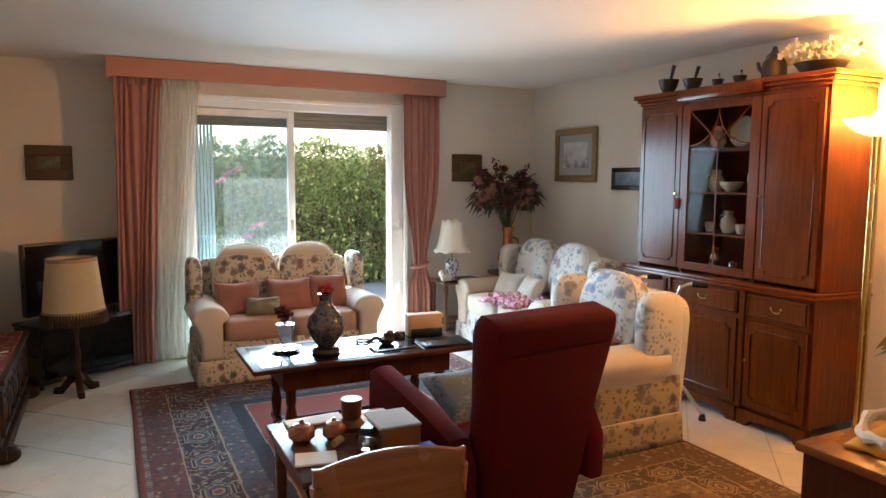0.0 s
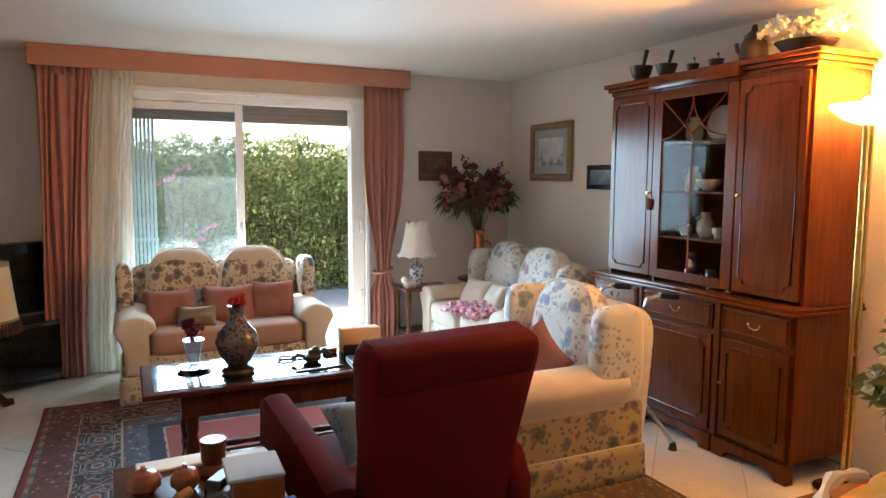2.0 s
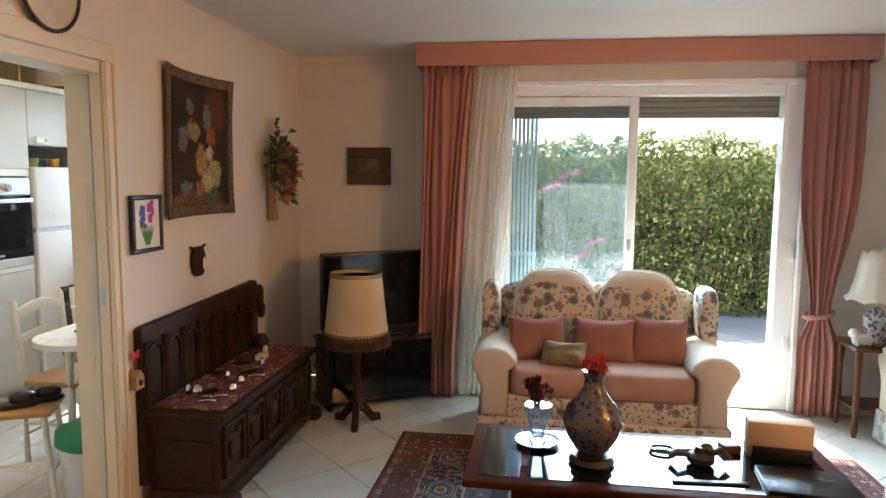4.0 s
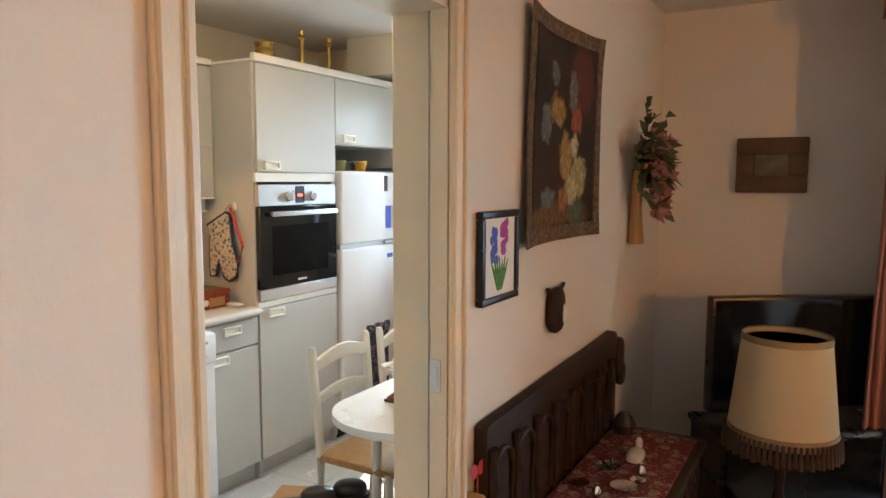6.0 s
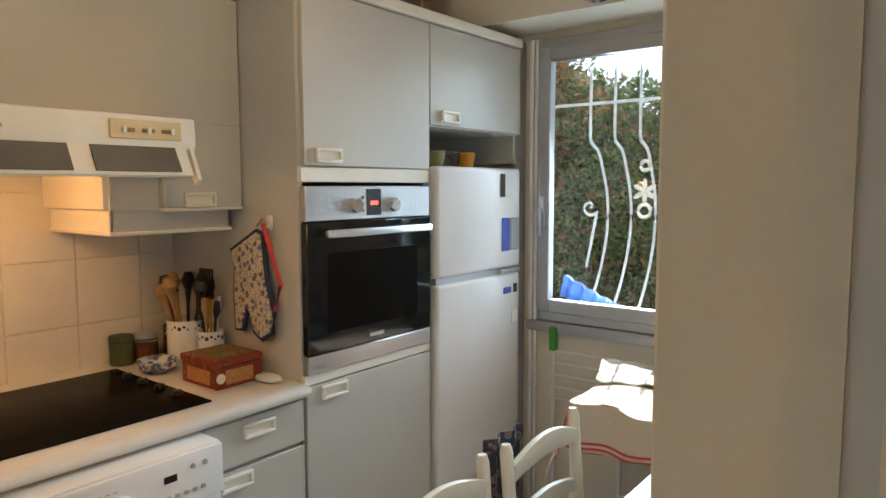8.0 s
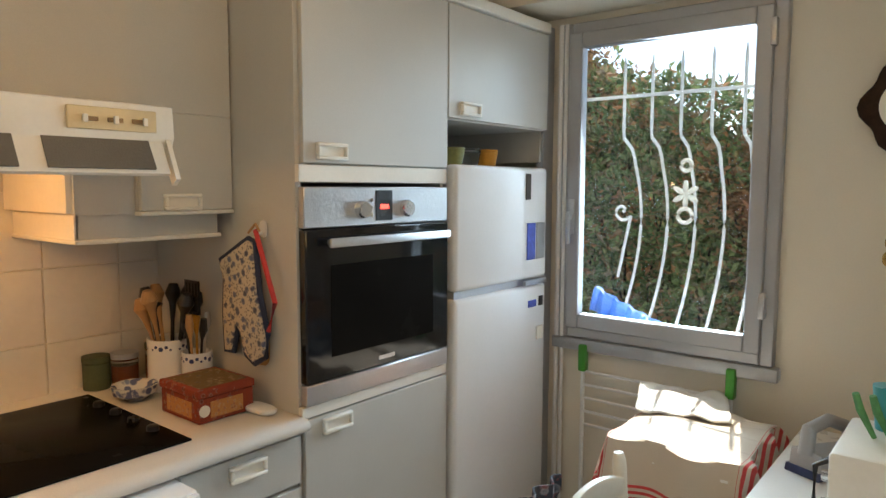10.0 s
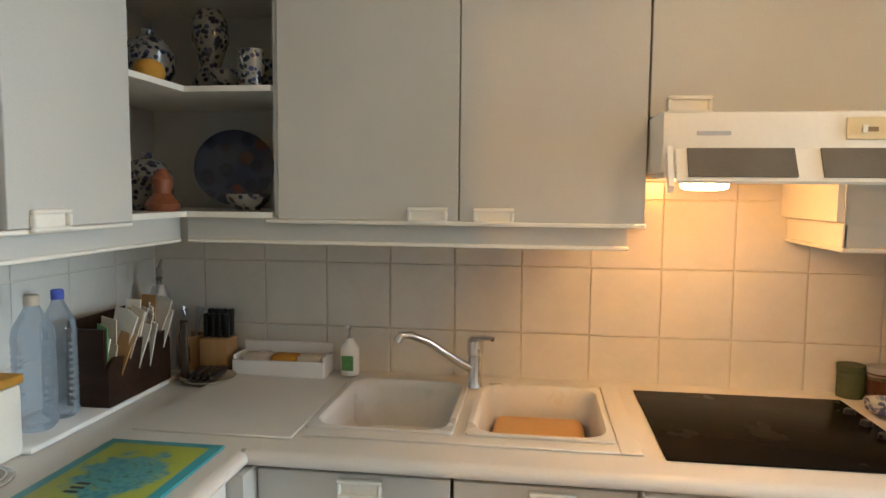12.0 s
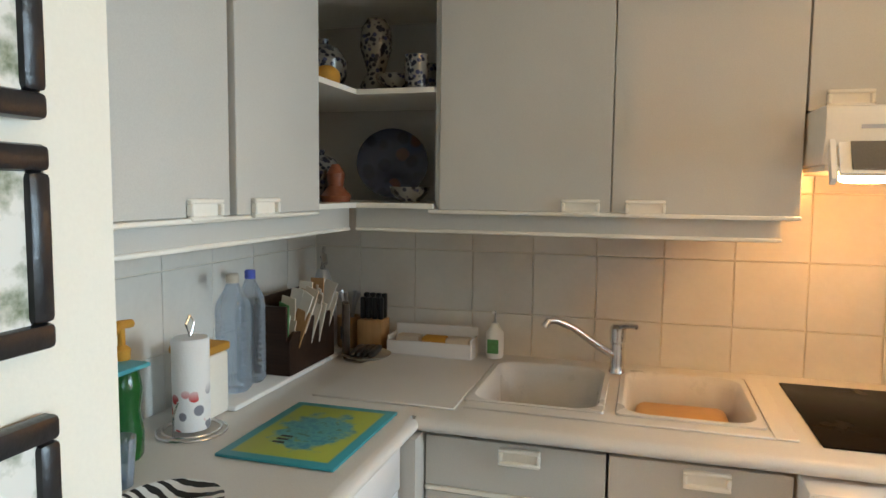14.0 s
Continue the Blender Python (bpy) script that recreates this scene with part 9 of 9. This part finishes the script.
# long narrow table along the wall
tb = thing("kitchen_table", "long narrow white kitchen table with a rounded end", "table", pose(0, 0, 0))
bm = B()
poly = [(WX0 - 0.02, 6.66), (-1.555, 6.66), (-1.555, 4.80)] + [(-1.31 + 0.245 * math.cos(radians(t)), 4.80 + 0.22 * math.sin(radians(t))) for t in range(190, 345, 10)] + [(WX0 - 0.02, 4.80)]
vs_ = [bm.verts.new((x, y, 0.722)) for x, y in poly]
r_ = bmesh.ops.extrude_face_region(bm, geom=[bm.faces.new(vs_)])
bmesh.ops.translate(bm, vec=(0, 0, 0.028), verts=[v for v in r_["geom"] if isinstance(v, bmesh.types.BMVert)])
bmesh.ops.recalc_face_normals(bm, faces=bm.faces)
part("tabletop", bm, M_WHITE, tb)
for x, y in ((-1.48, 4.90), (-1.12, 4.90), (-1.48, 6.55), (-1.12, 6.55)):
    part("leg", tube(B(), [(x, y, 0), (x, y, 0.72)], 0.02, 12), M_WHITE, tb)


def ladder_chair(m):
    """White ladder-back chair, its front towards -y."""
    ob = thing("ladder_back_chair", "white painted ladder-back kitchen chair", "chair", m, "kitchen chairs")
    for s in (-1, 1):
        part("post", tube(B(), [(s * 0.17, 0.18, 0), (s * 0.175, 0.17, 0.45), (s * 0.18, 0.205, 0.88), (s * 0.18, 0.207, 0.90)], [0.017, 0.018, 0.017, 0.012], 12), M_TRIMW, ob)
        part("leg", tube(B(), [(s * 0.18, -0.18, 0), (s * 0.18, -0.17, 0.45)], 0.017, 12), M_TRIMW, ob)
        part("rung", tube(B(), [(s * 0.178, -0.17, 0.22), (s * 0.172, 0.175, 0.22)], 0.010, 8), M_TRIMW, ob)
    for z, hgt in ((0.80, 0.065), (0.66, 0.05)):
        bm = B()
        poly = [(-0.17, z), (-0.17, z + hgt * 0.7)] + [(-0.17 + 0.34 * i / 12, z + hgt * (0.7 + 0.6 * math.sin(math.pi * i / 12))) for i in range(1, 12)] + [(0.17, z + hgt * 0.7), (0.17, z)] + [(0.17 - 0.34 * i / 12, z + hgt * 0.35 * math.sin(math.pi * i / 12)) for i in range(1, 12)]
        prism(bm, poly, 0.185, 0.203, None, 0.004)
        part("slat", bm, M_TRIMW, ob)
    part("seat", box(B(), -0.19, -0.19, 0.43, 0.19, 0.18, 0.465, 0.014), M_TAN, ob, "woven straw seat")
    for y in (-0.17, 0.175):
        part("rung", tube(B(), [(-0.175, y, 0.16), (0.175, y, 0.16)], 0.010, 8), M_TRIMW, ob)
    return ob


M_TRIMW = plain("cream_white_paint", (0.76, 0.73, 0.64), 0.4, var=0.05, scale=8)
lc = ladder_chair(pose(-1.585, 5.07, 0, 0, 0, 90))
copy_thing(lc, pose(-1.575, 5.52, 0, 0, 0, 90))
stl = thing("stool", "small pale wooden stool with black shoes on it", "stool", pose(-1.50, 4.56, 0, 0, 0, 25))
part("seat", box(B(), -0.17, -0.15, 0.425, 0.17, 0.15, 0.45, 0.010), M_TAN, stl)
for s in (-1, 1):
    for t in (-1, 1):
        part("leg", tube(B(), [(s * 0.17, t * 0.15, 0), (s * 0.13, t * 0.11, 0.425)], 0.014, 10), M_TRIMW, stl)
    part("rung", tube(B(), [(s * 0.157, -0.137, 0.14), (s * 0.157, 0.137, 0.14)], 0.009, 8), M_TRIMW, stl)
part("rung", tube(B(), [(-0.155, -0.14, 0.20), (0.155, -0.14, 0.20)], 0.009, 8), M_TRIMW, stl)
for k in range(2):
    sh = thing("shoe", "black open-back slipper on the stool", "shoe", pose(-1.52 + 0.06 * k, 4.56 + 0.10 * k - 0.04, 0.4515, 0, 0, 38), "pair of slippers")
    bm = B()
    puff(bm, (0, 0, 0.014), (0.25, 0.085, 0.028), 0.4, 0.8, None, 8, 24)
    part("sole", bm, M_BLACK, sh)
    bm = B()
    puff(bm, (0.055, 0, 0.042), (0.12, 0.085, 0.06), 0.8, 0.9, None, 10, 20)
    part("upper", bm, M_BLACK, sh)
bn2 = thing("waste_bin", "white plastic bin with a green bag over its rim", "bin", pose(-1.17, 4.57, 0))
part("body", lathe(B(), [(0.09, 0), (0.11, 0.30), (0.105, 0.30)], 24), M_WHITE, bn2)
bm = B()
puff(bm, (0, 0, 0.33), (0.23, 0.24, 0.13), 0.6, 0.7, None, 12, 20, 0.3, 4)
part("bag", bm, plain("green_plastic_bag", (0.02, 0.25, 0.13), 0.4, var=0.2), bn2, "green plastic bag")
bk3 = thing("bread_basket", "white wicker basket lined with a napkin", "basket", pose(-1.33, 4.95, 0.79), "")
part("body", lathe(B(), [(0.07, 0), (0.09, 0.05), (0.10, 0.08), (0.09, 0.078)], 24), M_WHITE, bk3)
bm = B()
grid(bm, 16, 16, lambda u, v: Vector(((u - 0.5) * 0.19, (v - 0.5) * 0.19, 0.08 + 0.035 * noise.noise(Vector((u * 5, v * 5, 1))) + 0.02)))
ob = part("napkin", bm, M_PAPER, bk3)
ob.modifiers.new("thickness", "SOLIDIFY").thickness = 0.005
for k in range(3):
    solo("leather_case", box(B(), -0.08, -0.10, 0, 0.08, 0.10, 0.012, 0.005), M_WALNUT if k != 1 else M_TERRA, "brown leather case under the bread basket", "case", pose(-1.33, 4.95 + 0.01 * k, 0.7505 + 0.0125 * k, 0, 0, 9 * k), "leather cases")
# covered trolley under the window
n = Nodes("striped_cloth")
x, y, z = n.xyz()
axs = n.math("ABSOLUTE", x)
hem = n.math("MULTIPLY", n.math("GREATER_THAN", axs, 0.192), n.math("LESS_THAN", axs, 0.238))
low = n.math("MULTIPLY", n.math("LESS_THAN", z, 0.655), n.math("GREATER_THAN", z, 0.60))
ln = n.math("GREATER_THAN", n.math("FRACT", n.math("MULTIPLY", axs, 62)), 0.5)
lz = n.math("GREATER_THAN", n.math("FRACT", n.math("MULTIPLY", z, 58)), 0.5)
stp = n.math("MAXIMUM", n.math("MULTIPLY", hem, ln), n.math("MULTIPLY", low, lz))
grd = n.math("MULTIPLY", n.math("GREATER_THAN", n.math("FRACT", n.math("MULTIPLY", y, 11)), 0.92), 0.25)
M_TEA = n.done(n.mix(stp, n.mix(grd, (0.62, 0.55, 0.46), (0.42, 0.35, 0.28)), (0.55, 0.06, 0.06)), 0.92, 0, n.noise(240), 0.2)
tr_ = thing("serving_trolley", "small white trolley under draped tea towels", "trolley", pose(-1.80, 6.32, 0))
part("tray", box(B(), -0.20, -0.22, 0.70, 0.20, 0.22, 0.73, 0.006), M_WHITE, tr_)
part("tray", box(B(), -0.20, -0.22, 0.25, 0.20, 0.22, 0.27, 0.006), M_WHITE, tr_)
for s in (-1, 1):
    for t in (-1, 1):
        part("leg", tube(B(), [(s * 0.19, t * 0.21, 0), (s * 0.19, t * 0.21, 0.70)], 0.011, 8), M_WHITE, tr_)


def drape(u, v):
    x, y = (u - 0.5) * 0.72, (v - 0.5) * 0.76
    ox, oy = max(0, abs(x) - 0.20), max(0, abs(y) - 0.22)
    z = 0.775 + 0.022 * noise.noise(Vector((x * 5, y * 5, 2))) + 0.02 * math.exp(-(x * x + y * y) * 20) - 0.95 * ox - 0.95 * oy
    px = x if not ox else math.copysign(0.20 + 0.30 * ox + 0.018 * math.sin(y * 30), x)
    py = y if not oy else math.copysign(0.22 + 0.30 * oy + 0.018 * math.sin(x * 30), y)
    return Vector((px, py, z))


ob = solo("tea_towel", grid(B(), 44, 44, drape), M_TEA, "white tea towel with red stripes draped over the trolley", "tea towel", pose(-1.80, 6.32, 0.0))
ob.modifiers.new("thickness", "SOLIDIFY").thickness = 0.004
bm = B()
grid(bm, 20, 20, lambda u, v: Vector(((u - 0.5) * 0.30, (v - 0.5) * 0.26, 0.020 * noise.noise(Vector((u * 4, v * 4, 7))) + 0.012)))
ob = solo("tea_towel", bm, M_PAPER, "plain white cloth lying on the striped tea towel", "tea towel", pose(-1.90, 6.48, 0.80, 4, 3, 20))
ob.modifiers.new("thickness", "SOLIDIFY").thickness = 0.005
# airer frame hung under the window
ar = thing("clothes_airer", "white folding clothes airer with green end caps", "airer", pose(0, 0, 0))
for k in range(5):
    part("rail", tube(B(), [(-2.36, 6.645, 0.80 - 0.055 * k), (-1.80, 6.645, 0.80 - 0.055 * k)], 0.006, 8), M_WHITE, ar)
for x in (-2.37, -1.79):
    part("side", tube(B(), [(x, 6.65, 0.02), (x, 6.65, 0.83)], 0.009, 8), M_WHITE, ar)
    part("end_cap", box(B(), x - 0.016, 6.632, 0.80, x + 0.016, 6.668, 0.91, 0.006), plain("green_plastic", (0.05, 0.30, 0.03), 0.4), ar, "green plastic end cap")
# on the table
ir = thing("steam_iron", "grey and blue steam iron on the table", "iron", pose(-1.42, 6.33, 0.7505, 0, 0, 65))
bm = B()
prism(bm, [(-0.12, 0.0), (0.15, 0.0), (0.10, 0.05), (-0.11, 0.07)], -0.05, 0.05, None, 0.012)
part("body", bm, M_ALU, ir)
part("sole_plate", prism(B(), [(-0.125, -0.0), (0.16, 0.0), (0.15, 0.022), (-0.12, 0.022)], -0.056, 0.056, None, 0.006), plain("dark_blue_plastic", (0.03, 0.05, 0.14), 0.4), ir, "dark blue lower body")
part("handle", tube(B(), [(-0.11, 0, 0.06), (-0.10, 0, 0.13), (-0.02, 0, 0.145), (0.07, 0, 0.11), (0.09, 0, 0.055)], [0.022, 0.02, 0.018, 0.02, 0.026], 12), M_ALU, ir)
ta = thing("toaster_box", "cream metal bread bin with dark handles", "bread bin", pose(-1.24, 6.05, 0.7505))
part("body", box(B(), -0.12, -0.16, 0, 0.12, 0.16, 0.20, 0.012), M_IVORY, ta)
for z in (0.05, 0.12):
    part("knob", lathe(B(), [(0.014, 0), (0.014, 0.02)], 12, m=pose(-0.12, -0.10, z, 0, -90, 0)), M_CHROME, ta)
part("handle", tube(B(), [(-0.122, -0.13, 0.03), (-0.15, -0.13, 0.05), (-0.15, -0.13, 0.15), (-0.122, -0.13, 0.17)], 0.007), M_BLACK, ta)
bm = B()
for k in range(4):
    tube(bm, [(0.03 * k - 0.05, 0.02 * (k % 2), 0.201), (0.035 * k - 0.08, -0.02, 0.27), (0.035 * k - 0.09, -0.03, 0.31)], [0.006, 0.010, 0.008], 8)
solo("clothes_pegs", bm, M_GREENINK, "green plastic pegs on the bread bin", "pegs", pose(-1.24, 6.05, 0.752))
solo("yellow_box", box(B(), -0.07, -0.05, 0, 0.07, 0.05, 0.22, 0.008), M_YELLOW, "yellow packet standing on the table", "packet", pose(-1.21, 6.45, 0.7505))
solo("turquoise_cup", lathe(B(), [(0.03, 0), (0.04, 0.11), (0.036, 0.11)], 18), plain("turquoise_cup_glaze", (0.05, 0.35, 0.42), 0.3), "turquoise cup on the bread bin", "cup", pose(-1.27, 6.14, 0.952))
# clock and brass ornament on the window wall
ck2 = thing("wall_clock", "dark wooden wall clock with a wavy outline", "clock", pose(-1.31, KY1 - 0.001, 1.80))
poly = []
for i in range(48):
    t = 6.2832 * i / 48
    r = 0.15 + 0.018 * math.cos(4 * t) + 0.01 * math.cos(8 * t)
    poly.append((r * 0.82 * math.cos(t), r * 1.18 * math.sin(t)))
part("case", prism(B(), poly, -0.035, 0, None, 0.008), M_OAK, ck2)
part("dial", lathe(B(), [(0.085, 0), (0.085, 0.004), (0.08, 0.006)], 36, m=pose(0, -0.036, 0, 90, 0, 0)), M_IVORY, ck2)
bm = B()
box(bm, -0.003, -0.046, 0.0, 0.003, -0.044, 0.06)
box(bm, 0.0, -0.046, -0.003, 0.045, -0.044, 0.003)
part("hand", bm, M_BLACK, ck2)
bm = B()
for k, (z, r) in enumerate(((0.06, 0.022), (0.02, 0.03), (-0.03, 0.036), (-0.06, 0.02))):
    puff(bm, (0, -0.02, z), (r * 2, 0.03, r * 1.6), 0.8, 0.8, None, 8, 14, 0.25, k)
solo("brass_ornament", bm, M_BRASS, "tarnished brass ornament on the window wall", "ornament", pose(-1.33, KY1 - 0.002, 1.36))
bm = B()
lathe(bm, [(0.04, 0), (0.11, 0.012), (0.13, 0.02), (0.12, 0.02), (0.04, 0.006)], 36)
solo("wall_plate", bm, M_BLUEWARE, "blue and white scalloped plate above the kitchen window", "plate", pose(-2.05, 6.418, 2.37, 90, 0, 0))
# apron over the second chair
bm = B()
grid(bm, 14, 24, lambda u, v: Vector((0.012 * math.sin(14 * u) + (0.02 if v < 0.1 else 0.03), (u - 0.5) * 0.17, 0.02 - 0.42 * v)))
ob = solo("apron", bm, floral("dark_apron_cotton", (0.03, 0.035, 0.05), [(0.12, 0.12, 0.15), (0.2, 0.06, 0.06)], 20, 0.6), "dark printed apron hanging on the chair post", "apron", pose(-1.80, 5.40, 0.885, 0, 0, 180))
ob.modifiers.new("thickness", "SOLIDIFY").thickness = 0.005


# ---- pieces of the setting: tiles ----
def tile_mesh(name, w, h, t, mat, bevel=0.0015):
    me = bpy.data.meshes.new(name)
    bm = box(B(), -w / 2, -h / 2, 0, w / 2, h / 2, t, bevel, 1)
    bm.to_mesh(me)
    bm.free()
    me.materials.append(mat)
    return me


def lay(me, name, parent, m):
    ob = new(name, me)
    ob.parent = parent
    ob.matrix_basis = m
    return ob


floor_ob = bpy.data.objects["floor"]
P = 0.45
me = tile_mesh("floor_tile", P - 0.004, P - 0.004, 0.006, M_FLOOR)
for i in range(-16, 17):
    for j in range(-16, 17):
        u, v = i * P, j * P
        x, y = 1.55 + (u - v) * math.sqrt(0.5), 3.2 + (u + v) * math.sqrt(0.5)
        if WX1 + 0.3 < x < LX1 - 0.3 and 0.2 < y < 6.5 - 0.05:
            lay(me, "floor_tile", floor_ob, pose(x, y, -0.006, 0, 0, 45))
kfl = bpy.data.objects["floor_kitchen"]
me = tile_mesh("floor_tile", 0.326, 0.326, 0.006, M_KFLOOR)
for i in range(6):
    for j in range(11):
        lay(me, "floor_tile", kfl, pose(-2.72 + 0.33 * i, 3.62 + 0.33 * j, -0.006)) if 3.62 + 0.33 * j < 6.6 and -2.72 + 0.33 * i < -1.0 else None
# wall tiles behind the worktop
TP = 0.226
kw_w = bpy.data.objects["wall_kitchen_west"]
me = tile_mesh("wall_tile", TP - 0.003, TP - 0.003, 0.006, M_TILE)
y0 = 4.524 - 8 * TP
for i in range(12):
    for j in range(4):
        y, z = y0 + (i + 0.5) * TP, 1.302 - TP * 2 + (j + 0.5) * TP
        if KY0 + 0.05 < y < 5.34:
            lay(me, "wall_tile", kw_w, pose(KX0, y, z, 0, 90, 0))
kw_s = bpy.data.objects["wall_kitchen_south"]
for i in range(8):
    for j in range(3):
        x, z = KX0 + 0.02 + (i + 0.5) * TP, 1.302 - TP * 2 + (j + 0.5) * TP
        if x < -1.5:
            lay(me, "wall_tile", kw_s, pose(x, KY0, z, -90, 0, 0))
